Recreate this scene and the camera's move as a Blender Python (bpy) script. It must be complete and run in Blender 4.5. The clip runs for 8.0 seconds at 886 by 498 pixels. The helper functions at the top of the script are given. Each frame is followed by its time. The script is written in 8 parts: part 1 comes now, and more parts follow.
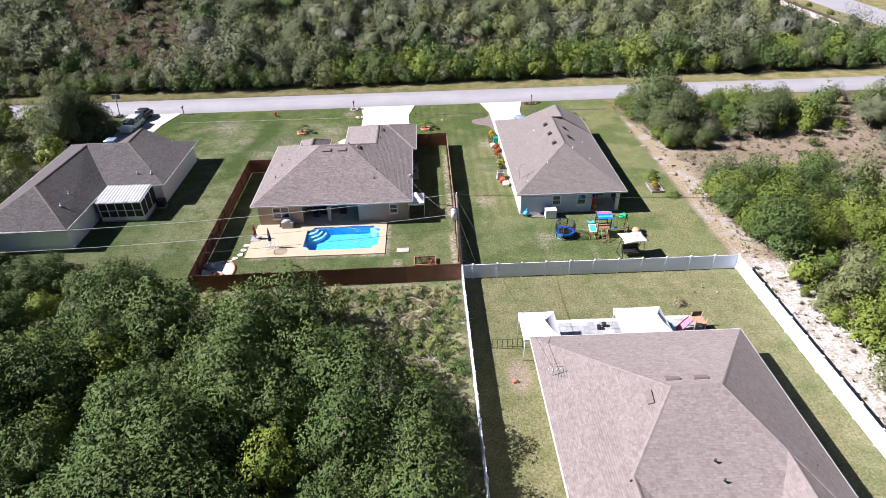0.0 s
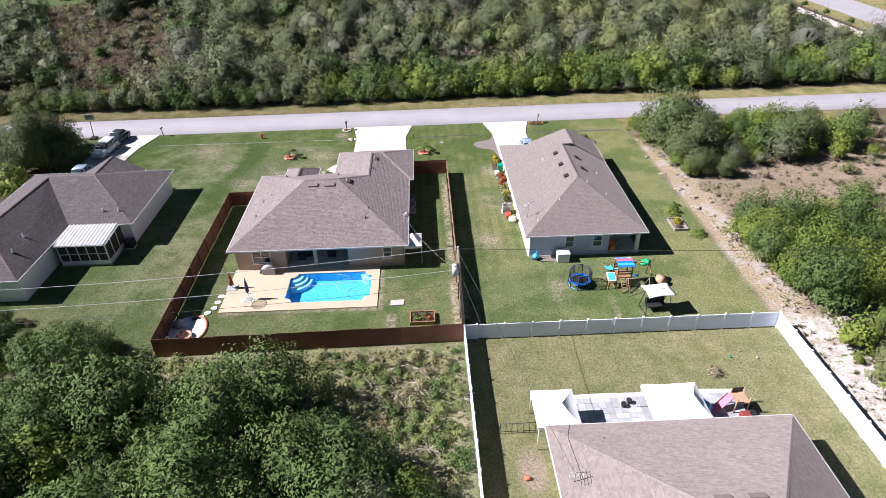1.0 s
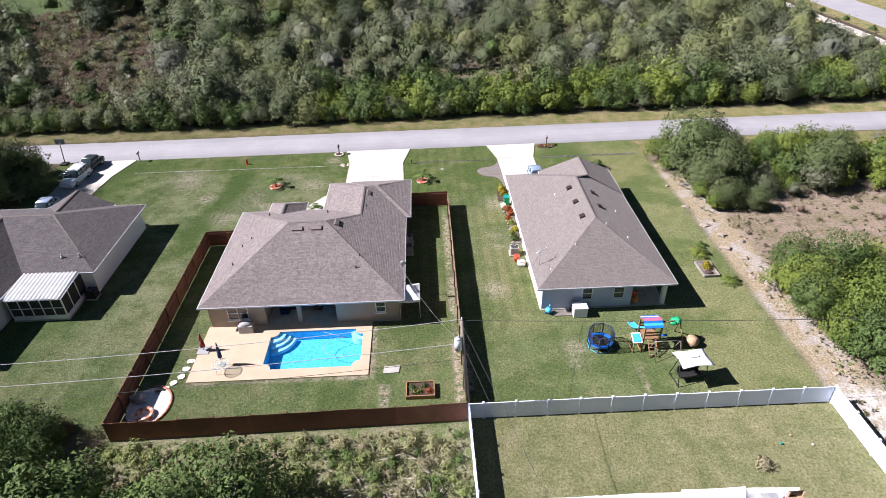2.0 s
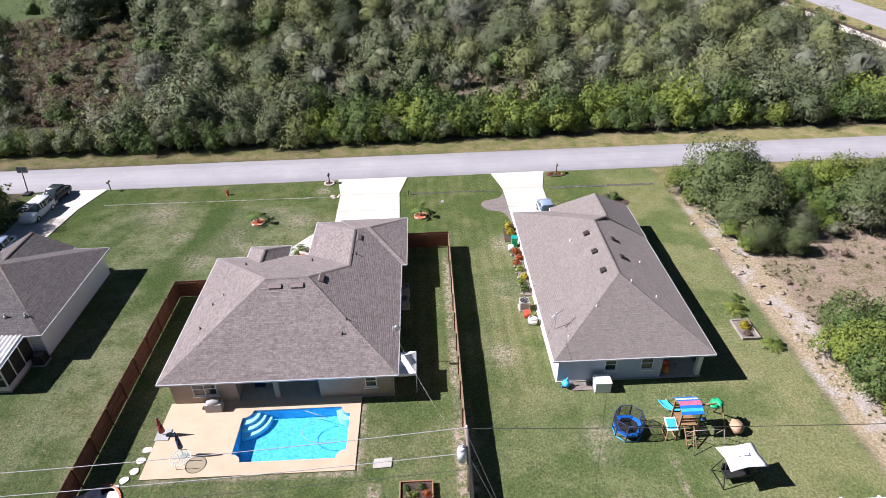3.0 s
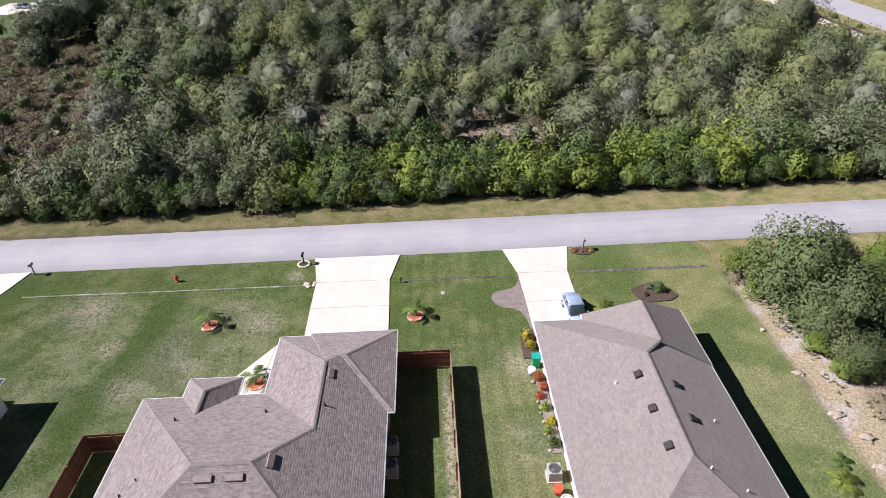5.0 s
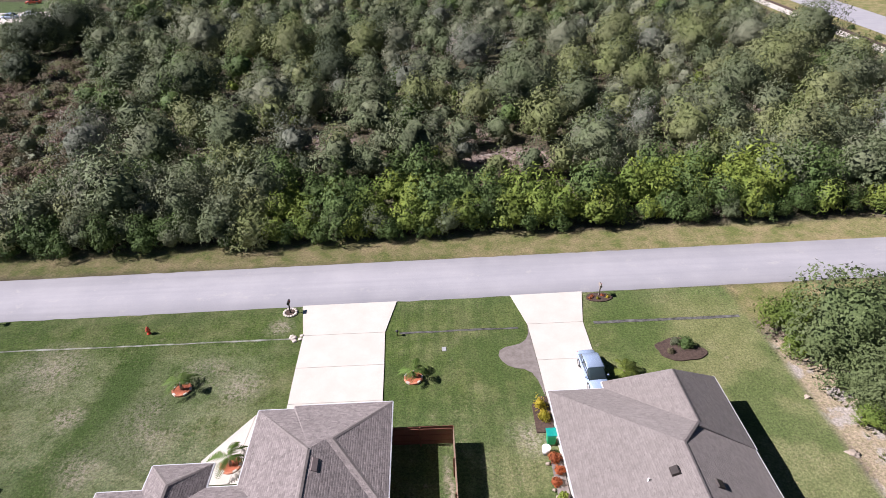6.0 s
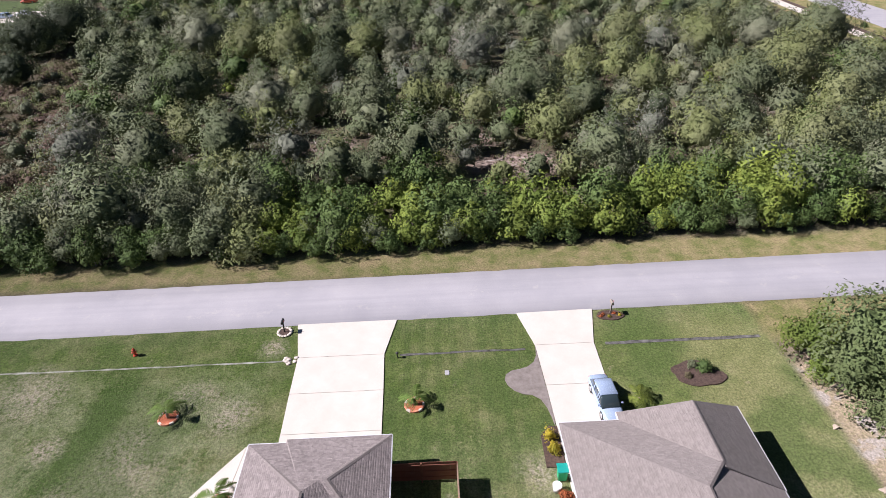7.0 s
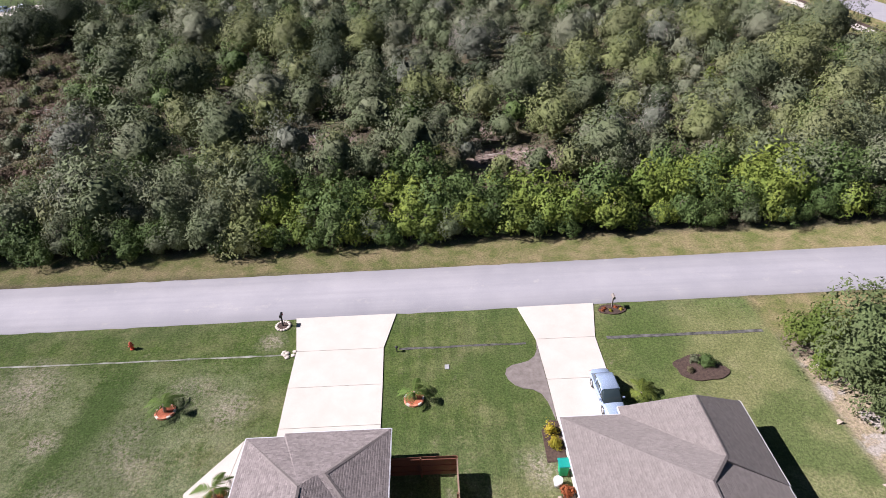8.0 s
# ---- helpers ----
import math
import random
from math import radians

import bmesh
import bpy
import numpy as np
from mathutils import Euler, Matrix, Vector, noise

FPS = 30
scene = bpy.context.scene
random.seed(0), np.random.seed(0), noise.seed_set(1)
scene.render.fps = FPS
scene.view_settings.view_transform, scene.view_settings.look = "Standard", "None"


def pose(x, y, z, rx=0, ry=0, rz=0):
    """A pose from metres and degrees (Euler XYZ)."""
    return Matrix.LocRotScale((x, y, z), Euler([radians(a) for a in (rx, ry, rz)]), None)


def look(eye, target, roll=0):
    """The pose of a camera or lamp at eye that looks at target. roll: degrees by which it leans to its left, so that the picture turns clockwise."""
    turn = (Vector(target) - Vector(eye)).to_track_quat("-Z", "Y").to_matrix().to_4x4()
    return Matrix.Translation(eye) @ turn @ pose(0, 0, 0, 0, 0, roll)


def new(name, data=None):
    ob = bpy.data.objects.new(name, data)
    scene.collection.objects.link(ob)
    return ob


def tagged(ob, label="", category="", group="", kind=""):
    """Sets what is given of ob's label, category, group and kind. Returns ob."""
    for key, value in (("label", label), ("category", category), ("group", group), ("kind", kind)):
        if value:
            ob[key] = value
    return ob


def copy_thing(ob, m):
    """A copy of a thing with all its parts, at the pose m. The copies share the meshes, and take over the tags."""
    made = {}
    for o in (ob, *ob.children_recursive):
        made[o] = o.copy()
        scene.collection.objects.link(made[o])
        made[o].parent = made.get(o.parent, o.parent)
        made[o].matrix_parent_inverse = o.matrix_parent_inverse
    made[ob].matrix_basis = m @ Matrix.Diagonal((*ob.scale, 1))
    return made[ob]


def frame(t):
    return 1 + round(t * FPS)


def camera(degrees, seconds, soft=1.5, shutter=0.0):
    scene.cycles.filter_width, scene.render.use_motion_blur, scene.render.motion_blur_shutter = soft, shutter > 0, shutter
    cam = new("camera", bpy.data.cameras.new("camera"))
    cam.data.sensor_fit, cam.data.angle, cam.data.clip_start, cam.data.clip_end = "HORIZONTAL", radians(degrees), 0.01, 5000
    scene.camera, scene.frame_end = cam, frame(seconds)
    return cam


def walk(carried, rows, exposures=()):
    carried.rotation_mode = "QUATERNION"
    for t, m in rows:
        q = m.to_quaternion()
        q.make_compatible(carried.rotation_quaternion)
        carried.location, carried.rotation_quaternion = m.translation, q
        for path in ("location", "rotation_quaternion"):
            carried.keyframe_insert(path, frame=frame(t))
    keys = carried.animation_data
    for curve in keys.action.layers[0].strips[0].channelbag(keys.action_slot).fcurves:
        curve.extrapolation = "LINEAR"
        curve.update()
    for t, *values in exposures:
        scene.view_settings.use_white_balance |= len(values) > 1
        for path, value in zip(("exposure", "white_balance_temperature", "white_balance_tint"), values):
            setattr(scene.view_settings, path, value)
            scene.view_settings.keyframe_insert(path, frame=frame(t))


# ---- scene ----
cam = camera(73.0, 8.0, 0.7)
PATH = [
    (0, (-2.874, 6.837, 31.052), (-2.825, 8.511, 29.958), -1.2),
    (0.5, (-2.679, 10.755, 31.161), (-2.63, 12.429, 30.066), -1.3),
    (1, (-2.501, 14.658, 31.23), (-2.453, 16.33, 30.135), -1.3),
    (1.5, (-2.318, 18.523, 31.272), (-2.273, 20.196, 30.177), -1.5),
    (1.7, (-2.252, 20.06, 31.28), (-2.207, 21.733, 30.185), -1.5),
    (3, (-1.889, 30.442, 31.359), (-1.843, 32.114, 30.264), -1.4),
    (3.5, (-1.651, 34.482, 31.345), (-1.607, 36.155, 30.251), -1.5),
    (4, (-1.42, 38.438, 31.431), (-1.379, 40.112, 30.337), -1.5),
    (4.5, (-1.269, 42.398, 31.556), (-1.228, 44.072, 30.462), -1.6),
    (5, (-1.074, 46.268, 31.645), (-1.036, 47.942, 30.552), -1.7),
    (5.2, (-1.043, 47.695, 31.638), (-1.003, 49.374, 30.552), -1.7),
    (6.5, (-0.824, 54.984, 31.772), (-0.791, 56.665, 30.689), -1.9),
    (7, (-0.82, 55.923, 31.52), (-0.79, 57.599, 30.429), -2.0),
    (7.5, (-0.861, 56.178, 31.231), (-0.831, 57.85, 30.135), -1.9),
    (8, (-0.839, 56.164, 31.034), (-0.809, 57.834, 29.934), -1.9),
]
walk(cam, [(t, look(eye, target, roll)) for t, eye, target, roll in PATH], [(0, 1.1, 6370, 17), (4, 0.95, 6370, 17), (8, 0.89, 6400, 19)])

# ---- light ----
SUN_WAY = Vector((1.12, -0.03, -1.0)).normalized()
world = bpy.data.worlds.new("sky")
scene.world = world
world.use_nodes = True
sky = world.node_tree.nodes.new("ShaderNodeTexSky")
sky.sky_type, sky.sun_disc = "NISHITA", False
sky.dust_density, sky.ozone_density = 0.3, 6.0
sky.sun_elevation, sky.sun_rotation = radians(41.7), radians(-88)
world.node_tree.nodes["Background"].inputs["Strength"].default_value = 0.021
world.node_tree.links.new(sky.outputs[0], world.node_tree.nodes["Background"].inputs["Color"])
sun = new("sun", bpy.data.lights.new("sun", "SUN"))
sun.data.energy, sun.data.angle, sun.data.color = 5.0, radians(0.5), (1.0, 0.965, 0.97)
sun.matrix_world = look((-60, 55, 60), Vector((-60, 55, 60)) + SUN_WAY)
scene.view_settings.exposure = 0.87

# ---- materials ----
class Nodes:
    """Small helper that strings shader nodes together."""

    def __init__(self, name):
        self.m = bpy.data.materials.new(name)
        self.m.use_nodes = True
        self.t = self.m.node_tree
        self.p = self.t.nodes["Principled BSDF"]
        self.co = self.t.nodes.new("ShaderNodeTexCoord")

    def put(self, socket, value):
        if isinstance(value, bpy.types.NodeSocket):
            self.t.links.new(value, socket)
        elif isinstance(value, tuple) and len(value) == 3 and socket.type == "RGBA":
            socket.default_value = (*value, 1)
        else:
            socket.default_value = value

    def math(self, op, a, b=0.0, clamp=False):
        n = self.t.nodes.new("ShaderNodeMath")
        n.operation, n.use_clamp = op, clamp
        self.put(n.inputs[0], a), self.put(n.inputs[1], b)
        return n.outputs[0]

    def noise(self, scale, detail=3.0, rough=0.55, coords=None, warp=0.0):
        n = self.t.nodes.new("ShaderNodeTexNoise")
        n.inputs["Scale"].default_value, n.inputs["Detail"].default_value, n.inputs["Roughness"].default_value = scale, detail, rough
        n.inputs["Distortion"].default_value = warp
        self.put(n.inputs["Vector"], coords or self.co.outputs["Object"])
        return n.outputs["Fac"]

    def ramp(self, fac, low, high, a=0.0, b=1.0):
        n = self.t.nodes.new("ShaderNodeMapRange")
        self.put(n.inputs[0], fac)
        for i, v in enumerate((low, high, a, b)):
            n.inputs[i + 1].default_value = v
        return n.outputs[0]

    def mix(self, fac, a, b, blend="MIX"):
        n = self.t.nodes.new("ShaderNodeMix")
        n.data_type, n.blend_type = "RGBA", blend
        self.put(n.inputs["Factor"], fac), self.put(n.inputs[6], a), self.put(n.inputs[7], b)
        return n.outputs[2]

    def bump(self, height, strength=0.3, distance=0.02):
        n = self.t.nodes.new("ShaderNodeBump")
        n.inputs["Strength"].default_value, n.inputs["Distance"].default_value = strength, distance
        self.put(n.inputs["Height"], height)
        self.put(self.p.inputs["Normal"], n.outputs[0])

    def random(self):
        return self.t.nodes.new("ShaderNodeObjectInfo").outputs["Random"]

    def island(self):
        return self.t.nodes.new("ShaderNodeNewGeometry").outputs["Random Per Island"]

    def done(self, colour, rough=0.8, metal=0.0, spec=0.5):
        self.put(self.p.inputs["Base Color"], colour)
        self.put(self.p.inputs["Roughness"], rough)
        self.put(self.p.inputs["Metallic"], metal)
        self.put(self.p.inputs["Specular IOR Level"], spec)
        return self.m


def plain(name, a, b, scale=3.0, rough=0.7, metal=0.0, fine=40.0, relief=0.15, spread=0.0, spec=0.5, deep=0.004):
    """A surface of two near colours in blotches, with fine grain and relief; spread: how far one object differs from the next."""
    n = Nodes(name)
    c = n.mix(n.ramp(n.noise(scale, 4), 0.3, 0.7), a, b)
    grain = n.noise(fine, 3)
    c = n.mix(0.35, c, n.mix(grain, (0.25, 0.25, 0.25), (0.75, 0.75, 0.75)), "OVERLAY")
    if spread:
        c = n.mix(spread, c, n.mix(n.random(), (0.1, 0.1, 0.1), (0.9, 0.9, 0.9)), "OVERLAY")
    if relief:
        n.bump(grain, relief, deep)
    return n.done(c, n.ramp(grain, 0.2, 0.8, rough - 0.06, rough + 0.06), metal, spec)


def shingles(name, a, b, dark, streak=0.0):
    """Laminated asphalt shingles: courses 14 cm high with thick lower edges and a painted shadow line below each, tabs
    of uneven tone, weather streaks down the slope.
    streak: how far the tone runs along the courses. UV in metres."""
    n = Nodes(name)
    uv = n.co.outputs["UV"]

    def tabs(width, offset):
        br = n.t.nodes.new("ShaderNodeTexBrick")
        br.offset, br.squash = offset, 1.0
        n.put(br.inputs["Vector"], uv)
        for key, value in (("Scale", 1.0), ("Mortar Size", 0.0), ("Mortar Smooth", 0.0), ("Bias", 0.0), ("Brick Width", width), ("Row Height", 0.145)):
            br.inputs[key].default_value = value
        n.put(br.inputs["Color1"], (0.0, 0.0, 0.0)), n.put(br.inputs["Color2"], (1.0, 1.0, 1.0))
        return br.outputs["Color"]
    wide, slim = tabs(0.33, 0.37), tabs(0.16, 0.63)
    sp = n.t.nodes.new("ShaderNodeSeparateXYZ")
    n.put(sp.inputs[0], uv)
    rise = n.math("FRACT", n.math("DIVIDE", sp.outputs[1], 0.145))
    tone = n.math("ADD", n.math("MULTIPLY", wide, 0.24), n.math("MULTIPLY", slim, 0.3))
    tone = n.math("ADD", tone, n.math("MULTIPLY", n.noise(9.0, 4, 0.75, uv), 0.5))
    c = n.mix(n.ramp(tone, 0.2, 0.85), a, b)
    if streak:
        run = n.t.nodes.new("ShaderNodeMapping")
        run.inputs["Scale"].default_value = (0.55, 5.0, 1.0)
        n.put(run.inputs["Vector"], uv)
        c = n.mix(n.math("MULTIPLY", n.ramp(n.noise(1.5, 5, 0.7, run.outputs[0]), 0.42, 0.62), streak), c, dark)
    st = n.t.nodes.new("ShaderNodeMapping")
    st.inputs["Scale"].default_value = (0.9, 0.16, 1.0)
    n.put(st.inputs["Vector"], uv)
    c = n.mix(n.math("MULTIPLY", n.ramp(n.noise(1.6, 4, 0.6, st.outputs[0]), 0.45, 0.75), 0.2), c, dark)
    c = n.mix(n.ramp(n.noise(0.35, 3, 0.6, uv), 0.35, 0.7, 0.0, 0.16), c, dark)
    # top of each course coloured darker: shade below the next lower edge
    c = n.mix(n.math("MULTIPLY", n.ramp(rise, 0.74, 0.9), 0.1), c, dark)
    c = n.mix(0.45, c, n.mix(n.noise(45.0, 2, 0.6, uv), (0.15, 0.15, 0.15), (0.85, 0.85, 0.85)), "OVERLAY")
    step = n.math("ADD", n.ramp(rise, 0.7, 0.95, 0.5, 0.0), n.math("ADD", n.math("MULTIPLY", slim, 1.1), n.math("MULTIPLY", wide, 0.5)))
    n.bump(n.math("ADD", step, n.math("MULTIPLY", n.noise(26.0, 3, 0.7, uv), 0.9)), 1.0, 0.026)
    n.p.inputs["Sheen Weight"].default_value, n.p.inputs["Sheen Roughness"].default_value = 0.12, 0.4
    n.p.inputs["Sheen Tint"].default_value = (0.75, 0.70, 0.68, 1)
    n.p.inputs["Diffuse Roughness"].default_value = 0.3
    return n.done(c, 0.92, 0.0, 0.25)


def leaf(name, a, b, c2, shine=0.35, let=0.07):
    """Foliage: two greens from leaf to leaf, a third from plant to plant, small-leaf mottle and relief, the mottle
    shading the relief's hollows, a little light let through.
    """
    n = Nodes(name)
    c = n.mix(n.ramp(n.island(), 0.0, 1.0, 0.2, 0.8), a, b)
    pos = n.t.nodes.new("ShaderNodeNewGeometry").outputs["Position"]
    c = n.mix(n.math("MULTIPLY", n.ramp(n.noise(0.2, 2, 0.5, pos), 0.42, 0.6), 0.85), c, c2)
    fine = n.noise(6.0, 4, 0.75, pos)
    # mottle darkens the relief's hollows in the colour, as shade between leaves
    c = n.mix(0.45, c, n.mix(n.ramp(fine, 0.3, 0.7), (0.15, 0.15, 0.15), (0.85, 0.85, 0.85)), "OVERLAY")
    c = n.mix(0.5, c, n.mix(n.random(), (0.28, 0.28, 0.28), (0.72, 0.72, 0.72)), "OVERLAY")
    n.bump(fine, 0.5, 0.12)
    m = n.done(c, 0.6, 0.0, shine * 0.35)
    tr = n.t.nodes.new("ShaderNodeBsdfTranslucent")
    n.put(tr.inputs["Color"], n.mix(0.25, c, (0.2, 0.26, 0.07)))
    mx = n.t.nodes.new("ShaderNodeMixShader")
    mx.inputs[0].default_value = let
    out = n.t.nodes["Material Output"]
    n.t.links.new(n.p.outputs[0], mx.inputs[1]), n.t.links.new(tr.outputs[0], mx.inputs[2]), n.t.links.new(mx.outputs[0], out.inputs[0])
    return m


# clearings in the woods: x, y and the two radii
CLEARINGS = ((-14.6, 131.0, 3.2, 2.4), (10.2, 122.8, 5.2, 2.6), (5.8, 131.5, 2.8, 2.6), (-9.0, 126.5, 1.8, 1.3))


def ground_material():
    """Lawn, dry lawn, weeds, leaf litter and pale sand in their areas, with uneven borders."""
    n = Nodes("ground")
    pos = n.co.outputs["Object"]
    sp = n.t.nodes.new("ShaderNodeSeparateXYZ")
    n.put(sp.inputs[0], pos)
    wob = n.math("MULTIPLY", n.math("SUBTRACT", n.noise(0.35, 4), 0.5), 3.0)
    fray = n.math("MULTIPLY", n.math("SUBTRACT", n.noise(2.5, 3), 0.5), 1.2)

    def area(x0, x1, y0, y1, soft=0.5, rag=1.0):
        dx = n.math("SUBTRACT", n.math("ABSOLUTE", n.math("SUBTRACT", sp.outputs[0], (x0 + x1) / 2)), (x1 - x0) / 2)
        dy = n.math("SUBTRACT", n.math("ABSOLUTE", n.math("SUBTRACT", sp.outputs[1], (y0 + y1) / 2)), (y1 - y0) / 2)
        d = n.math("ADD", n.math("MAXIMUM", dx, dy), n.math("MULTIPLY", n.math("ADD", wob, fray), rag))
        return n.ramp(d, -soft, soft, 1.0, 0.0)

    big, mid, small, blade = n.noise(0.12, 4, 0.6), n.noise(0.7, 5, 0.65), n.noise(4.0, 4, 0.7), n.noise(28.0, 3, 0.7)
    # wild ground: brown litter, straw, pale sand
    litter = n.mix(n.ramp(mid, 0.35, 0.65), (0.06, 0.046, 0.036), (0.115, 0.09, 0.068))
    litter = n.mix(n.ramp(small, 0.45, 0.7), litter, (0.13, 0.13, 0.05))
    sand = n.mix(small, (0.36, 0.30, 0.23), (0.56, 0.50, 0.42))
    weeds = n.mix(n.ramp(mid, 0.35, 0.65), (0.12, 0.165, 0.055), (0.32, 0.285, 0.19))
    # lawns
    lush = n.mix(n.ramp(mid, 0.3, 0.7), (0.06, 0.10, 0.034), (0.122, 0.17, 0.06))
    dry = n.mix(n.ramp(mid, 0.3, 0.7), (0.17, 0.17, 0.075), (0.29, 0.255, 0.155))
    stripe = n.t.nodes.new("ShaderNodeTexWave")
    stripe.inputs["Scale"].default_value, stripe.inputs["Distortion"].default_value, stripe.inputs["Detail"].default_value = 0.16, 2.5, 2.0
    n.put(stripe.inputs["Vector"], pos)
    lush = n.mix(n.math("MULTIPLY", stripe.outputs["Fac"], 0.25), lush, (0.145, 0.175, 0.068))
    worn = n.ramp(n.math("ADD", n.math("MULTIPLY", big, 0.55), n.math("MULTIPLY", n.noise(0.5, 6, 0.75), 0.55)), 0.52, 0.68)
    front = area(-48, 24.8, 81.0, 94.3, 2.5, 1.0)
    east = n.ramp(sp.outputs[0], -6.0, 3.0)
    lush = n.mix(n.math("MULTIPLY", front, 1.0), lush, n.mix(n.ramp(mid, 0.3, 0.7), n.mix(east, (0.05, 0.09, 0.016), (0.072, 0.102, 0.027)), n.mix(east, (0.105, 0.15, 0.037), (0.135, 0.166, 0.054))))
    back = area(-0.5, 24.6, 49.4, 61.5, 1.5, 1.0)
    bleached = n.math("MULTIPLY", n.math("MAXIMUM", area(-37, -13.5, 75, 88.8, 2.0, 1.2), area(-30, -23.8, 49, 76, 1.5, 1.0)), n.ramp(n.noise(0.35, 6, 0.8), 0.42, 0.58))
    lawn = n.mix(n.math("MAXIMUM", n.math("MULTIPLY", worn, 0.5), n.math("MULTIPLY", back, 0.18)), lush, dry)
    lawn = n.mix(n.math("MULTIPLY", bleached, 0.6), lawn, n.mix(small, (0.16, 0.19, 0.085), (0.33, 0.33, 0.22)))
    lawn = n.mix(n.math("MULTIPLY", n.math("MAXIMUM", area(17.3, 25.4, 48, 92, 1.5, 1.0), area(2.2, 6.8, 58, 80, 1.2, 1.0)), 0.5), lawn, n.mix(mid, (0.15, 0.16, 0.06), (0.27, 0.25, 0.13)))
    lane = n.math("ADD", n.math("ADD", sp.outputs[0], 24.4), n.math("MULTIPLY", n.math("SUBTRACT", sp.outputs[1], 84.0), -0.16))
    lane = n.math("ADD", n.math("ABSOLUTE", lane), n.math("MULTIPLY", n.math("ADD", wob, fray), 0.6))
    lane = n.math("MULTIPLY", n.ramp(lane, 0.7, 1.9, 0.85, 0.0), area(-48, -12, 70, 89.4, 1.0, 0.5))
    lawn = n.mix(lane, lawn, n.mix(mid, (0.034, 0.075, 0.012), (0.072, 0.118, 0.026)))
    cut = n.math("SINE", n.math("MULTIPLY", sp.outputs[0], 5.4))
    lawn = n.mix(n.math("MULTIPLY", n.math("MULTIPLY", n.ramp(cut, -0.2, 0.4), area(-4.2, 6.6, 60, 94, 0.5, 0.3)), 0.3), lawn, (0.05, 0.088, 0.022))
    straw = n.mix(small, (0.20, 0.19, 0.09), (0.36, 0.31, 0.20))
    fleck = n.math("MULTIPLY", n.ramp(n.noise(4.5, 5, 0.75), 0.5, 0.66), n.ramp(n.noise(0.22, 5, 0.7), 0.38, 0.62, 0.12, 0.85))
    fleck = n.math("MULTIPLY", fleck, n.ramp(front, 0.0, 1.0, 1.0, 0.45))
    lawn = n.mix(fleck, lawn, straw)
    for x, y, r in ((-21.2, 80.5, 2.1), (-21.3, 82.9, 1.3), (-15.4, 84.7, 1.3), (-26.7, 82.4, 0.9), (-18.4, 86.4, 1.3), (-30.6, 87.2, 2.2), (-13.6, 91.4, 0.8), (5.0, 79.0, 1.2), (5.2, 72.0, 1.3), (3.2, 63.5, 1.0), (8.5, 55.5, 1.3), (-24.0, 78.0, 1.2)):
        dx, dy = n.math("SUBTRACT", sp.outputs[0], x), n.math("SUBTRACT", sp.outputs[1], y)
        d = n.math("SQRT", n.math("ADD", n.math("MULTIPLY", dx, dx), n.math("MULTIPLY", dy, dy)))
        d = n.math("ADD", d, n.math("MULTIPLY", n.math("ADD", wob, fray), 0.8))
        lawn = n.mix(n.math("MULTIPLY", n.ramp(d, r * 0.3, r * 1.7, 0.9, 0.0), n.ramp(n.noise(3.2, 6, 0.8), 0.42, 0.56)), lawn, n.mix(small, (0.27, 0.23, 0.165), (0.46, 0.41, 0.33)))
    trod = area(12.5, 12.9, 50, 53.9, 0.15, 0.12)
    for box_ in ((11.0, 11.4, 47.2, 48.9), (-0.75, -0.1, 50.2, 77.8), (-6.97, -6.55, 53.6, 59.4), (-20.3, -6.9, 53.6, 53.95), (-6.1, -5.4, 50.4, 52.9), (0.1, 0.6, 52, 60)):
        trod = n.math("MAXIMUM", trod, area(*box_, 0.15, 0.12))
    bare = n.math("MULTIPLY", n.ramp(n.noise(0.28, 6, 0.8, None, 0.5), 0.6, 0.68), n.ramp(small, 0.35, 0.6))
    lawn = n.mix(n.math("MULTIPLY", bare, 0.6), lawn, (0.30, 0.25, 0.18))
    lawn = n.mix(n.math("MULTIPLY", trod, n.ramp(n.noise(2.5, 5, 0.75), 0.42, 0.56)), lawn, n.mix(small, (0.30, 0.24, 0.18), (0.46, 0.39, 0.32)))
    pale = n.mix(n.ramp(n.noise(0.3, 5, 0.65), 0.3, 0.7), n.mix(0.45, lush, dry), n.mix(0.85, lush, dry))
    lawn = n.mix(n.ramp(n.noise(0.16, 4, 0.6), 0.48, 0.58, 0.0, 0.6), lawn, n.mix(small, (0.045, 0.082, 0.02), (0.082, 0.124, 0.034)))
    near = area(-0.2, 24.6, -5, 49.6, 0.2, 0.0)
    lawn = n.mix(near, lawn, pale)
    verge = n.mix(n.ramp(n.noise(0.5, 5, 0.7), 0.36, 0.62), (0.115, 0.135, 0.04), (0.25, 0.205, 0.11))
    c = n.mix(n.ramp(n.noise(0.18, 5, 0.65), 0.5, 0.62), litter, n.mix(0.5, litter, weeds))
    c = n.mix(area(-45, -0.1, 5, 49.6, 0.6, 0.6), c, weeds)
    scrub = area(25.2, 60, 20, 89, 1.2, 1.0)
    c = n.mix(scrub, c, n.mix(n.ramp(n.noise(0.35, 5, 0.7), 0.4, 0.58), n.mix(mid, (0.20, 0.15, 0.115), (0.335, 0.265, 0.215)), n.mix(n.ramp(small, 0.4, 0.6), n.mix(0.75, sand, (0.18, 0.13, 0.09)), (0.12, 0.115, 0.055))))
    dirt = n.mix(n.ramp(small, 0.35, 0.7), (0.38, 0.30, 0.22), (0.22, 0.20, 0.11))
    dirt = n.mix(n.ramp(n.noise(0.42, 5, 0.65), 0.5, 0.57), dirt, n.mix(small, (0.28, 0.245, 0.21), (0.44, 0.40, 0.36)))
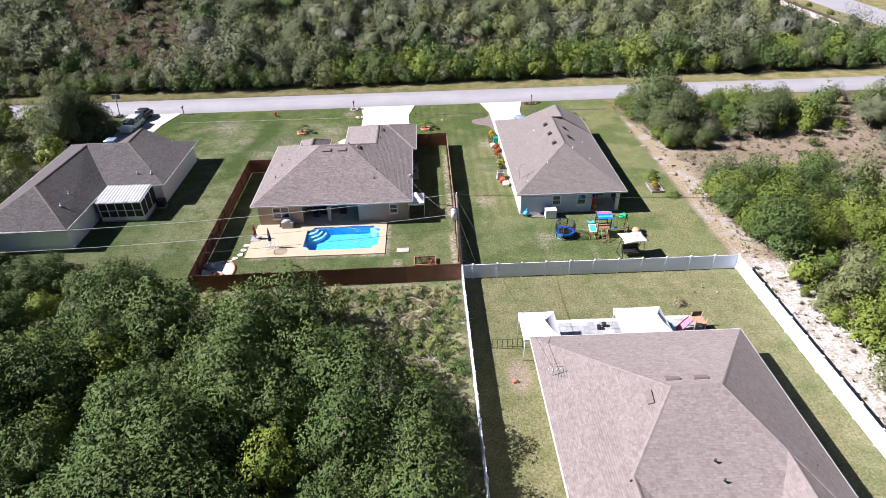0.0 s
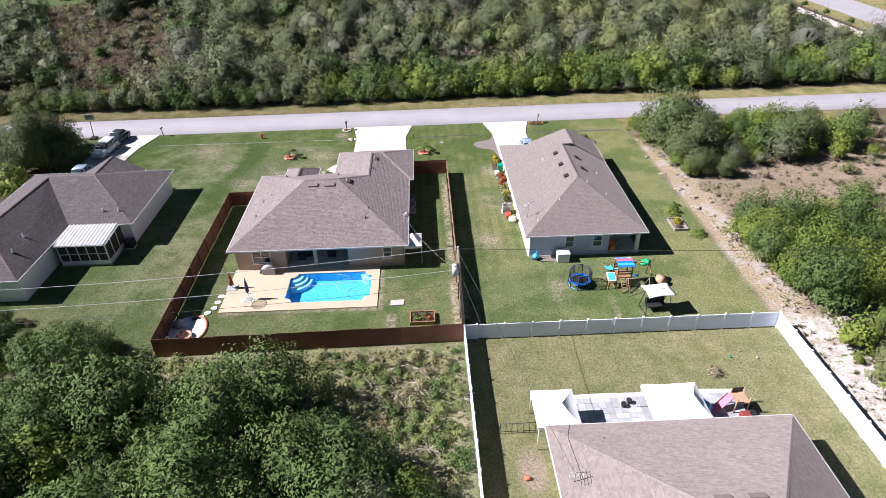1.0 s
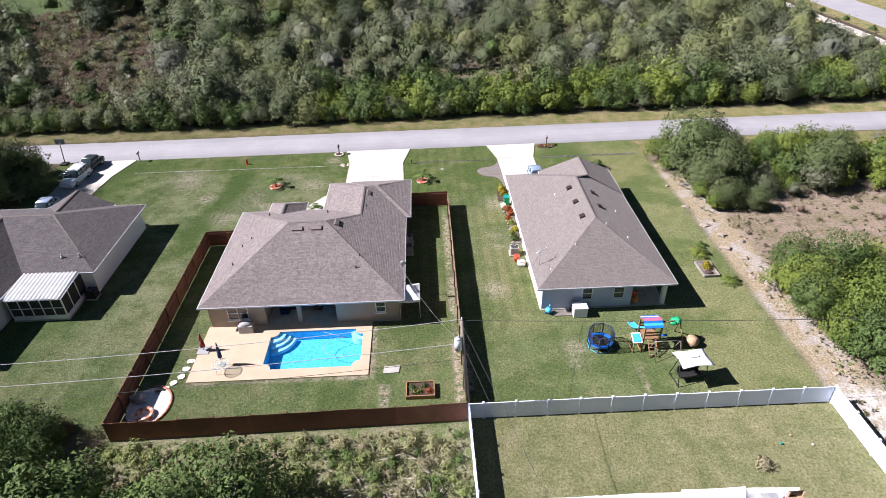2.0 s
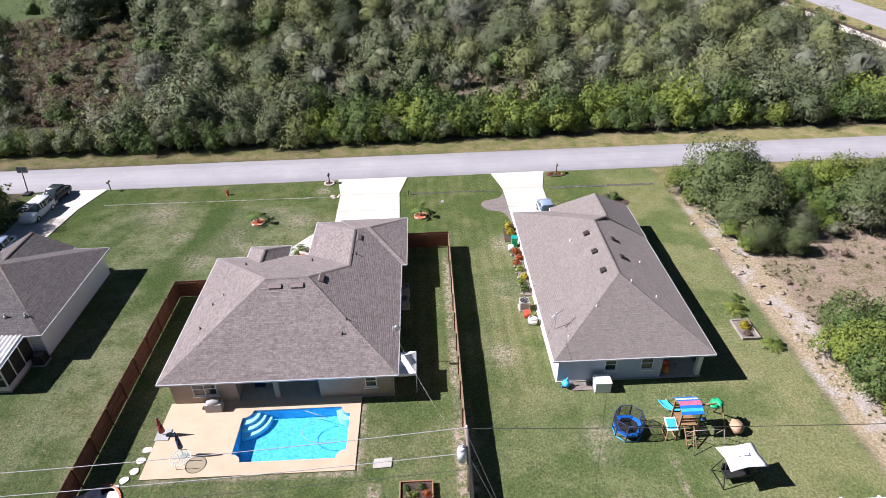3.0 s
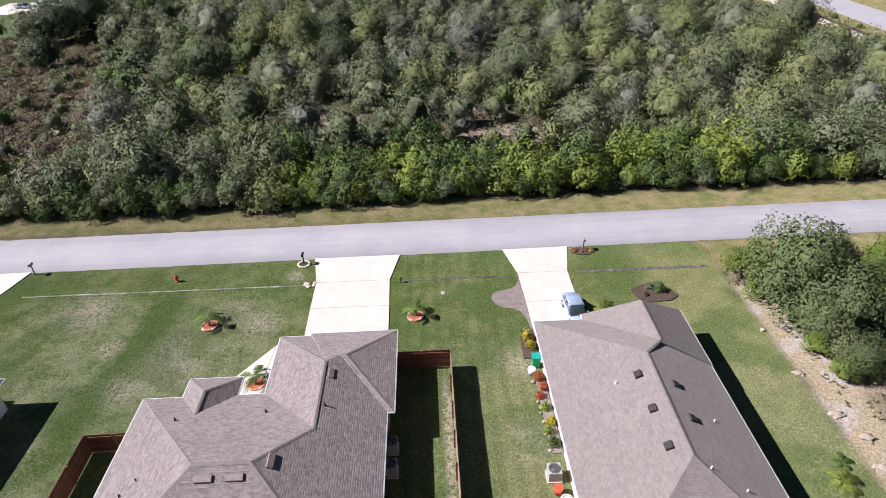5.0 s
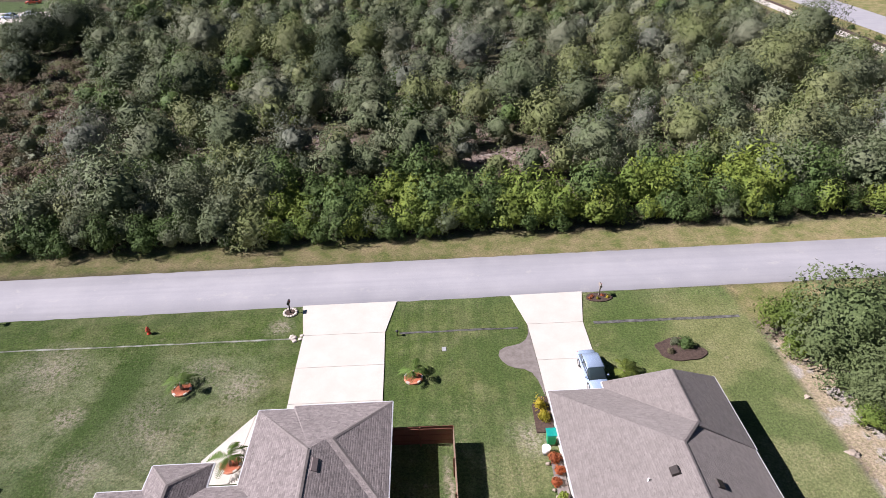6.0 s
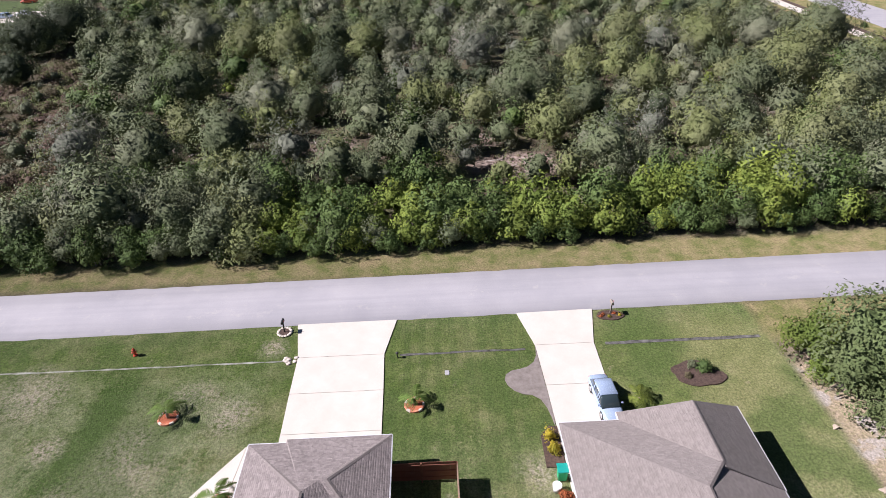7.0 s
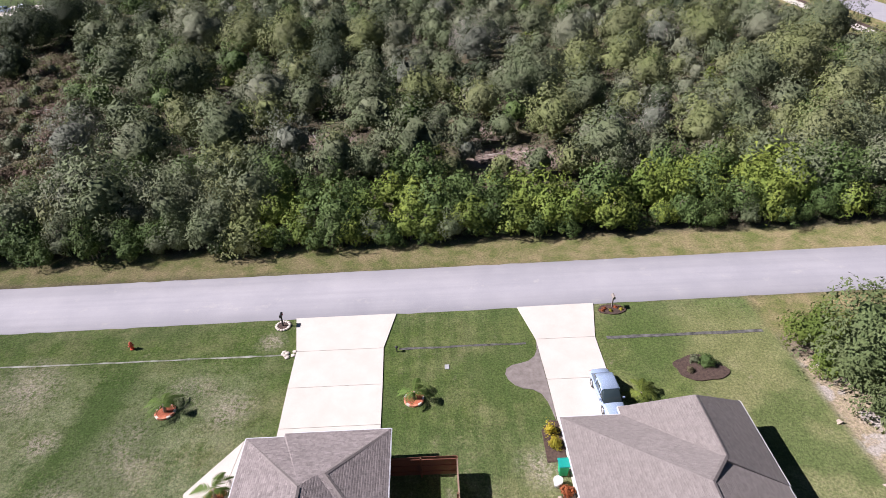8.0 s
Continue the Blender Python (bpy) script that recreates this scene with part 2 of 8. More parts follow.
    c = n.mix(area(24.9, 28.2, 30, 87, 0.5, 0.6), c, dirt)
    ash = n.mix(n.ramp(n.noise(0.9, 6, 0.75), 0.38, 0.62), (0.36, 0.32, 0.28), (0.56, 0.53, 0.50))
    ash = n.mix(n.math("MULTIPLY", n.ramp(n.noise(1.6, 5, 0.7), 0.54, 0.62), 0.8), ash, (0.20, 0.20, 0.09))
    c = n.mix(n.math("MAXIMUM", area(25.6, 29.6, 22, 47.5, 0.5, 0.6), area(25.6, 30.8, 47.5, 50.6, 0.6, 0.5)), c, ash)
    c = n.mix(area(-150, -94, 172, 250, 1.0, 1.0), c, lush)
    c = n.mix(area(-90, 120, 100.2, 104.6, 0.6, 0.5), c, verge)
    c = n.mix(area(82.5, 130, -60, 340, 0.5, 0.3), c, verge)
    c = n.mix(area(-48, 24.8, 49.2, 94.3, 0.35, 0.25), c, lawn)
    c = n.mix(area(24.5, 60, 89.6, 94.3, 0.5, 0.4), c, verge)
    c = n.mix(near, c, lawn)
    dx, dy = n.math("MULTIPLY", n.math("SUBTRACT", sp.outputs[0], 3.25), 1.7), n.math("SUBTRACT", sp.outputs[1], 37.4)
    d = n.math("ADD", n.math("SQRT", n.math("ADD", n.math("MULTIPLY", dx, dx), n.math("MULTIPLY", dy, dy))), n.math("MULTIPLY", n.math("ADD", wob, fray), 0.6))
    c = n.mix(n.ramp(d, 0.9, 1.9, 0.85, 0.0), c, n.mix(small, (0.22, 0.175, 0.135), (0.36, 0.30, 0.245)))
    for x, y, a, b in CLEARINGS:
        dx, dy = n.math("MULTIPLY", n.math("SUBTRACT", sp.outputs[0], x), 1 / a), n.math("MULTIPLY", n.math("SUBTRACT", sp.outputs[1], y), 1 / b)
        d = n.math("SQRT", n.math("ADD", n.math("MULTIPLY", dx, dx), n.math("MULTIPLY", dy, dy)))
        d = n.math("ADD", d, n.math("MULTIPLY", n.math("ADD", wob, fray), 0.25))
        c = n.mix(n.ramp(d, 0.8, 1.5, 0.9, 0.0), c, n.mix(n.ramp(n.noise(1.4, 5, 0.75), 0.35, 0.65), (0.20, 0.145, 0.12), (0.40, 0.32, 0.275)))
    c = n.mix(0.55, c, n.mix(blade, (0.12, 0.12, 0.12), (0.88, 0.88, 0.88)), "OVERLAY")
    c = n.mix(0.58, c, n.mix(n.ramp(n.noise(6.0, 5, 0.8), 0.36, 0.64), (0.14, 0.14, 0.14), (0.86, 0.86, 0.86)), "OVERLAY")
    n.bump(n.math("ADD", blade, n.math("MULTIPLY", small, 1.5)), 0.9, 0.06)
    n.p.inputs["Diffuse Roughness"].default_value = 0.6
    return n.done(c, 0.95, 0.0, 0.15)


def asphalt():
    n = Nodes("road_surface")
    tone = n.mix(n.ramp(n.noise(0.25, 5, 0.6), 0.3, 0.7), (0.305, 0.30, 0.32), (0.365, 0.355, 0.37))
    lane = n.t.nodes.new("ShaderNodeMapping")
    lane.inputs["Scale"].default_value = (0.03, 1.0, 1.0)
    n.put(lane.inputs["Vector"], n.co.outputs["Object"])
    tone = n.mix(n.math("MULTIPLY", n.ramp(n.noise(1.3, 3, 0.6, lane.outputs[0]), 0.4, 0.65), 0.35), tone, (0.26, 0.258, 0.275))
    tone = n.mix(n.math("MULTIPLY", n.ramp(n.noise(0.6, 6, 0.75), 0.58, 0.66), 0.4), tone, (0.42, 0.40, 0.38))
    fine = n.noise(90.0, 2, 0.7)
    c = n.mix(0.35, tone, n.mix(fine, (0.2, 0.2, 0.2), (0.8, 0.8, 0.8)), "OVERLAY")
    n.bump(fine, 0.3, 0.006)
    return n.done(c, 0.85, 0.0, 0.3)


def water_material():
    """Clear pool water: lets the basin show, mirrors the sky at a glance, with small ripples."""
    n = Nodes("pool_water")
    n.bump(n.noise(3.0, 3, 0.55, None, 0.8), 0.25, 0.012)
    clear = n.t.nodes.new("ShaderNodeBsdfTransparent")
    clear.inputs["Color"].default_value = (0.72, 0.94, 0.98, 1)
    shine = n.t.nodes.new("ShaderNodeFresnel")
    shine.inputs["IOR"].default_value = 1.33
    normal = n.p.inputs["Normal"].links[0].from_socket
    n.t.links.new(normal, shine.inputs["Normal"])
    mx = n.t.nodes.new("ShaderNodeMixShader")
    n.t.links.new(shine.outputs[0], mx.inputs[0]), n.t.links.new(clear.outputs[0], mx.inputs[1]), n.t.links.new(n.p.outputs[0], mx.inputs[2])
    n.t.links.new(mx.outputs[0], n.t.nodes["Material Output"].inputs[0])
    return n.done((0.9, 0.95, 1.0), 0.03, 1.0)


def glass_material(name, tint, rough=0.05):
    n = Nodes(name)
    n.bump(n.noise(1.5, 2), 0.05, 0.01)
    return n.done(tint, rough, 0.0, 0.8)


def clear_material():
    n = Nodes("clear_glass")
    clear = n.t.nodes.new("ShaderNodeBsdfTransparent")
    clear.inputs["Color"].default_value = (0.86, 0.9, 0.88, 1)
    mx = n.t.nodes.new("ShaderNodeMixShader")
    mx.inputs[0].default_value = 0.12
    n.t.links.new(clear.outputs[0], mx.inputs[1]), n.t.links.new(n.p.outputs[0], mx.inputs[2])
    n.t.links.new(mx.outputs[0], n.t.nodes["Material Output"].inputs[0])
    return n.done((0.8, 0.85, 0.85), 0.05, 0.0, 0.8)


M = dict(
    clear=clear_material(),
    ground=ground_material(), road=asphalt(), water=water_material(),
    concrete=plain("pale_concrete", (0.49, 0.455, 0.40), (0.55, 0.515, 0.46), 0.6, 0.85, fine=30, relief=0.2),
    deck=plain("pool_deck_coating", (0.46, 0.355, 0.25), (0.53, 0.415, 0.30), 0.8, 0.85, fine=50, relief=0.2),
    curb=plain("weathered_concrete", (0.34, 0.33, 0.30), (0.47, 0.45, 0.41), 1.5, 0.9, fine=25, relief=0.3),
    drain=plain("mossy_concrete", (0.12, 0.135, 0.09), (0.40, 0.40, 0.36), 1.6, 0.9, fine=25, relief=0.3),
    channel=plain("stained_channel", (0.035, 0.034, 0.028), (0.17, 0.165, 0.155), 2.5, 0.9, fine=25, relief=0.3),
    # the two blues imitate ripples of sunlight on the basin, painted in
    plaster=plain("light_rippled_plaster", (0.035, 0.34, 0.62), (0.12, 0.56, 0.82), 5.0, 0.6, fine=9, relief=0.1),
    tile=plain("waterline_tile", (0.05, 0.22, 0.42), (0.09, 0.30, 0.52), 6, 0.35, spread=0.2),
    step=plain("pool_step_plaster", (0.30, 0.56, 0.70), (0.40, 0.64, 0.76), 2.0, 0.6),
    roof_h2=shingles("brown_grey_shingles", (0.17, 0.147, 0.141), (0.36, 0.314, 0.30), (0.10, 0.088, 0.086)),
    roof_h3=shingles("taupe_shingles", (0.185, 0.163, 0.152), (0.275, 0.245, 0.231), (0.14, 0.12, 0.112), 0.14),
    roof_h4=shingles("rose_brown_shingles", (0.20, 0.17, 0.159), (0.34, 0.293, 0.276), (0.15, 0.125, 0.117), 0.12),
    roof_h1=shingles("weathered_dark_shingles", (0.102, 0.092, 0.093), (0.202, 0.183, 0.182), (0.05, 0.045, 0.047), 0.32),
    cap_h2=plain("ridge_cap_brown", (0.155, 0.134, 0.125), (0.22, 0.192, 0.18), 3, 0.9, relief=0.4),
    cap_h1=plain("ridge_cap_dark", (0.12, 0.10, 0.09), (0.17, 0.145, 0.13), 3, 0.9, relief=0.4),
    cap_h4=plain("ridge_cap_rose", (0.20, 0.168, 0.155), (0.27, 0.232, 0.216), 3, 0.9, relief=0.4),
    stucco_tan=plain("tan_stucco", (0.33, 0.27, 0.215), (0.38, 0.315, 0.255), 0.8, 0.9, fine=35, relief=0.4, deep=0.01),
    stucco_grey=plain("blue_grey_shade_stucco", (0.43, 0.47, 0.57), (0.49, 0.53, 0.63), 0.8, 0.9, fine=35, relief=0.4, deep=0.01),
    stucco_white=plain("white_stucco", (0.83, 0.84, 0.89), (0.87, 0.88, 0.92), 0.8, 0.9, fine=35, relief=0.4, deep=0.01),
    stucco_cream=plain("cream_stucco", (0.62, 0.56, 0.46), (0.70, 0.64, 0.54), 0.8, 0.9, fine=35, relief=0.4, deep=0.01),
    white=plain("white_paint", (0.74, 0.74, 0.75), (0.82, 0.82, 0.82), 1.0, 0.5, relief=0.05),
    vinyl=plain("white_vinyl", (0.72, 0.78, 0.90), (0.77, 0.82, 0.92), 0.7, 0.4, fine=12, relief=0.05),
    fence=plain("redwood_stain", (0.13, 0.05, 0.03), (0.18, 0.072, 0.044), 1.0, 0.8, fine=18, relief=0.2, spread=0.3),
    fence_raw=plain("weathered_fence_wood", (0.21, 0.14, 0.095), (0.30, 0.215, 0.155), 1.4, 0.85, fine=18, relief=0.3, spread=0.3),
    post=plain("fence_post_wood", (0.13, 0.055, 0.03), (0.2, 0.09, 0.05), 2, 0.85),
    wood=plain("play_set_wood", (0.26, 0.14, 0.07), (0.36, 0.21, 0.11), 3, 0.75, fine=25, relief=0.3),
    pole=plain("power_pole_wood", (0.22, 0.19, 0.165), (0.32, 0.285, 0.25), 1.2, 0.9, fine=15, relief=0.5, deep=0.01),
    glass=glass_material("window_glass", (0.03, 0.045, 0.05)),
    screen=plain("dark_screen", (0.022, 0.022, 0.024), (0.035, 0.035, 0.037), 5, 0.7),
    dark=plain("black_plastic", (0.015, 0.015, 0.016), (0.03, 0.03, 0.03), 4, 0.5),
    vent=plain("bronze_vent", (0.035, 0.028, 0.026), (0.055, 0.045, 0.04), 4, 0.5, 0.3),
    vent_rose=plain("rose_brown_vent", (0.16, 0.125, 0.12), (0.21, 0.17, 0.16), 4, 0.6),
    metal=plain("galvanised_metal", (0.42, 0.43, 0.44), (0.55, 0.56, 0.57), 6, 0.4, 0.7),
    can=plain("transformer_grey", (0.55, 0.58, 0.6), (0.63, 0.66, 0.68), 4, 0.4),
    wire=plain("aluminium_cable", (0.30, 0.30, 0.31), (0.38, 0.38, 0.39), 4, 0.6, 0.0),
    wire_dark=plain("dark_cable", (0.03, 0.03, 0.03), (0.05, 0.05, 0.05), 4, 0.6),
    canvas=plain("white_canvas", (0.76, 0.76, 0.78), (0.83, 0.83, 0.84), 1.2, 0.8, relief=0.1),
    mulch=plain("dark_mulch", (0.045, 0.027, 0.02), (0.10, 0.065, 0.05), 6, 0.95, fine=30, relief=0.9, deep=0.04),
    redmulch=plain("red_mulch", (0.33, 0.085, 0.04), (0.45, 0.14, 0.07), 8, 0.95, fine=30, relief=0.9, deep=0.03),
    dirt=plain("grey_soil", (0.15, 0.128, 0.115), (0.24, 0.21, 0.19), 2.5, 0.95, fine=25, relief=0.8, deep=0.03),
    gravel=plain("white_gravel", (0.62, 0.60, 0.58), (0.78, 0.76, 0.74), 9, 0.9, fine=35, relief=0.8, deep=0.02),
    sandy=plain("packed_sand", (0.29, 0.235, 0.18), (0.40, 0.34, 0.28), 2, 0.95, fine=14, relief=0.8, deep=0.05, spread=0.2),
    stone=plain("pale_stone", (0.45, 0.40, 0.34), (0.60, 0.54, 0.47), 3, 0.9, fine=20, relief=0.6, deep=0.02, spread=0.2),
    brick=plain("terracotta_brick", (0.42, 0.15, 0.08), (0.52, 0.22, 0.13), 6, 0.85, spread=0.3),
    red=plain("red_paint", (0.52, 0.06, 0.03), (0.6, 0.09, 0.05), 4, 0.5),
    blue=plain("blue_plastic", (0.01, 0.14, 0.62), (0.015, 0.20, 0.72), 3, 0.45),
    sky_blue=plain("light_blue_plastic", (0.05, 0.42, 0.75), (0.07, 0.48, 0.8), 3, 0.4),
    green=plain("green_plastic", (0.01, 0.33, 0.14), (0.015, 0.4, 0.18), 3, 0.45),
    gutter=plain("gutter_paint", (0.50, 0.51, 0.53), (0.58, 0.59, 0.61), 1.0, 0.5, relief=0.05),
    teal=plain("teal_plastic", (0.0, 0.22, 0.19), (0.0, 0.28, 0.24), 3, 0.45),
    orange=plain("orange_plastic", (0.65, 0.2, 0.03), (0.7, 0.25, 0.05), 3, 0.5),
    tan=plain("tan_fabric", (0.34, 0.22, 0.14), (0.44, 0.30, 0.19), 5, 0.9),
    navy=plain("dark_blue_fabric", (0.02, 0.03, 0.09), (0.03, 0.045, 0.12), 4, 0.85),
    maroon=plain("maroon_fabric", (0.18, 0.03, 0.03), (0.24, 0.045, 0.04), 4, 0.85),
    pink=plain("pink_plastic", (0.5, 0.12, 0.22), (0.58, 0.18, 0.28), 4, 0.5),
    grey=plain("grey_plastic", (0.30, 0.30, 0.30), (0.38, 0.38, 0.38), 4, 0.6),
    paver=plain("grey_pavers", (0.31, 0.32, 0.335), (0.41, 0.42, 0.435), 1.5, 0.9, fine=20, relief=0.3, spread=0.25),
    paint_silver=plain("silver_blue_car_paint", (0.36, 0.46, 0.62), (0.40, 0.50, 0.66), 1, 0.25, 0.3, relief=0),
    paint_white=plain("white_car_paint", (0.60, 0.66, 0.72), (0.66, 0.71, 0.76), 1, 0.25, relief=0),
    paint_dark=plain("dark_green_grey_car_paint", (0.035, 0.045, 0.045), (0.05, 0.06, 0.06), 1, 0.25, 0.2, relief=0),
    tyre=plain("tyre_rubber", (0.018, 0.018, 0.018), (0.03, 0.03, 0.03), 6, 0.8),
    bark=plain("grey_bark", (0.16, 0.125, 0.10), (0.26, 0.215, 0.175), 5, 0.95, fine=20, relief=0.8, deep=0.02),
    twig=plain("dry_twigs", (0.30, 0.265, 0.235), (0.42, 0.38, 0.34), 2, 0.95, relief=0),
    palm_bark=plain("palm_trunk", (0.19, 0.15, 0.11), (0.28, 0.23, 0.18), 8, 0.95, fine=25, relief=0.8),
    leaf_pepper=leaf("pepper_leaves", (0.042, 0.076, 0.021), (0.126, 0.176, 0.055), (0.066, 0.107, 0.032), 0.35, 0.05),
    leaf_lime=leaf("bright_leaves", (0.108, 0.152, 0.028), (0.222, 0.266, 0.052), (0.095, 0.142, 0.030)),
    leaf_oak=leaf("oak_leaves", (0.078, 0.103, 0.051), (0.146, 0.172, 0.089), (0.125, 0.140, 0.081), 0.3, 0.07),
    leaf_grey=leaf("grey_leaves", (0.120, 0.139, 0.085), (0.198, 0.213, 0.138), (0.168, 0.176, 0.116), 0.3, 0.07),
    leaf_dark=leaf("dark_green_leaves", (0.045, 0.062, 0.036), (0.08, 0.098, 0.055), (0.06, 0.075, 0.042), 0.3, 0.15),
    leaf_olive=leaf("olive_leaves", (0.125, 0.152, 0.060), (0.205, 0.228, 0.092), (0.172, 0.186, 0.092), 0.25, 0.14),
    leaf_live=leaf("live_oak_leaves", (0.058, 0.086, 0.032), (0.118, 0.150, 0.058), (0.095, 0.118, 0.050), 0.4, 0.08),
    leaf_silver=leaf("silver_grey_leaves", (0.112, 0.128, 0.092), (0.182, 0.194, 0.150), (0.138, 0.148, 0.112), 0.2, 0.1),
    leaf_brown=leaf("brown_brush", (0.12, 0.082, 0.066), (0.19, 0.135, 0.108), (0.135, 0.12, 0.07), 0.2, 0.2),
    leaf_palm=leaf("palm_leaves", (0.075, 0.135, 0.028), (0.125, 0.19, 0.045), (0.10, 0.155, 0.035), 0.5, 0.25),
    leaf_red=leaf("copper_leaves", (0.33, 0.075, 0.035), (0.42, 0.13, 0.05), (0.25, 0.09, 0.04), 0.4, 0.25),
    leaf_yellow=leaf("croton_leaves", (0.34, 0.27, 0.02), (0.40, 0.33, 0.05), (0.16, 0.2, 0.03), 0.4, 0.3),
    pale_straw=leaf("bleached_straw", (0.33, 0.30, 0.24), (0.46, 0.42, 0.35), (0.30, 0.27, 0.21), 0.2, 0.1),
    straw=leaf("straw_grass", (0.30, 0.26, 0.16), (0.42, 0.38, 0.26), (0.25, 0.22, 0.13), 0.2, 0.3),
    weed=leaf("green_weeds", (0.17, 0.215, 0.075), (0.26, 0.29, 0.115), (0.31, 0.29, 0.16), 0.2, 0.3),
)

# ---- mesh tools ----
BASE = {}


def box(bm, x0, x1, y0, y1, z0, z1):
    v = [bm.verts.new((x, y, z)) for z in (z0, z1) for y in (y0, y1) for x in (x0, x1)]
    for f in ((0, 2, 3, 1), (4, 5, 7, 6), (0, 1, 5, 4), (1, 3, 7, 5), (3, 2, 6, 7), (2, 0, 4, 6)):
        bm.faces.new([v[i] for i in f])
    return v


def soft_box(bm, x0, x1, y0, y1, z0, z1, r=0.02):
    b = bmesh.new()
    box(b, x0, x1, y0, y1, z0, z1)
    bmesh.ops.bevel(b, geom=b.edges[:], offset=r, segments=2, profile=0.7, affect="EDGES")
    join(bm, b)


def join(bm, other, m=None):
    """Puts the other mesh into bm, moved by m, and frees it."""
    if m is not None:
        other.transform(m)
    me = bpy.data.meshes.new("joined")
    other.to_mesh(me)
    other.free()
    bm.from_mesh(me)
    bpy.data.meshes.remove(me)


def rod(bm, p0, p1, r0, r1=None, n=8, caps=True):
    p0, p1 = Vector(p0), Vector(p1)
    r1 = r0 if r1 is None else r1
    q = (p1 - p0).to_track_quat("Z", "Y")
    rings = []
    for p, r in ((p0, r0), (p1, r1)):
        rings.append([bm.verts.new(p + q @ Vector((r * math.cos(2 * math.pi * i / n), r * math.sin(2 * math.pi * i / n), 0))) for i in range(n)])
    for i in range(n):
        f = bm.faces.new((rings[0][i], rings[0][(i + 1) % n], rings[1][(i + 1) % n], rings[1][i]))
        f.smooth = True
    if caps:
        bm.faces.new(rings[0][::-1]), bm.faces.new(rings[1])


def tube(bm, pts, r, n=8):
    """One unbroken round tube along the points."""
    pts, rows = [Vector(p) for p in pts], []
    for i, p in enumerate(pts):
        d = (pts[min(i + 1, len(pts) - 1)] - pts[max(i - 1, 0)]).normalized()
        s = d.cross(Vector((0, 0, 1))).normalized()
        u = s.cross(d)
        rows.append([bm.verts.new(p + r * (s * math.cos(2 * math.pi * k / n) + u * math.sin(2 * math.pi * k / n))) for k in range(n)])
    for a, b in zip(rows, rows[1:]):
        for k in range(n):
            bm.faces.new((a[k], a[(k + 1) % n], b[(k + 1) % n], b[k])).smooth = True


def pipe(bm, pts, r, n=6):
    for a, b in zip(pts, pts[1:]):
        rod(bm, a, b, r, r, n)


def slab(bm, pts, z0, z1):
    """An upright prism over a flat outline given counter-clockwise."""
    low = [bm.verts.new((x, y, z0)) for x, y in pts]
    top = [bm.verts.new((x, y, z1)) for x, y in pts]
    bm.faces.new(top), bm.faces.new(low[::-1])
    for i in range(len(pts)):
        j = (i + 1) % len(pts)
        bm.faces.new((low[i], low[j], top[j], top[i]))


def lump(bm, c, rx, ry, rz, seed=0, rough=0.25, sub=2):
    b = bmesh.new()
    bmesh.ops.create_icosphere(b, subdivisions=sub, radius=1)
    for v in b.verts:
        k = 1 + rough * noise.noise(v.co * 1.7 + Vector((seed * 3.1, seed, 0)))
        v.co = Vector((v.co.x * rx * k, v.co.y * ry * k, v.co.z * rz * k))
    for f in b.faces:
        f.smooth = True
    join(bm, b, Matrix.Translation(c))


def blob_outline(cx, cy, rx, ry, seed=0, n=28, rough=0.15):
    return [(cx + rx * k * math.cos(a), cy + ry * k * math.sin(a)) for a, k in
            ((2 * math.pi * i / n, 1 + rough * noise.noise(Vector((math.cos(2 * math.pi * i / n) * 1.3 + seed * 2.7, math.sin(2 * math.pi * i / n) * 1.3, seed)))) for i in range(n))]


def thing(name, at, label, category, group="", kind="", turn=0.0):
    ob = new(name)
    ob.empty_display_size = 0.2
    ob.matrix_basis = pose(*at, 0, 0, turn)
    BASE[ob.name] = Vector(at)
    return tagged(ob, label, category, group, kind)


def part(name, bm, material, parent, label="", local=False, smooth=False):
    """One mesh object under a thing or a part. Coordinates are the world's, unless local."""
    me = bpy.data.meshes.new(name)
    base = BASE.get(parent.name, Vector((0, 0, 0)))
    if not local:
        bm.transform(Matrix.Translation(-base))
    bmesh.ops.recalc_face_normals(bm, faces=bm.faces[:])
    bm.to_mesh(me)
    bm.free()
    if smooth:
        me.shade_smooth()
    ob = new(name, me)
    ob.parent = parent
    BASE[ob.name] = base if not local else Vector((0, 0, 0))
    for m in material if isinstance(material, (list, tuple)) else [material]:
        me.materials.append(M[m])
    return tagged(ob, label)


def single(name, bm, material, label, category, group="", kind="", smooth=False, at=None):
    """A thing that is one mesh. at: its base, to which the coordinates are then relative."""
    me = bpy.data.meshes.new(name)
    bmesh.ops.recalc_face_normals(bm, faces=bm.faces[:])
    bm.to_mesh(me)
    bm.free()
    if smooth:
        me.shade_smooth()
    ob = new(name, me)
    if at:
        ob.location = at
    for m in material if isinstance(material, (list, tuple)) else [material]:
        me.materials.append(M[m])
    return tagged(ob, label, category, group, kind)

# ---- ground, road, drives ----
POOL = (-15.0, -7.55, 54.78, 59.2)


def lines(cuts, low, high, step):
    """Grid lines: fine near the houses, coarse far out, with the given cuts among them."""
    out = set(cuts)
    v = low
    while v <= high:
        if all(abs(v - c) > step * 0.3 for c in cuts):
            out.add(round(v, 3))
        v += step
    return sorted(out)


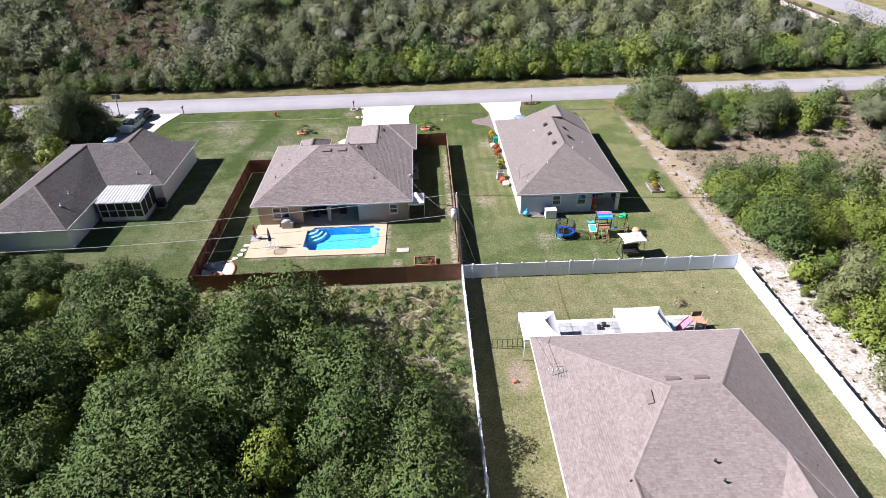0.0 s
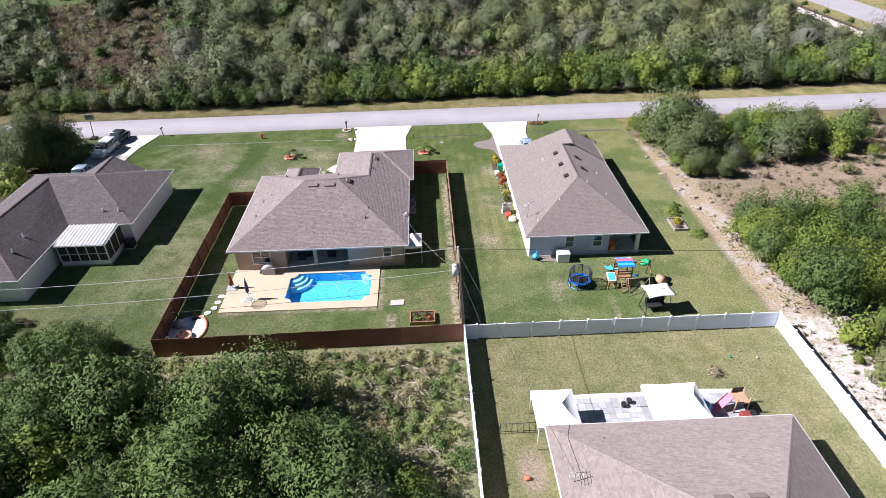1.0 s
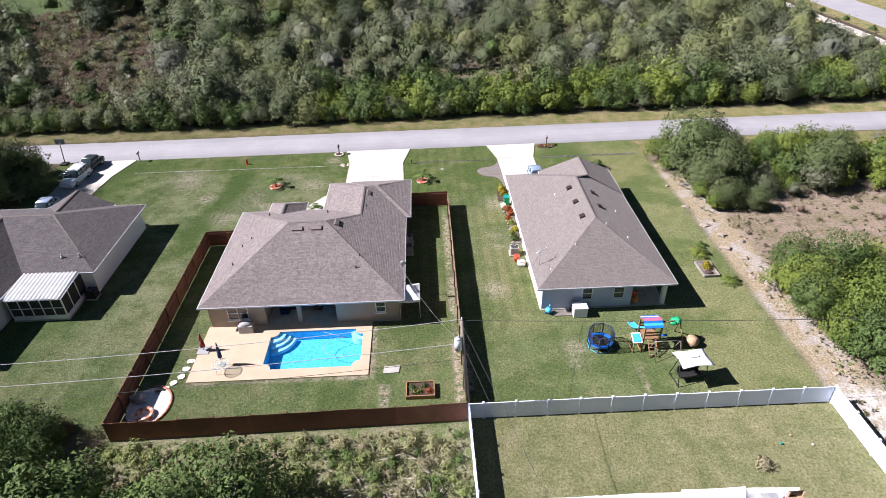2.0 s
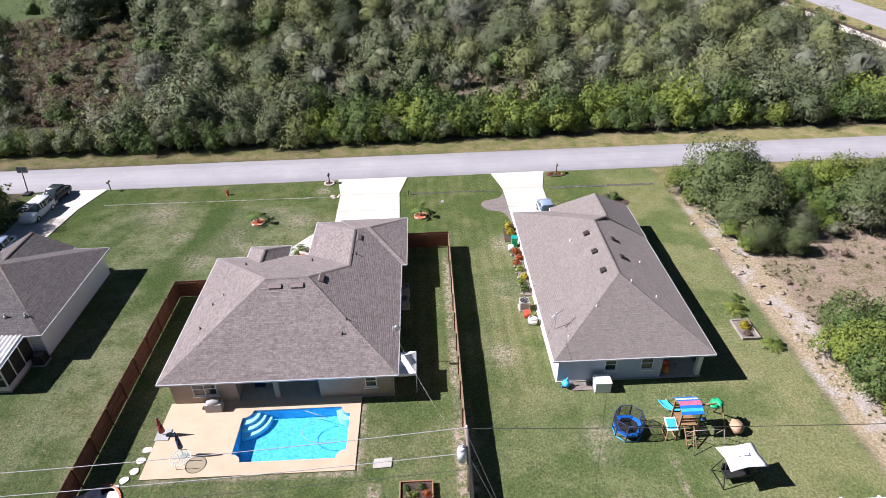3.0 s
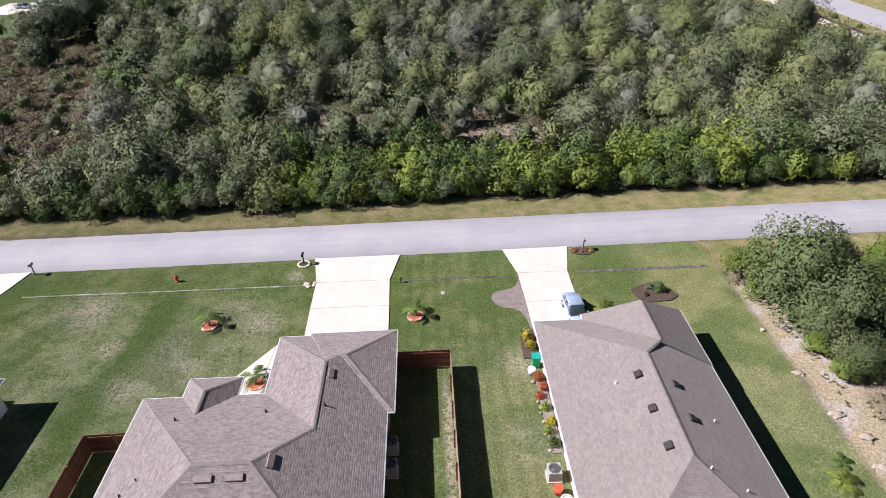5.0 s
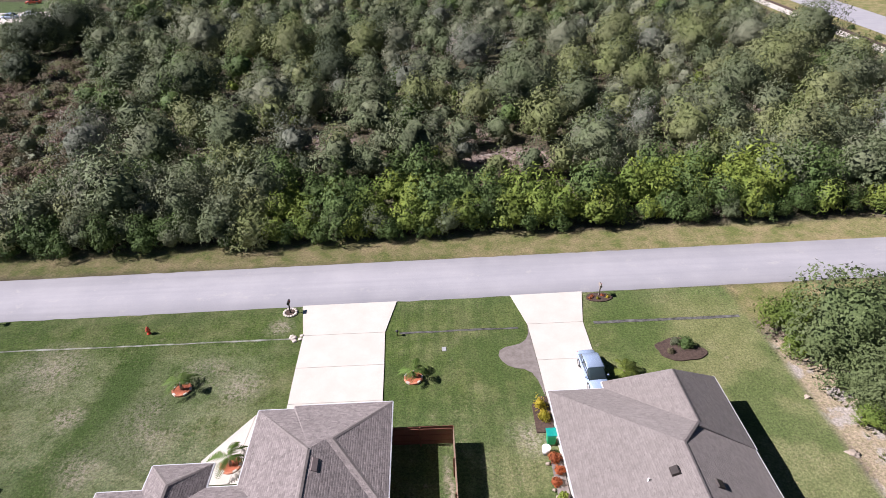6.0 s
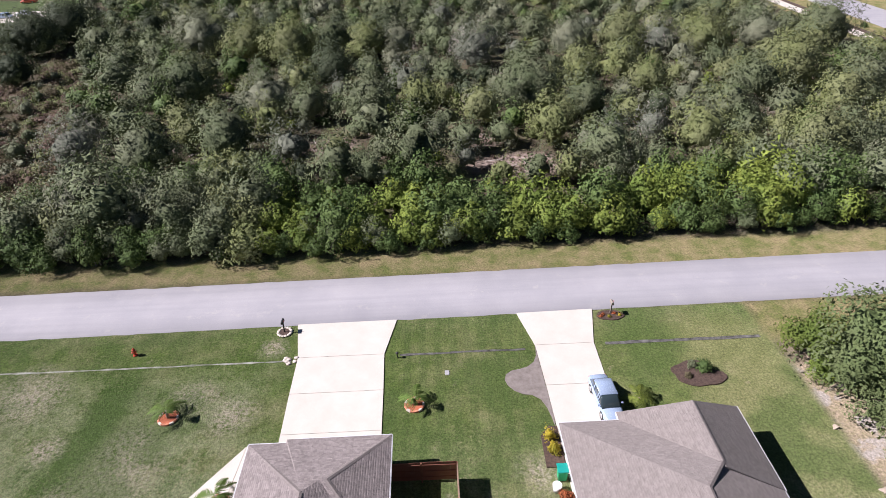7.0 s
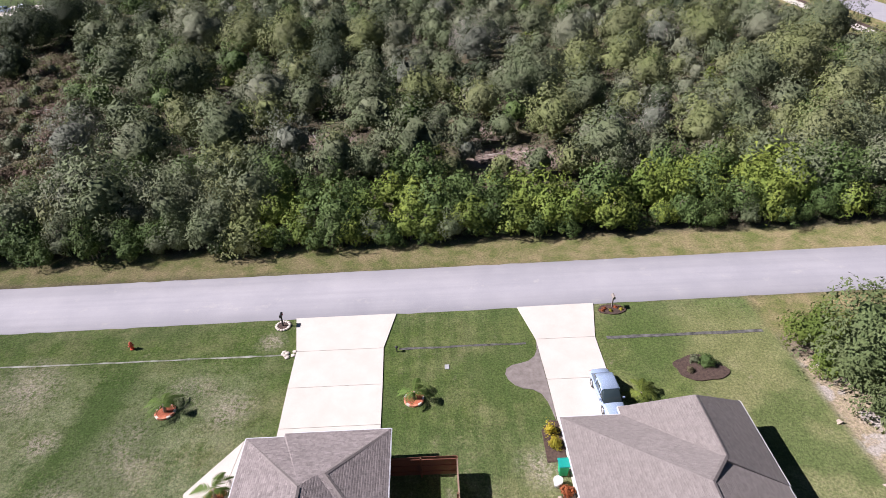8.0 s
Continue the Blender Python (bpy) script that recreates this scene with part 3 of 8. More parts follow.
def build_ground():
    xs = [-2400, -900, -400, -220] + lines(POOL[:2], -140, 140, 2.5) + [220, 400, 900, 2400]
    ys = [-2400, -900, -300, -100, -40] + lines(POOL[2:], -20, 260, 2.5) + [320, 500, 1000, 2400]
    bm = bmesh.new()
    grid = {}
    for i, x in enumerate(xs):
        for j, y in enumerate(ys):
            z = -0.02
            calm = min(1.0, max(0.0, (y - 106) / 15)) if y > 88 else min(1.0, max(0.0, (x - 27) / 6)) * min(1.0, (88 - y) / 6) if x > 27 else min(1.0, max(0.0, (40 - y) / 10)) * (x < -1)
            calm *= x < 82
            z += calm * 0.35 * noise.noise(Vector((x * 0.08, y * 0.08, 0)))
            grid[i, j] = bm.verts.new((x, y, z))
    for i in range(len(xs) - 1):
        for j in range(len(ys) - 1):
            if POOL[0] - 0.01 <= xs[i] < POOL[1] - 0.01 and POOL[2] - 0.01 <= ys[j] < POOL[3] - 0.01:
                continue
            bm.faces.new((grid[i, j], grid[i + 1, j], grid[i + 1, j + 1], grid[i, j + 1]))
    single("ground", bm, "ground", "mown green lawns, straw weeds and sandy scrub ground", "ground", kind="structure", smooth=True)


build_ground()


def edged_strip(y0, y1, x0, x1, step, slope, ragged):
    """Outline of a strip along x whose edges wander a little."""
    n = int((x1 - x0) / step)
    xs = [x0 + (x1 - x0) * i / n for i in range(n + 1)]
    low = [(x, y0 + slope * x + ragged * noise.noise(Vector((x * 0.9, 3, 0)))) for x in xs]
    top = [(x, y1 + slope * x + ragged * noise.noise(Vector((x * 0.9, 9, 0)))) for x in xs]
    return low, top


def strip_mesh(low, top, z0, z1, crown=0.0):
    bm = bmesh.new()
    rows = [[], [], [], [], []]
    for (xa, ya), (xb, yb) in zip(low, top):
        rows[0].append(bm.verts.new((xa, ya - 0.02, z0)))
        rows[1].append(bm.verts.new((xa, ya, z1)))
        rows[2].append(bm.verts.new(((xa + xb) / 2, (ya + yb) / 2, z1 + crown)))
        rows[3].append(bm.verts.new((xb, yb, z1)))
        rows[4].append(bm.verts.new((xb, yb + 0.02, z0)))
    for a, b in zip(rows, rows[1:]):
        for i in range(len(a) - 1):
            bm.faces.new((a[i], a[i + 1], b[i + 1], b[i]))
    return bm


low, top = edged_strip(94.05, 100.25, -260, 260, 1.0, 0.012, 0.12)
single("road", strip_mesh(low, top, -0.05, 0.03, 0.05), "road", "worn pale grey asphalt street with ragged edges", "road", kind="structure", smooth=True)


def slabs(name, label, outlines, material="concrete", thick=0.05, parts_name="concrete_slab"):
    """A drive or walk poured in slabs with open joints between them."""
    xs = [p[0] for o in outlines for p in o]
    ys = [p[1] for o in outlines for p in o]
    t = thing(name, (sum(xs) / len(xs), sum(ys) / len(ys), 0), label, "driveway" if "drive" in name else "path", kind="structure")
    for o in outlines:
        bm = bmesh.new()
        cx, cy = sum(p[0] for p in o) / len(o), sum(p[1] for p in o) / len(o)
        ring = [(x + (cx - x) * 0.012 / max(0.1, abs(x - cx)), y + (cy - y) * 0.012 / max(0.1, abs(y - cy))) for x, y in o]
        slab(bm, ring, -0.06, thick)
        part(parts_name, bm, material, t)
    return t


slabs("driveway", "pale concrete double driveway that flares at the street", [
    [(-11.55, 90.0), (-4.95, 90.0), (-4.1, 94.0), (-12.2, 93.95)],
    [(-11.55, 86.3), (-4.85, 86.3), (-4.95, 90.0), (-11.55, 90.0)],
    [(-11.5, 82.7), (-4.8, 82.7), (-4.85, 86.3), (-11.55, 86.3)],
    [(-11.5, 79.4), (-4.8, 79.4), (-4.8, 82.7), (-11.5, 82.7)]])
slabs("driveway", "pale concrete driveway narrowing from street to garage", [
    [(6.6, 90.2), (11.15, 90.2), (12.0, 94.25), (5.7, 94.15)],
    [(6.7, 86.0), (11.1, 86.0), (11.15, 90.2), (6.6, 90.2)],
    [(6.75, 80.3), (11.1, 80.3), (11.1, 86.0), (6.7, 86.0)]])
slabs("driveway", "pale concrete driveway beside the dark-roofed house", [
    [(-45.4, 89.0), (-39.95, 89.0), (-38.7, 93.65), (-45.9, 93.5)],
    [(-45.2, 81.0), (-40.65, 81.0), (-39.95, 89.0), (-45.4, 89.0)],
    [(-45.2, 76.3), (-41.0, 76.3), (-40.65, 81.0), (-45.2, 81.0)]])
slabs("front_walk", "white concrete entry walk beside the garage", [
    [(-14.0, 76.4), (-12.6, 76.4), (-12.6, 82.0), (-13.5, 81.9)],
    [(-15.9, 76.4), (-14.0, 76.4), (-13.5, 81.9), (-16.2, 78.2)]])


def swale(x0, x1, y, label, material, wide=0.06):
    bm = bmesh.new()
    n = max(4, int((x1 - x0) / 0.5))
    prev = None
    for i in range(n + 1):
        x = x0 + (x1 - x0) * i / n
        w = wide + 0.07 * noise.noise(Vector((x * 1.1, y, 2)))
        yy = y + 0.06 * noise.noise(Vector((x * 0.5, y, 5)))
        row = [bm.verts.new((x, yy + dy, z)) for dy, z in ((-w - 0.03, 0.0), (-w, 0.03), (-w * 0.6, -0.012), (w * 0.6, -0.012), (w, 0.03), (w + 0.03, 0.0))]
        if prev:
            for k in range(5):
                bm.faces.new((prev[k], row[k], row[k + 1], prev[k + 1]))
        prev = row
    single("drain_channel", bm, material, label, "drain", kind="structure")


swale(-37.5, -12.0, 89.75, "narrow pale concrete drain channel across the lawn", "drain", 0.045)
swale(-3.8, 5.8, 89.85, "narrow weathered drain channel in the lawn", "channel", 0.07)
swale(12.0, 24.0, 90.08, "narrow weathered drain channel with dark edges in the lawn", "channel", 0.13)

# ---- houses ----
def hip(bm, rect, ridge, z, top, drop=0.0):
    """A closed hip or gable roof solid: eaves at z round rect (x0, x1, y0, y1), ridge from a to b (plan) at height top. UVs run along the courses."""
    x0, x1, y0, y1 = rect
    (ax, ay), (bx, by) = ridge
    z, top = z - drop, top - drop
    uv = bm.loops.layers.uv.verify()
    c = [Vector(p) for p in ((x0, y0, z), (x1, y0, z), (x1, y1, z), (x0, y1, z))]
    a, b = Vector((ax, ay, top)), Vector((bx, by, top))
    if abs(bx - ax) >= abs(by - ay):
        faces = [(c[0], c[1], b, a), (c[1], c[2], b), (c[2], c[3], a, b), (c[3], c[0], a)]
    else:
        faces = [(c[0], c[1], a), (c[1], c[2], b, a), (c[2], c[3], b), (c[3], c[0], a, b)]
    for f in faces:
        along = (f[1] - f[0]).normalized()
        nor = (f[1] - f[0]).cross(f[2] - f[0]).normalized()
        up = nor.cross(along)
        face = bm.faces.new([bm.verts.new(p) for p in f])
        for loop in face.loops:
            d = loop.vert.co - f[0]
            loop[uv].uv = (d.dot(along) + f[0].x * 0.37, d.dot(up))
    bm.faces.new([bm.verts.new(p - Vector((0, 0, 0.01))) for p in reversed(c)])


def wall(bm, axis, at, u0, u1, z0, z1, thick, holes=()):
    """A wall in the plane axis=at, u along the other axis; thick goes to the inside by its sign; holes are (u0, u1, z0, z1)."""
    cuts = sorted({u0, u1, *(h[0] for h in holes), *(h[1] for h in holes)})
    lo, hi = min(at, at + thick), max(at, at + thick)

    def put(a, b, c, d):
        if b - a > 0.001 and d - c > 0.001:
            if axis == "y":
                box(bm, a, b, lo, hi, c, d)
            else:
                box(bm, lo, hi, a, b, c, d)
    for a, b in zip(cuts, cuts[1:]):
        z = z0
        for h in sorted((h for h in holes if h[0] < (a + b) / 2 < h[1]), key=lambda h: h[2]):
            put(a, b, z, h[2])
            z = h[3]
        put(a, b, z, z1)


def window(house, axis, at, hole, out, bars=1, frame="white"):
    """A window in a hole of a wall: frame, sill and panes. out: +1 or -1, the side that faces outside."""
    u0, u1, z0, z1 = hole

    def b(bm, a0, a1, n0, n1, c0, c1):
        n0, n1 = sorted((at + out * n0, at + out * n1))
        if axis == "y":
            box(bm, a0, a1, n0, n1, c0, c1)
        else:
            box(bm, n0, n1, a0, a1, c0, c1)
    bm = bmesh.new()
    for a0, a1, c0, c1 in ((u0, u0 + 0.06, z0, z1), (u1 - 0.06, u1, z0, z1), (u0 + 0.06, u1 - 0.06, z0, z0 + 0.06), (u0 + 0.06, u1 - 0.06, z1 - 0.06, z1)):
        b(bm, a0, a1, -0.12, 0.025, c0, c1)
    b(bm, u0 + 0.06, u1 - 0.06, -0.09, 0.0, (z0 + z1) / 2 - 0.025, (z0 + z1) / 2 + 0.025)
    for k in range(1, bars):
        u = u0 + (u1 - u0) * k / bars
        b(bm, u - 0.03, u + 0.03, -0.1, 0.01, z0 + 0.06, z1 - 0.06)
    w = part("window", bm, frame, house, "white framed sash window")
    for k in range(bars):
        for lo, hi in ((z0 + 0.06, (z0 + z1) / 2 - 0.025), ((z0 + z1) / 2 + 0.025, z1 - 0.06)):
            bm = bmesh.new()
            b(bm, u0 + (u1 - u0) * k / bars + 0.05, u0 + (u1 - u0) * (k + 1) / bars - 0.05, -0.06, -0.05, lo, hi)
            part("pane", bm, "glass", w)
    bm = bmesh.new()
    b(bm, u0 - 0.08, u1 + 0.08, 0.002, 0.09, z0 - 0.1, z0 - 0.02)
    part("sill", bm, frame, w)


def trim(house, outline, z, material="white"):
    """Fascia with a gutter lip along each eave, one part a run, and a soffit over the whole outline."""
    for (xa, ya), (xb, yb) in zip(outline, outline[1:] + outline[:1]):
        bm = bmesh.new()
        d = Vector((xb - xa, yb - ya, 0))
        length = d.length
        b = bmesh.new()
        box(b, 0.003, length - 0.003, -0.012, 0.01, -0.16, 0.004)
        box(b, 0.003, length - 0.003, -0.05, -0.016, -0.11, -0.012)
        join(bm, b, Matrix.Translation((xa, ya, z)) @ Matrix.Rotation(math.atan2(d.y, d.x), 4, "Z"))
        part("gutter", bm, "gutter", house)
    bm = bmesh.new()
    slab(bm, outline, z - 0.16, z - 0.13)
    part("soffit", bm, material, house)


def caps(house, runs, material):
    """Ridge and hip caps: a low row of lapped shingles along each run."""
    for a, b in runs:
        bm = bmesh.new()
        a, b = Vector(a), Vector(b)
        n = max(2, int((b - a).length / 0.3))
        side = (b - a).cross(Vector((0, 0, 1))).normalized() * 0.13
        last = None
        for i in range(n):
            for t, up in ((i / n, 0.02), ((i + 0.98) / n, 0.01)):
                p = a.lerp(b, t)
                row = [bm.verts.new(p + side * (1 + up)), bm.verts.new(p + Vector((0, 0, up))), bm.verts.new(p - side * (1 + up))]
                row[0].co.z -= 0.05 - up
                row[2].co.z -= 0.05 - up
                if last:
                    bm.faces.new((last[0], last[1], row[1], row[0])), bm.faces.new((last[1], last[2], row[2], row[1]))
                last = row
        part("ridge_cap", bm, material, house)


def ridge_vent(house, c, along, length, width, slope, material, up=0.12):
    """A low box vent that lies on a roof slope. along: its long way in plan; slope: (dz/dx, dz/dy)."""
    bm = bmesh.new()
    b = bmesh.new()
    box(b, -length / 2, length / 2, -width / 2, width / 2, 0.0, up)
    for v in b.verts:
        if v.co.z > 0.01:
            v.co.x *= 0.94
            v.co.y *= 0.8
    bmesh.ops.bevel(b, geom=b.edges[:], offset=0.015, segments=1, affect="EDGES")
    nor = Vector((-slope[0], -slope[1], 1)).normalized()
    x = Vector((along[0], along[1], along[0] * slope[0] + along[1] * slope[1])).normalized()
    y = nor.cross(x)
    join(bm, b, Matrix.Translation(c) @ Matrix((x, y, nor)).transposed().to_4x4())
    part("roof_vent", bm, material, house)


def vent_pipe(house, x, y, z, material="dark", h=0.35, r=0.05):
    bm = bmesh.new()
    rod(bm, (x, y, z - 0.1), (x, y, z + h), r, r, 10)
    rod(bm, (x, y, z - 0.06), (x, y, z + 0.08), r * 2.2, r * 1.2, 10)
    part("vent_pipe", bm, material, house)


E1 = 2.45


def house_pool():
    """The house with the pool: brown-grey roof, tan walls, open lanai at the back."""
    h = thing("house", (-12, 67, 0), "single-storey tan stucco house with a brown-grey shingle hip roof", "house")
    z, top = E1, 5.75
    bm = bmesh.new()
    hip(bm, (-20.35, -4.3, 59.45, 74.5), ((-13.95, 66.6), (-10.9, 66.6)), z, top)
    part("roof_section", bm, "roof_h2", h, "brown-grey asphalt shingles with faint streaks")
    bm = bmesh.new()
    hip(bm, (-12.45, -4.3, 64.0, 80.05), ((-8.3, 66.5), (-8.3, 75.2)), z, 4.44, 0.004)
    part("roof_section", bm, "roof_h2", h)
    bm = bmesh.new()
    hip(bm, (-10.2, -3.85, 72.4, 80.3), ((-8.6, 76.2), (-7.1, 76.2)), z, 4.05, 0.008)
    part("roof_section", bm, "roof_h2", h)
    bm = bmesh.new()
    hip(bm, (-17.8, -14.2, 68.5, 76.15), ((-16.0, 68.6), (-16.0, 74.0)), z, 3.5, 0.006)
    part("roof_section", bm, "roof_h2", h)
    caps(h, [((-20.3, 59.5, z), (-13.95, 66.6, top)), ((-4.35, 59.5, z), (-10.9, 66.6, top)), ((-13.95, 66.6, top), (-10.9, 66.6, top)),
             ((-20.3, 74.45, z), (-13.95, 66.6, top)), ((-10.9, 66.6, top), (-8.35, 69.65, 4.47)), ((-8.3, 69.65, 4.44), (-8.3, 75.2, 4.44)),
             ((-3.9, 80.25, z), (-7.1, 76.2, 4.05)), ((-3.9, 72.45, z), (-7.1, 76.2, 4.05)), ((-12.4, 80.0, z), (-8.3, 75.2, 4.44)),
             ((-17.75, 76.1, z), (-16, 74, 3.5)), ((-14.25, 76.1, z), (-16, 74, 3.5)), ((-16, 74, 3.5), (-16, 71.9, 3.5))], "cap_h2")
    outline = [(-20.35, 59.45), (-4.3, 59.45), (-4.3, 72.4), (-3.85, 72.4), (-3.85, 80.3), (-9.7, 80.3), (-9.7, 80.05), (-12.45, 80.05), (-12.45, 74.5), (-14.2, 74.5), (-14.2, 76.15), (-17.8, 76.15), (-17.8, 74.5), (-20.35, 74.5)]
    trim(h, outline, z)
    w1, w2, w3 = (-18.4, -16.75, 0.75, 2.0), (-6.65, -5.85, 0.9, 1.95), (-15.4, -9.8, 0.0, 2.12)
    for name, args in (("wall", ("y", 60.0, -19.85, -4.8, 0, z - 0.1, 0.2, (w1, w2, w3))), ("wall", ("x", -19.85, 60.2, 73.9, 0, z - 0.1, 0.2, ((63.0, 64.2, 0.9, 2.0),))),
                       ("wall", ("x", -4.8, 60.2, 72.9, 0, z - 0.1, -0.2, ((70.2, 71.1, 0.0, 2.05),))), ("wall", ("x", -4.35, 72.9, 79.7, 0, z - 0.1, -0.2)),
                       ("wall", ("y", 72.9, -4.75, -4.55, 0, z - 0.1, 0.2)),
                       ("wall", ("y", 79.7, -11.95, -4.55, 0, z - 0.1, -0.2, ((-10.8, -5.7, 0.0, 2.15),))), ("wall", ("x", -11.95, 74.1, 79.5, 0, z - 0.1, 0.2)),
                       ("wall", ("y", 73.9, -19.65, -12.0, 0, z - 0.1, -0.2, ((-16.6, -15.5, 0.0, 2.1),))),
                       ("lanai_wall", ("y", 63.2, -15.6, -9.6, 0, z - 0.1, 0.15, ((-15.0, -12.9, 0.0, 2.1), (-12.4, -10.2, 0.0, 2.1)))),
                       ("lanai_wall", ("x", -15.6, 60.2, 63.2, 0, z - 0.1, 0.15)), ("lanai_wall", ("x", -9.6, 60.2, 63.2, 0, z - 0.1, -0.15))):
        bm = bmesh.new()
        wall(bm, *args)
        part(name, bm, "stucco_tan", h)
    window(h, "y", 60.0, w1, -1, 2)
    window(h, "y", 60.0, w2, -1, 1)
    window(h, "x", -19.85, (63.0, 64.2, 0.9, 2.0), -1, 1)
    for u0, u1 in ((-15.0, -12.9), (-12.4, -10.2)):
        bm = bmesh.new()
        for k in range(2):
            a, b = u0 + (u1 - u0) * k / 2, u0 + (u1 - u0) * (k + 1) / 2
            for x0, x1, z0, z1 in ((a, a + 0.07, 0.02, 2.1), (b - 0.07, b, 0.02, 2.1), (a + 0.07, b - 0.07, 0.02, 0.1), (a + 0.07, b - 0.07, 2.0, 2.1)):
                box(bm, x0, x1, 63.24 + 0.04 * k, 63.28 + 0.04 * k, z0, z1)
        d = part("sliding_door", bm, "white", h, "white framed sliding glass door")
        bm = bmesh.new()
        box(bm, u0 + 0.07, u1 - 0.07, 63.33, 63.34, 0.1, 2.0)
        part("pane", bm, "glass", d)
    bm = bmesh.new()
    soft_box(bm, -12.92, -12.58, 60.02, 60.36, 0.0, z - 0.12, 0.02)
    soft_box(bm, -12.98, -12.52, 59.97, 60.41, 0.0, 0.2, 0.02)
    part("column", bm, "stucco_tan", h)
    bm = bmesh.new()
    for k in range(4):
        box(bm, -10.8, -5.7, 79.55, 79.6, 0.02 + k * 0.53, 0.52 + k * 0.53)
    part("garage_door", bm, "white", h, "white sectional garage door")
    bm = bmesh.new()
    box(bm, -16.55, -15.55, 73.75, 73.8, 0.0, 2.05)
    part("front_door", bm, "maroon", h)
    bm = bmesh.new()
    box(bm, -4.95, -4.9, 70.22, 71.08, 0.0, 2.02)
    part("side_door", bm, "white", h)
    s = (0.0, 0.462)
    for x in (-13.2, -11.6):
        ridge_vent(h, (x, 65.9, z + (65.9 - 59.45) * 0.4615), (1, 0), 0.95, 0.42, s, "vent_rose")
    ridge_vent(h, (-10.0, 66.9, z + 5.7 * 0.5), (0, 1), 0.95, 0.42, (-0.5, 0), "vent_rose")
    ridge_vent(h, (-7.85, 74.3, z + 3.55 * 0.48), (0, 1), 0.9, 0.42, (-0.48, 0), "vent_rose")
    for x, y, zz in ((-8.15, 62.3, 3.78), (-7.9, 63.3, 4.2), (-7.9, 71.6, 4.25), (-18.3, 66.5, 3.5), (-17.6, 67.2, 3.8), (-18.5, 63.9, 3.4), (-11.6, 71.9, 3.6), (-16.9, 71.4, 3.8)):
        vent_pipe(h, x, y, zz, "dark", 0.2, 0.045)
    bm = bmesh.new()
    rod(bm, (-4.7, 63.2, 2.6), (-4.7, 63.2, 3.5), 0.03)
    rod(bm, (-4.7, 63.2, 3.35), (-4.45, 63.0, 3.5), 0.02)
    lump(bm, (-4.4, 62.95, 3.55), 0.25, 0.12, 0.25, 1, 0.0)
    part("dish_antenna", bm, "metal", h)
    bm = bmesh.new()
    box(bm, -19.95, -4.7, 59.95, 74.0, -0.05, 0.04), box(bm, -12.0, -4.4, 74.0, 79.72, -0.05, 0.04)
    part("foundation", bm, "curb", h)


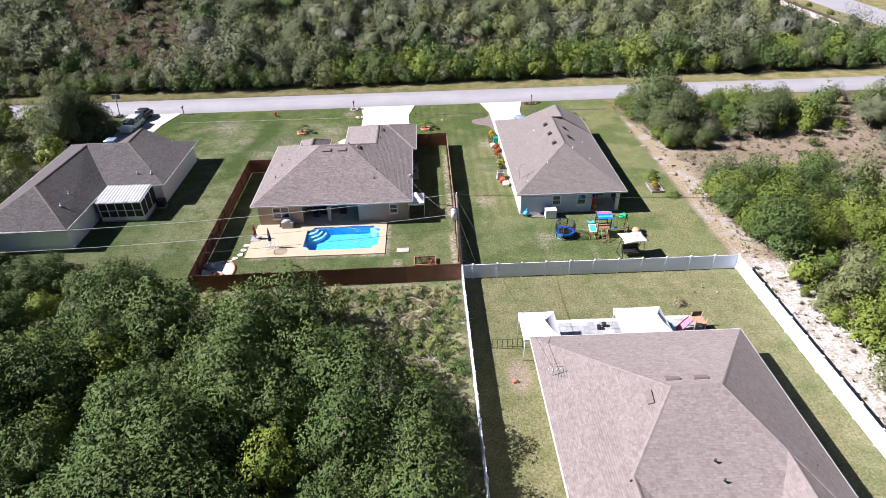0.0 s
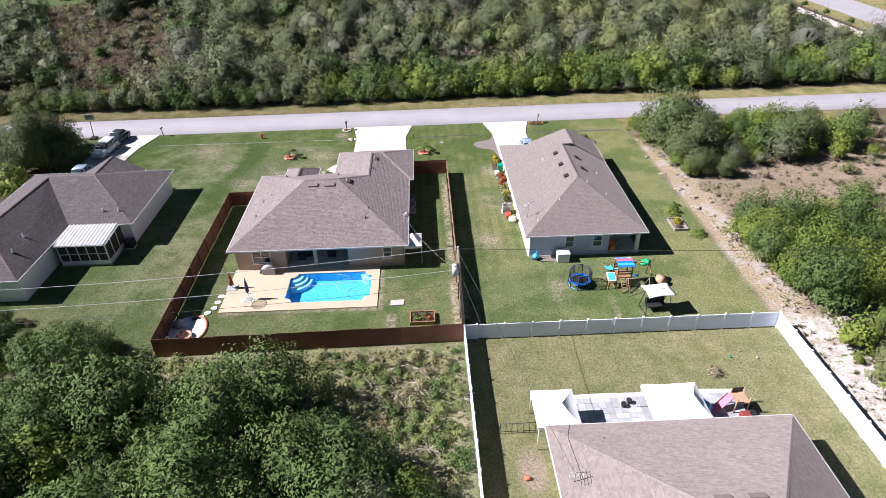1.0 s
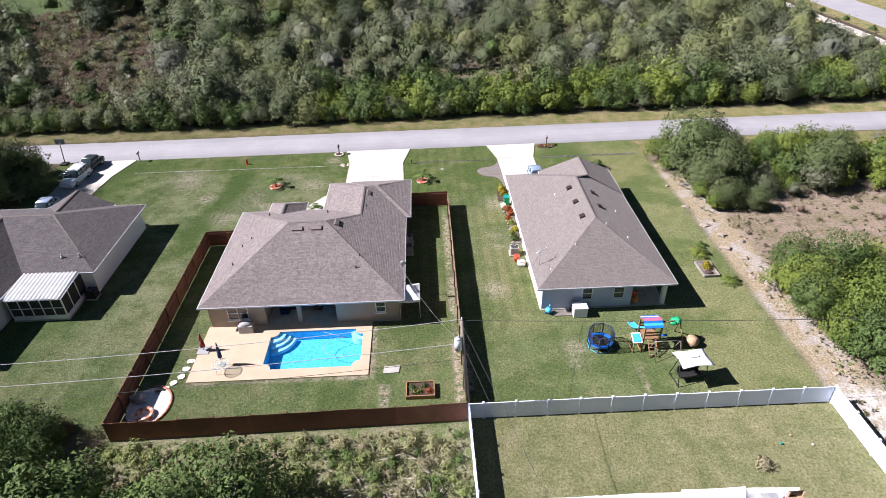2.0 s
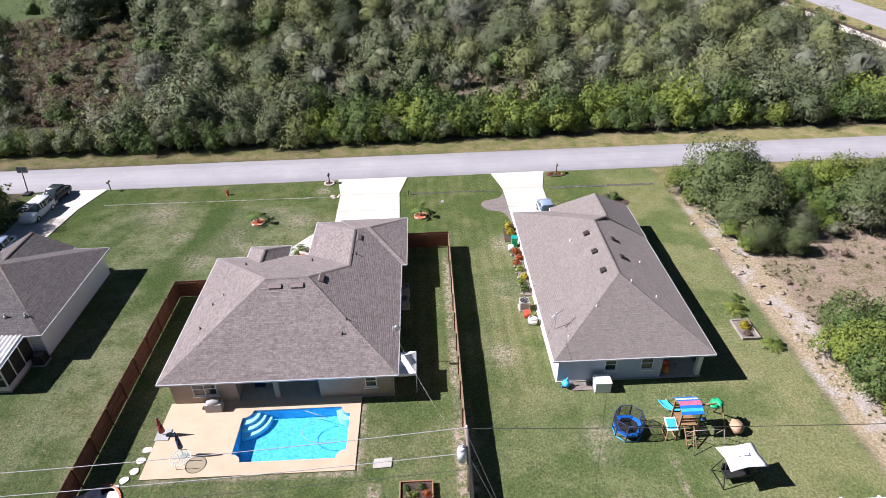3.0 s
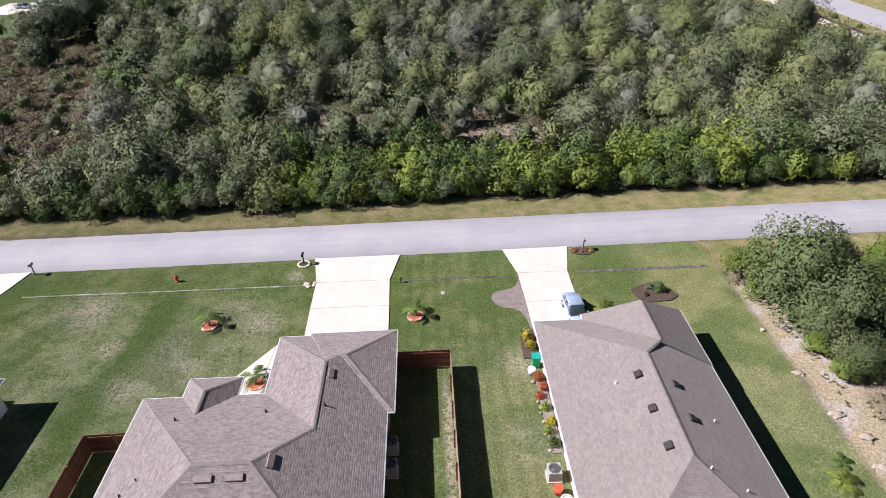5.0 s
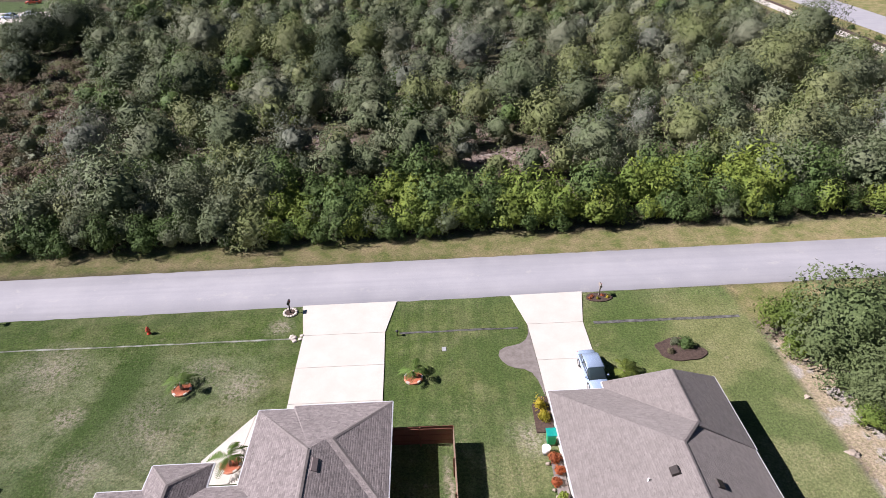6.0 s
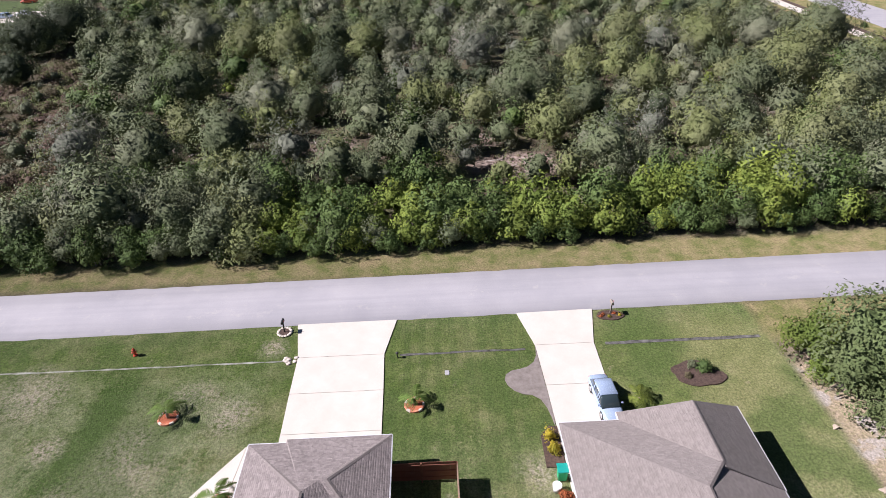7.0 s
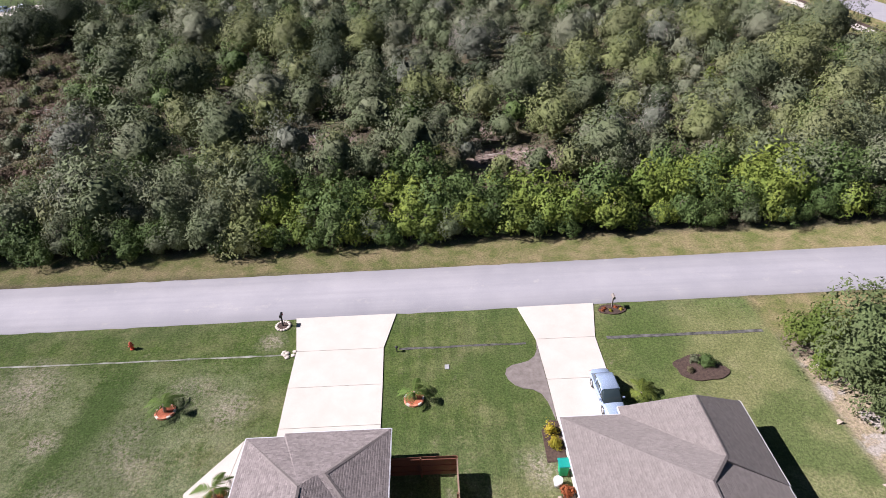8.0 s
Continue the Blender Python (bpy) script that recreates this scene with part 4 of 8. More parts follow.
def house_play():
    """The house behind the play set: taupe roof, blue-grey walls, cream on the sun side."""
    h = thing("house", (12, 70, 0), "single-storey pale stucco house with a taupe shingle hip roof", "house")
    z, top = E1, 5.4
    bm = bmesh.new()
    hip(bm, (6.3, 17.5, 60.05, 80.55), ((12.05, 65.95), (12.15, 73.7)), z, top)
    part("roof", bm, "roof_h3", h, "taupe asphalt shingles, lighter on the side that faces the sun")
    # front wing with a gable towards the street
    bm = bmesh.new()
    hip(bm, (10.0, 17.58, 75.2, 81.15), ((13.86, 75.35), (13.86, 79.9)), z, 4.6, 0.0)
    part("wing_roof", bm, "roof_h3", h)
    caps(h, [((6.35, 60.1, z), (12.05, 65.95, top)), ((17.45, 60.1, z), (12.05, 65.95, top)), ((12.05, 65.95, top), (12.15, 73.7, top)),
             ((12.15, 73.7, top), (13.86, 75.7, 4.6)), ((13.86, 75.7, 4.6), (13.86, 79.9, 4.6))], "cap_h2")
    outline = [(6.3, 60.05), (17.5, 60.05), (17.5, 75.2), (17.58, 75.2), (17.58, 81.15), (10.0, 81.15), (10.0, 80.55), (6.3, 80.55)]
    trim(h, outline, z)
    w1, w2, op = (10.05, 10.9, 0.85, 2.0), (12.6, 13.5, 0.85, 2.0), (14.15, 16.7, 0.0, 2.15)
    for name, args in (("wall", ("y", 60.55, 6.8, 14.15, 0, z - 0.1, 0.2, (w1, w2))), ("lintel", ("y", 60.55, 14.15, 17.0, 2.15, z - 0.1, 0.2)),
                       ("wall", ("x", 6.8, 60.75, 80.05, 0, z - 0.1, 0.2, ((66.0, 67.2, 0.9, 2.0), (72.0, 73.2, 0.9, 2.0)))), ("wall", ("x", 17.0, 63.2, 80.9, 0, z - 0.1, -0.2)),
                       ("wall", ("y", 80.05, 7.0, 11.9, 0, z - 0.1, -0.2, ((7.2, 11.4, 0.0, 2.15),))), ("wall", ("y", 80.9, 11.9, 16.8, 0, z - 0.1, -0.2, ((13.5, 15.3, 0.8, 2.0),))),
                       ("lanai_wall", ("y", 63.2, 14.0, 16.8, 0, z - 0.1, 0.15, ((14.4, 16.2, 0.0, 2.05),))), ("lanai_wall", ("x", 14.0, 60.75, 63.2, 0, z - 0.1, 0.15))):
        bm = bmesh.new()
        wall(bm, *args)
        # cream for the sunlit wall, blue-grey for shaded ones: light put into the colour
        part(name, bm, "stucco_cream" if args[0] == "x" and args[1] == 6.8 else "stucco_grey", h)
    window(h, "y", 60.55, w1, -1), window(h, "y", 60.55, w2, -1)
    window(h, "x", 6.8, (66.0, 67.2, 0.9, 2.0), -1), window(h, "x", 6.8, (72.0, 73.2, 0.9, 2.0), -1)
    window(h, "y", 80.9, (13.5, 15.3, 0.8, 2.0), 1, 2)
    bm = bmesh.new()
    soft_box(bm, 16.66, 17.0, 60.55, 60.89, 0.0, 2.15, 0.02)
    part("column", bm, "white", h)
    bm = bmesh.new()
    for k in range(2):
        a = 14.4 + 0.9 * k
        for x0, x1, z0, z1 in ((a, a + 0.07, 0.02, 2.05), (a + 0.83, a + 0.9, 0.02, 2.05), (a + 0.07, a + 0.83, 0.02, 0.1), (a + 0.07, a + 0.83, 1.97, 2.05)):
            box(bm, x0, x1, 63.24, 63.28, z0, z1)
    d = part("sliding_door", bm, "white", h)
    bm = bmesh.new()
    box(bm, 14.47, 16.13, 63.3, 63.31, 0.1, 1.97)
    part("pane", bm, "glass", d)
    bm = bmesh.new()
    for k in range(4):
        box(bm, 7.2, 11.4, 79.9, 79.95, 0.02 + k * 0.53, 0.52 + k * 0.53)
    part("garage_door", bm, "white", h)
    for y in (66.9, 69.5, 72.2):
        ridge_vent(h, (11.2, y, z + (11.2 - 6.3) * 0.513), (0, 1), 0.5, 0.5, (0.513, 0), "vent", 0.16)
    for y in (68.8, 71.4):
        ridge_vent(h, (13.2, y, z + (17.5 - 13.2) * 0.541), (0, 1), 0.5, 0.5, (-0.541, 0), "vent", 0.16)
    for x, y, zz in ((9.9, 72.2, 4.3), (7.6, 61.8, 3.0), (9.9, 63.6, 4.15), (12.85, 65.4, 4.95), (14.6, 64.6, 4.0), (14.9, 69.3, 3.85)):
        vent_pipe(h, x, y, zz, "white", 0.2, 0.035)
    bm = bmesh.new()
    rod(bm, (6.9, 63.0, 2.6), (6.9, 63.0, 4.3), 0.025)
    rod(bm, (6.5, 62.75, 4.1), (7.5, 63.3, 4.3), 0.018)
    for k in range(5):
        p = Vector((6.55, 62.78, 4.11)).lerp(Vector((7.45, 63.27, 4.29)), k / 4)
        rod(bm, p + Vector((-0.14, 0.26, 0)) * (1 - k * 0.1), p - Vector((-0.14, 0.26, 0)) * (1 - k * 0.1), 0.012, None, 5)
    part("antenna", bm, "metal", h, "small metal roof antenna")
    bm = bmesh.new()
    box(bm, 6.7, 17.1, 60.45, 80.0, -0.05, 0.05), box(bm, 11.85, 17.1, 80.0, 81.0, -0.05, 0.05)
    part("foundation", bm, "curb", h)


def house_near():
    """The house inside the white fence, seen mostly from above."""
    h = thing("house", (11.7, 30, 0), "single-storey house with a rose-brown shingle hip roof", "house")
    z, top = E1, 5.3
    bm = bmesh.new()
    hip(bm, (4.1, 19.25, 21.5, 38.75), ((10.85, 30.9), (13.8, 30.9)), z, top)
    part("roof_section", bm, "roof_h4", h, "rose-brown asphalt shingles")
    bm = bmesh.new()
    hip(bm, (4.1, 10.7, 14.5, 31.0), ((7.4, 18.0), (7.4, 30.9)), z, 3.85, 0.004)
    part("roof_section", bm, "roof_h4", h)
    bm = bmesh.new()
    hip(bm, (12.75, 19.25, 14.5, 31.0), ((16.0, 18.0), (16.0, 30.9)), z, 4.12, 0.004)
    part("roof_section", bm, "roof_h4", h)
    caps(h, [((4.15, 38.7, z), (10.85, 30.9, top)), ((19.2, 38.7, z), (13.8, 30.9, top)), ((10.85, 30.9, top), (13.8, 30.9, top)),
             ((10.85, 30.9, top), (7.4, 26.15, 3.88)), ((13.8, 30.9, top), (16.0, 27.1, 4.14)), ((7.4, 26.1, 3.85), (7.4, 18, 3.85)), ((16, 27, 4.12), (16, 18, 4.12))], "cap_h4")
    trim(h, [(4.1, 14.5), (10.7, 14.5), (10.7, 21.5), (12.75, 21.5), (12.75, 14.5), (19.25, 14.5), (19.25, 38.75), (4.1, 38.75)], z)
    for args in (("y", 38.25, 4.6, 18.75, 0, z - 0.1, -0.2, ((8.0, 10.4, 0.0, 2.1), (13.0, 14.4, 0.9, 2.0))), ("x", 4.6, 15.0, 38.05, 0, z - 0.1, 0.2, ((33.0, 34.0, 0.9, 2.0), (26.0, 27.2, 0.9, 2.0))),
                 ("x", 18.75, 15.0, 38.05, 0, z - 0.1, -0.2), ("y", 15.0, 4.8, 10.2, 0, z - 0.1, 0.2), ("y", 15.0, 13.25, 18.55, 0, z - 0.1, 0.2),
                 ("x", 10.2, 15.2, 22.0, 0, z - 0.1, -0.2), ("x", 13.25, 15.2, 22.0, 0, z - 0.1, 0.2), ("y", 22.0, 10.0, 13.45, 0, z - 0.1, 0.2)):
        bm = bmesh.new()
        wall(bm, *args)
        part("wall", bm, "stucco_cream", h)
    window(h, "x", 4.6, (33.0, 34.0, 0.9, 2.0), -1), window(h, "x", 4.6, (26.0, 27.2, 0.9, 2.0), -1)
    window(h, "y", 38.25, (13.0, 14.4, 0.9, 2.0), 1, 2)
    bm = bmesh.new()
    box(bm, 8.0, 10.4, 38.1, 38.12, 0.0, 2.1)
    part("sliding_door", bm, "glass", h)
    s = (0.0, -0.363)
    for x in (11.25, 12.95):
        ridge_vent(h, (x, 31.75, z + (38.75 - 31.75) * 0.363), (1, 0), 0.95, 0.4, s, "vent_rose")
    ridge_vent(h, (9.6, 30.6, z + 5.5 * 0.42), (0.12, 1), 1.0, 0.42, (0.42, 0), "vent_rose")
    for x, y, zz in ((7.2, 25.9, 3.75), (12.0, 25.6, 3.9), (11.85, 26.6, 4.2), (16.6, 29.5, 3.75), (17.3, 27.3, 3.4), (17.6, 26.6, 3.3), (7.2, 37.2, 2.95)):
        vent_pipe(h, x, y, zz, "vent", 0.12, 0.035)
    bm = bmesh.new()
    rod(bm, (4.9, 34.6, 2.7), (4.9, 34.6, 3.6), 0.025)
    for k in range(4):
        rod(bm, (4.5 + k * 0.25, 34.2, 3.55), (4.6 + k * 0.25, 35.0, 3.55), 0.014, None, 5)
    rod(bm, (4.4, 34.6, 3.55), (5.5, 34.6, 3.55), 0.016, None, 5)
    part("antenna", bm, "metal", h, "small metal roof antenna")


def house_left():
    """The L-shaped house with the screened porch: dark roof, white walls."""
    h = thing("house", (-38, 68, 0), "single-storey white stucco house with a weathered dark shingle roof", "house")
    z, top = E1, 4.95
    bm = bmesh.new()
    hip(bm, (-46.0, -30.75, 65.1, 77.0), ((-40.7, 71.05), (-36.1, 71.0)), z, top)
    part("roof_section", bm, "roof_h1", h, "dark weathered asphalt shingles")
    bm = bmesh.new()
    hip(bm, (-46.0, -36.7, 56.2, 72.4), ((-41.2, 60.9), (-40.7, 71.0)), z, 4.9, 0.004)
    part("roof_section", bm, "roof_h1", h)
    bm = bmesh.new()
    hip(bm, (-40.4, -34.0, 70.3, 77.4), ((-37.2, 70.4), (-37.2, 77.35)), z, 4.2, 0.006)
    part("roof_section", bm, "roof_h1", h)
    caps(h, [((-30.8, 65.15, z), (-36.1, 71.0, top)), ((-30.8, 76.95, z), (-36.1, 71.0, top)), ((-36.1, 71.0, top), (-40.7, 71.05, top)),
             ((-41.2, 60.9, 4.9), (-40.7, 71.0, 4.92)), ((-36.75, 56.25, z), (-41.2, 60.9, 4.9)), ((-45.95, 56.25, z), (-41.2, 60.9, 4.9)),
             ((-37.2, 77.3, 4.2), (-37.2, 72.8, 4.2))], "cap_h1")
    trim(h, [(-46.0, 56.2), (-36.7, 56.2), (-36.7, 65.1), (-30.75, 65.1), (-30.75, 77.0), (-34.0, 77.0), (-34.0, 77.35), (-40.4, 77.35), (-40.4, 77.0), (-46.0, 77.0)], z)
    for args in (("y", 56.7, -45.5, -37.1, 0, z - 0.1, 0.2), ("x", -37.1, 56.9, 65.6, 0, z - 0.1, -0.2, ((63.0, 63.9, 0.0, 2.0),)), ("y", 65.6, -37.3, -31.25, 0, z - 0.1, 0.2, ((-35.5, -33.5, 0.0, 2.1),)),
                 ("x", -31.25, 65.8, 76.5, 0, z - 0.1, -0.2), ("y", 76.5, -45.3, -31.45, 0, z - 0.1, -0.2, ((-45.0, -41.2, 0, 2.15), (-38.6, -36.8, 0.9, 2.0))), ("x", -45.5, 56.9, 76.3, 0, z - 0.1, 0.2)):
        bm = bmesh.new()
        wall(bm, *args)
        part("wall", bm, "stucco_white", h)
    bm = bmesh.new()
    box(bm, -35.5, -33.5, 65.65, 65.67, 0.0, 2.1)
    part("sliding_door", bm, "glass", h)
    bm = bmesh.new()
    for k in range(4):
        box(bm, -45.0, -41.2, 76.35, 76.4, 0.02 + k * 0.53, 0.52 + k * 0.53)
    part("garage_door", bm, "white", h)
    for x, y, zz in ((-32.4, 66.6, 3.15), (-33.9, 66.6, 3.15), (-38.6, 61.5, 3.6), (-38.3, 59.2, 3.5)):
        vent_pipe(h, x, y, zz, "metal", 0.28, 0.07)
    window(h, "y", 76.5, (-38.6, -36.8, 0.9, 2.0), 1, 2)
    # porch
    p = thing("screened_porch", (-34, 62.9, 0), "white framed screened porch with a ribbed white metal roof", "porch")
    bm = bmesh.new()
    n = 14
    x0, x1, ya, yb, za, zb = -36.68, -32.0, 61.72, 65.15, 2.2, 2.46
    pr = None
    for i in range(n * 4 + 1):
        x = x0 + (x1 - x0) * i / (n * 4)
        d = (0.0, 0.12, 0.12, 0.0)[i % 4]
        row = [bm.verts.new((x, ya, za + d)), bm.verts.new((x, yb, zb + d)), bm.verts.new((x, yb, zb - 0.04)), bm.verts.new((x, ya, za - 0.04))]
        if pr:
            for a, b in ((0, 1), (1, 2), (2, 3), (3, 0)):
                bm.faces.new((pr[a], row[a], row[b], pr[b]))
        pr = row
    part("porch_roof", bm, "white", p, "ribbed white metal roof panels with leaf stains")
    bm = bmesh.new()
    box(bm, -36.6, -32.05, 61.85, 65.58, -0.05, 0.1)
    part("porch_floor", bm, "curb", p)
    bm = bmesh.new()
    box(bm, -36.55, -32.1, 61.9, 62.0, 0.1, 0.5), box(bm, -32.2, -32.1, 62.0, 65.55, 0.1, 0.5)
    part("knee_wall", bm, "white", p)
    for k in range(6):
        bm = bmesh.new()
        x = -36.55 + k * (4.35 / 5)
        box(bm, x, x + 0.09, 61.9, 61.99, 0.5, 2.14)
        part("post", bm, "white", p)
    for k in range(3):
        bm = bmesh.new()
        y = 63.0 + k * 1.2
        box(bm, -32.19, -32.1, y, y + 0.09, 0.5, 2.14 + (y - ya) * 0.09)
        part("post", bm, "white", p)
    bm = bmesh.new()
    box(bm, -36.55, -32.1, 61.9, 61.99, 1.2, 1.27), box(bm, -36.55, -32.1, 61.9, 61.99, 2.06, 2.15)
    part("rail", bm, "white", p)
    bm = bmesh.new()
    box(bm, -36.5, -32.2, 61.94, 61.95, 0.5, 2.1), box(bm, -32.15, -32.14, 62.0, 65.55, 0.5, 2.2)
    part("screen", bm, "screen", p)


house_pool(), house_play(), house_near(), house_left()

# ---- fences ----
def vinyl_fence(x0, y0, x1, y1, label, step=2.13, h=1.42):
    f = thing("vinyl_fence", ((x0 + x1) / 2, (y0 + y1) / 2, 0), label, "fence", kind="structure")
    d = Vector((x1 - x0, y1 - y0, 0))
    length = d.length
    m = Matrix.Translation((x0, y0, 0)) @ Matrix.Rotation(math.atan2(d.y, d.x), 4, "Z")
    n = int(length / step)
    for k in range(n + 1):
        bm, b = bmesh.new(), bmesh.new()
        u = k * step
        box(b, u - 0.065, u + 0.065, -0.065, 0.065, -0.05, h + 0.05)
        box(b, u - 0.085, u + 0.085, -0.085, 0.085, h + 0.05, h + 0.08)
        t = b.verts.new((u, 0, h + 0.17))
        c = [b.verts.new((u + sx * 0.075, sy * 0.075, h + 0.08)) for sx, sy in ((-1, -1), (1, -1), (1, 1), (-1, 1))]
        for i in range(4):
            b.faces.new((c[i], c[(i + 1) % 4], t))
        join(bm, b, m)
        part("post", bm, "vinyl", f)
        e = min(u + step, length)
        if e - u < 0.2:
            continue
        bm, b = bmesh.new(), bmesh.new()
        box(b, u + 0.066, e - 0.066, -0.03, 0.03, h - 0.14, h - 0.002), box(b, u + 0.066, e - 0.066, -0.03, 0.03, 0.05, 0.2)
        w = 0.152
        q = u + 0.07
        while q < e - 0.08:
            q2 = min(q + w, e - 0.068)
            box(b, q, q2 - 0.004, -0.012, 0.012, 0.2, h - 0.14)
            q += w
        join(bm, b, m)
        part("panel", bm, "vinyl", f)


vinyl_fence(24.4, 49.5, 0.0, 49.5, "white vinyl privacy fence with capped posts")
vinyl_fence(24.4, 49.4, 24.4, 2.0, "white vinyl privacy fence, sunlit, along sandy scrub")
vinyl_fence(0.0, 49.4, 0.0, 2.0, "white vinyl privacy fence beside the overgrown lot")


def board_fence(pts, label, material, h=1.68, posts=1):
    """Board fence run along points: boards with uneven tops on rails, posts on one side, a part a bay."""
    cx, cy = sum(p[0] for p in pts) / len(pts), sum(p[1] for p in pts) / len(pts)
    f = thing("board_fence", (cx, cy, 0), label, "fence", kind="structure")
    rng = random.Random(len(label))
    for (xa, ya), (xb, yb) in zip(pts, pts[1:]):
        d = Vector((xb - xa, yb - ya, 0))
        length = d.length
        n = max(1, round(length / 2.4))
        m = Matrix.Translation((xa, ya, 0)) @ Matrix.Rotation(math.atan2(d.y, d.x), 4, "Z")
        for k in range(n):
            u, e = length * k / n, length * (k + 1) / n
            bm, b = bmesh.new(), bmesh.new()
            for zz in (0.3, 0.85, 1.4):
                box(b, u + 0.002, e - 0.002, posts * 0.016, posts * 0.055, zz, zz + 0.09)
            q, sag = u, rng.uniform(-0.03, 0.03)
            while q < e - 0.05:
                q2 = min(q + 0.14, e - 0.001)
                lean = rng.uniform(-0.002, 0.002)
                box(b, q, q2 - 0.003, -0.012 + lean, 0.012 + lean, 0.03, h + sag + rng.uniform(-0.02, 0.02))
                q += 0.14
            join(bm, b, m)
            part("fence_panel", bm, material, f)
            bm, b = bmesh.new(), bmesh.new()
            box(b, u - 0.045, u + 0.045, posts * 0.06, posts * 0.15, -0.05, h + 0.04)
            join(bm, b, m)
            part("post", bm, "post", f)


board_fence([(-0.15, 49.35), (-23.4, 49.0), (-23.55, 72.4), (-19.9, 72.45)], "red-brown stained wooden board fence round the pool yard", "fence", posts=-1)
board_fence([(-0.05, 49.75), (0.0, 78.65)], "weathered wooden board fence between two yards", "fence_raw", posts=1)
board_fence([(0.0, 78.72), (-4.3, 78.78)], "red-brown stained wooden board fence beside the garage", "fence", posts=1)

# ---- plants ----
def plant_mesh(name, pieces, materials):
    """One mesh from pieces (verts (n, 3), faces (m, 3 or 4), normals (n, 3), material index). The normals shade leaves as one soft crown."""
    start, v, loops, total, nr, ix = 0, [], [], [], [], []
    for verts, faces, normals, index in pieces:
        v.append(verts), loops.append((faces + start).reshape(-1)), nr.append(normals)
        total.append(np.full(len(faces), faces.shape[1])), ix.append(np.full(len(faces), index))
        start += len(verts)
    v, loops, total, nr, ix = np.concatenate(v), np.concatenate(loops), np.concatenate(total), np.concatenate(nr), np.concatenate(ix)
    me = bpy.data.meshes.new(name)
    me.vertices.add(len(v)), me.loops.add(len(loops)), me.polygons.add(len(total))
    me.vertices.foreach_set("co", v.reshape(-1).astype(np.float32))
    me.loops.foreach_set("vertex_index", loops.astype(np.int32))
    me.polygons.foreach_set("loop_start", (np.cumsum(total) - total).astype(np.int32))
    me.polygons.foreach_set("loop_total", total.astype(np.int32))
    me.polygons.foreach_set("material_index", ix.astype(np.int32))
    for m in materials:
        me.materials.append(M[m])
    layer = me.attributes.new("custom_normal", "FLOAT_VECTOR", "POINT")
    layer.data.foreach_set("vector", nr.reshape(-1).astype(np.float32))
    me.update(calc_edges=True)
    return me


def unit(v):
    return v / (np.linalg.norm(v, axis=-1, keepdims=True) + 1e-9)


def loose(faces, normals, index=0):
    """A piece of loose faces (n, 3 or 4, 3) with one normal each."""
    n, k = faces.shape[:2]
    flip = np.einsum("ij,ij->i", np.cross(faces[:, 1] - faces[:, 0], faces[:, 2] - faces[:, 0]), normals) < 0
    faces[flip] = faces[flip][:, ::-1]
    return faces.reshape(-1, 3), np.arange(n * k).reshape(n, k), np.repeat(normals, k, axis=0), index


def leaves(rng, centres, out, length, width, droop=0.25, spin=0.5, flutter=0.8):
    """Pointed leaf quads at the centres, turned mostly along out. Returns quads and their facing."""
    n = len(centres)
    nor = out + spin * rng.normal(size=(n, 3))
    nor[:, 2] += 0.25
    nor = unit(nor)
    t = unit(np.cross(nor, rng.normal(size=(n, 3))))
    s = np.cross(nor, t)
    ln = (length * rng.uniform(0.6, 1.35, n))[:, None]
    wd = (width * rng.uniform(0.7, 1.3, n))[:, None]
    q = np.empty((n, 4, 3))
    q[:, 0] = centres - t * ln / 2
    q[:, 3] = centres + s * wd / 2 - nor * ln * 0.06
    q[:, 2] = centres + t * ln / 2 - np.array([0, 0, 1]) * ln * droop
    q[:, 1] = centres - s * wd / 2 - nor * ln * 0.06
    return q, unit(out + nor * flutter)


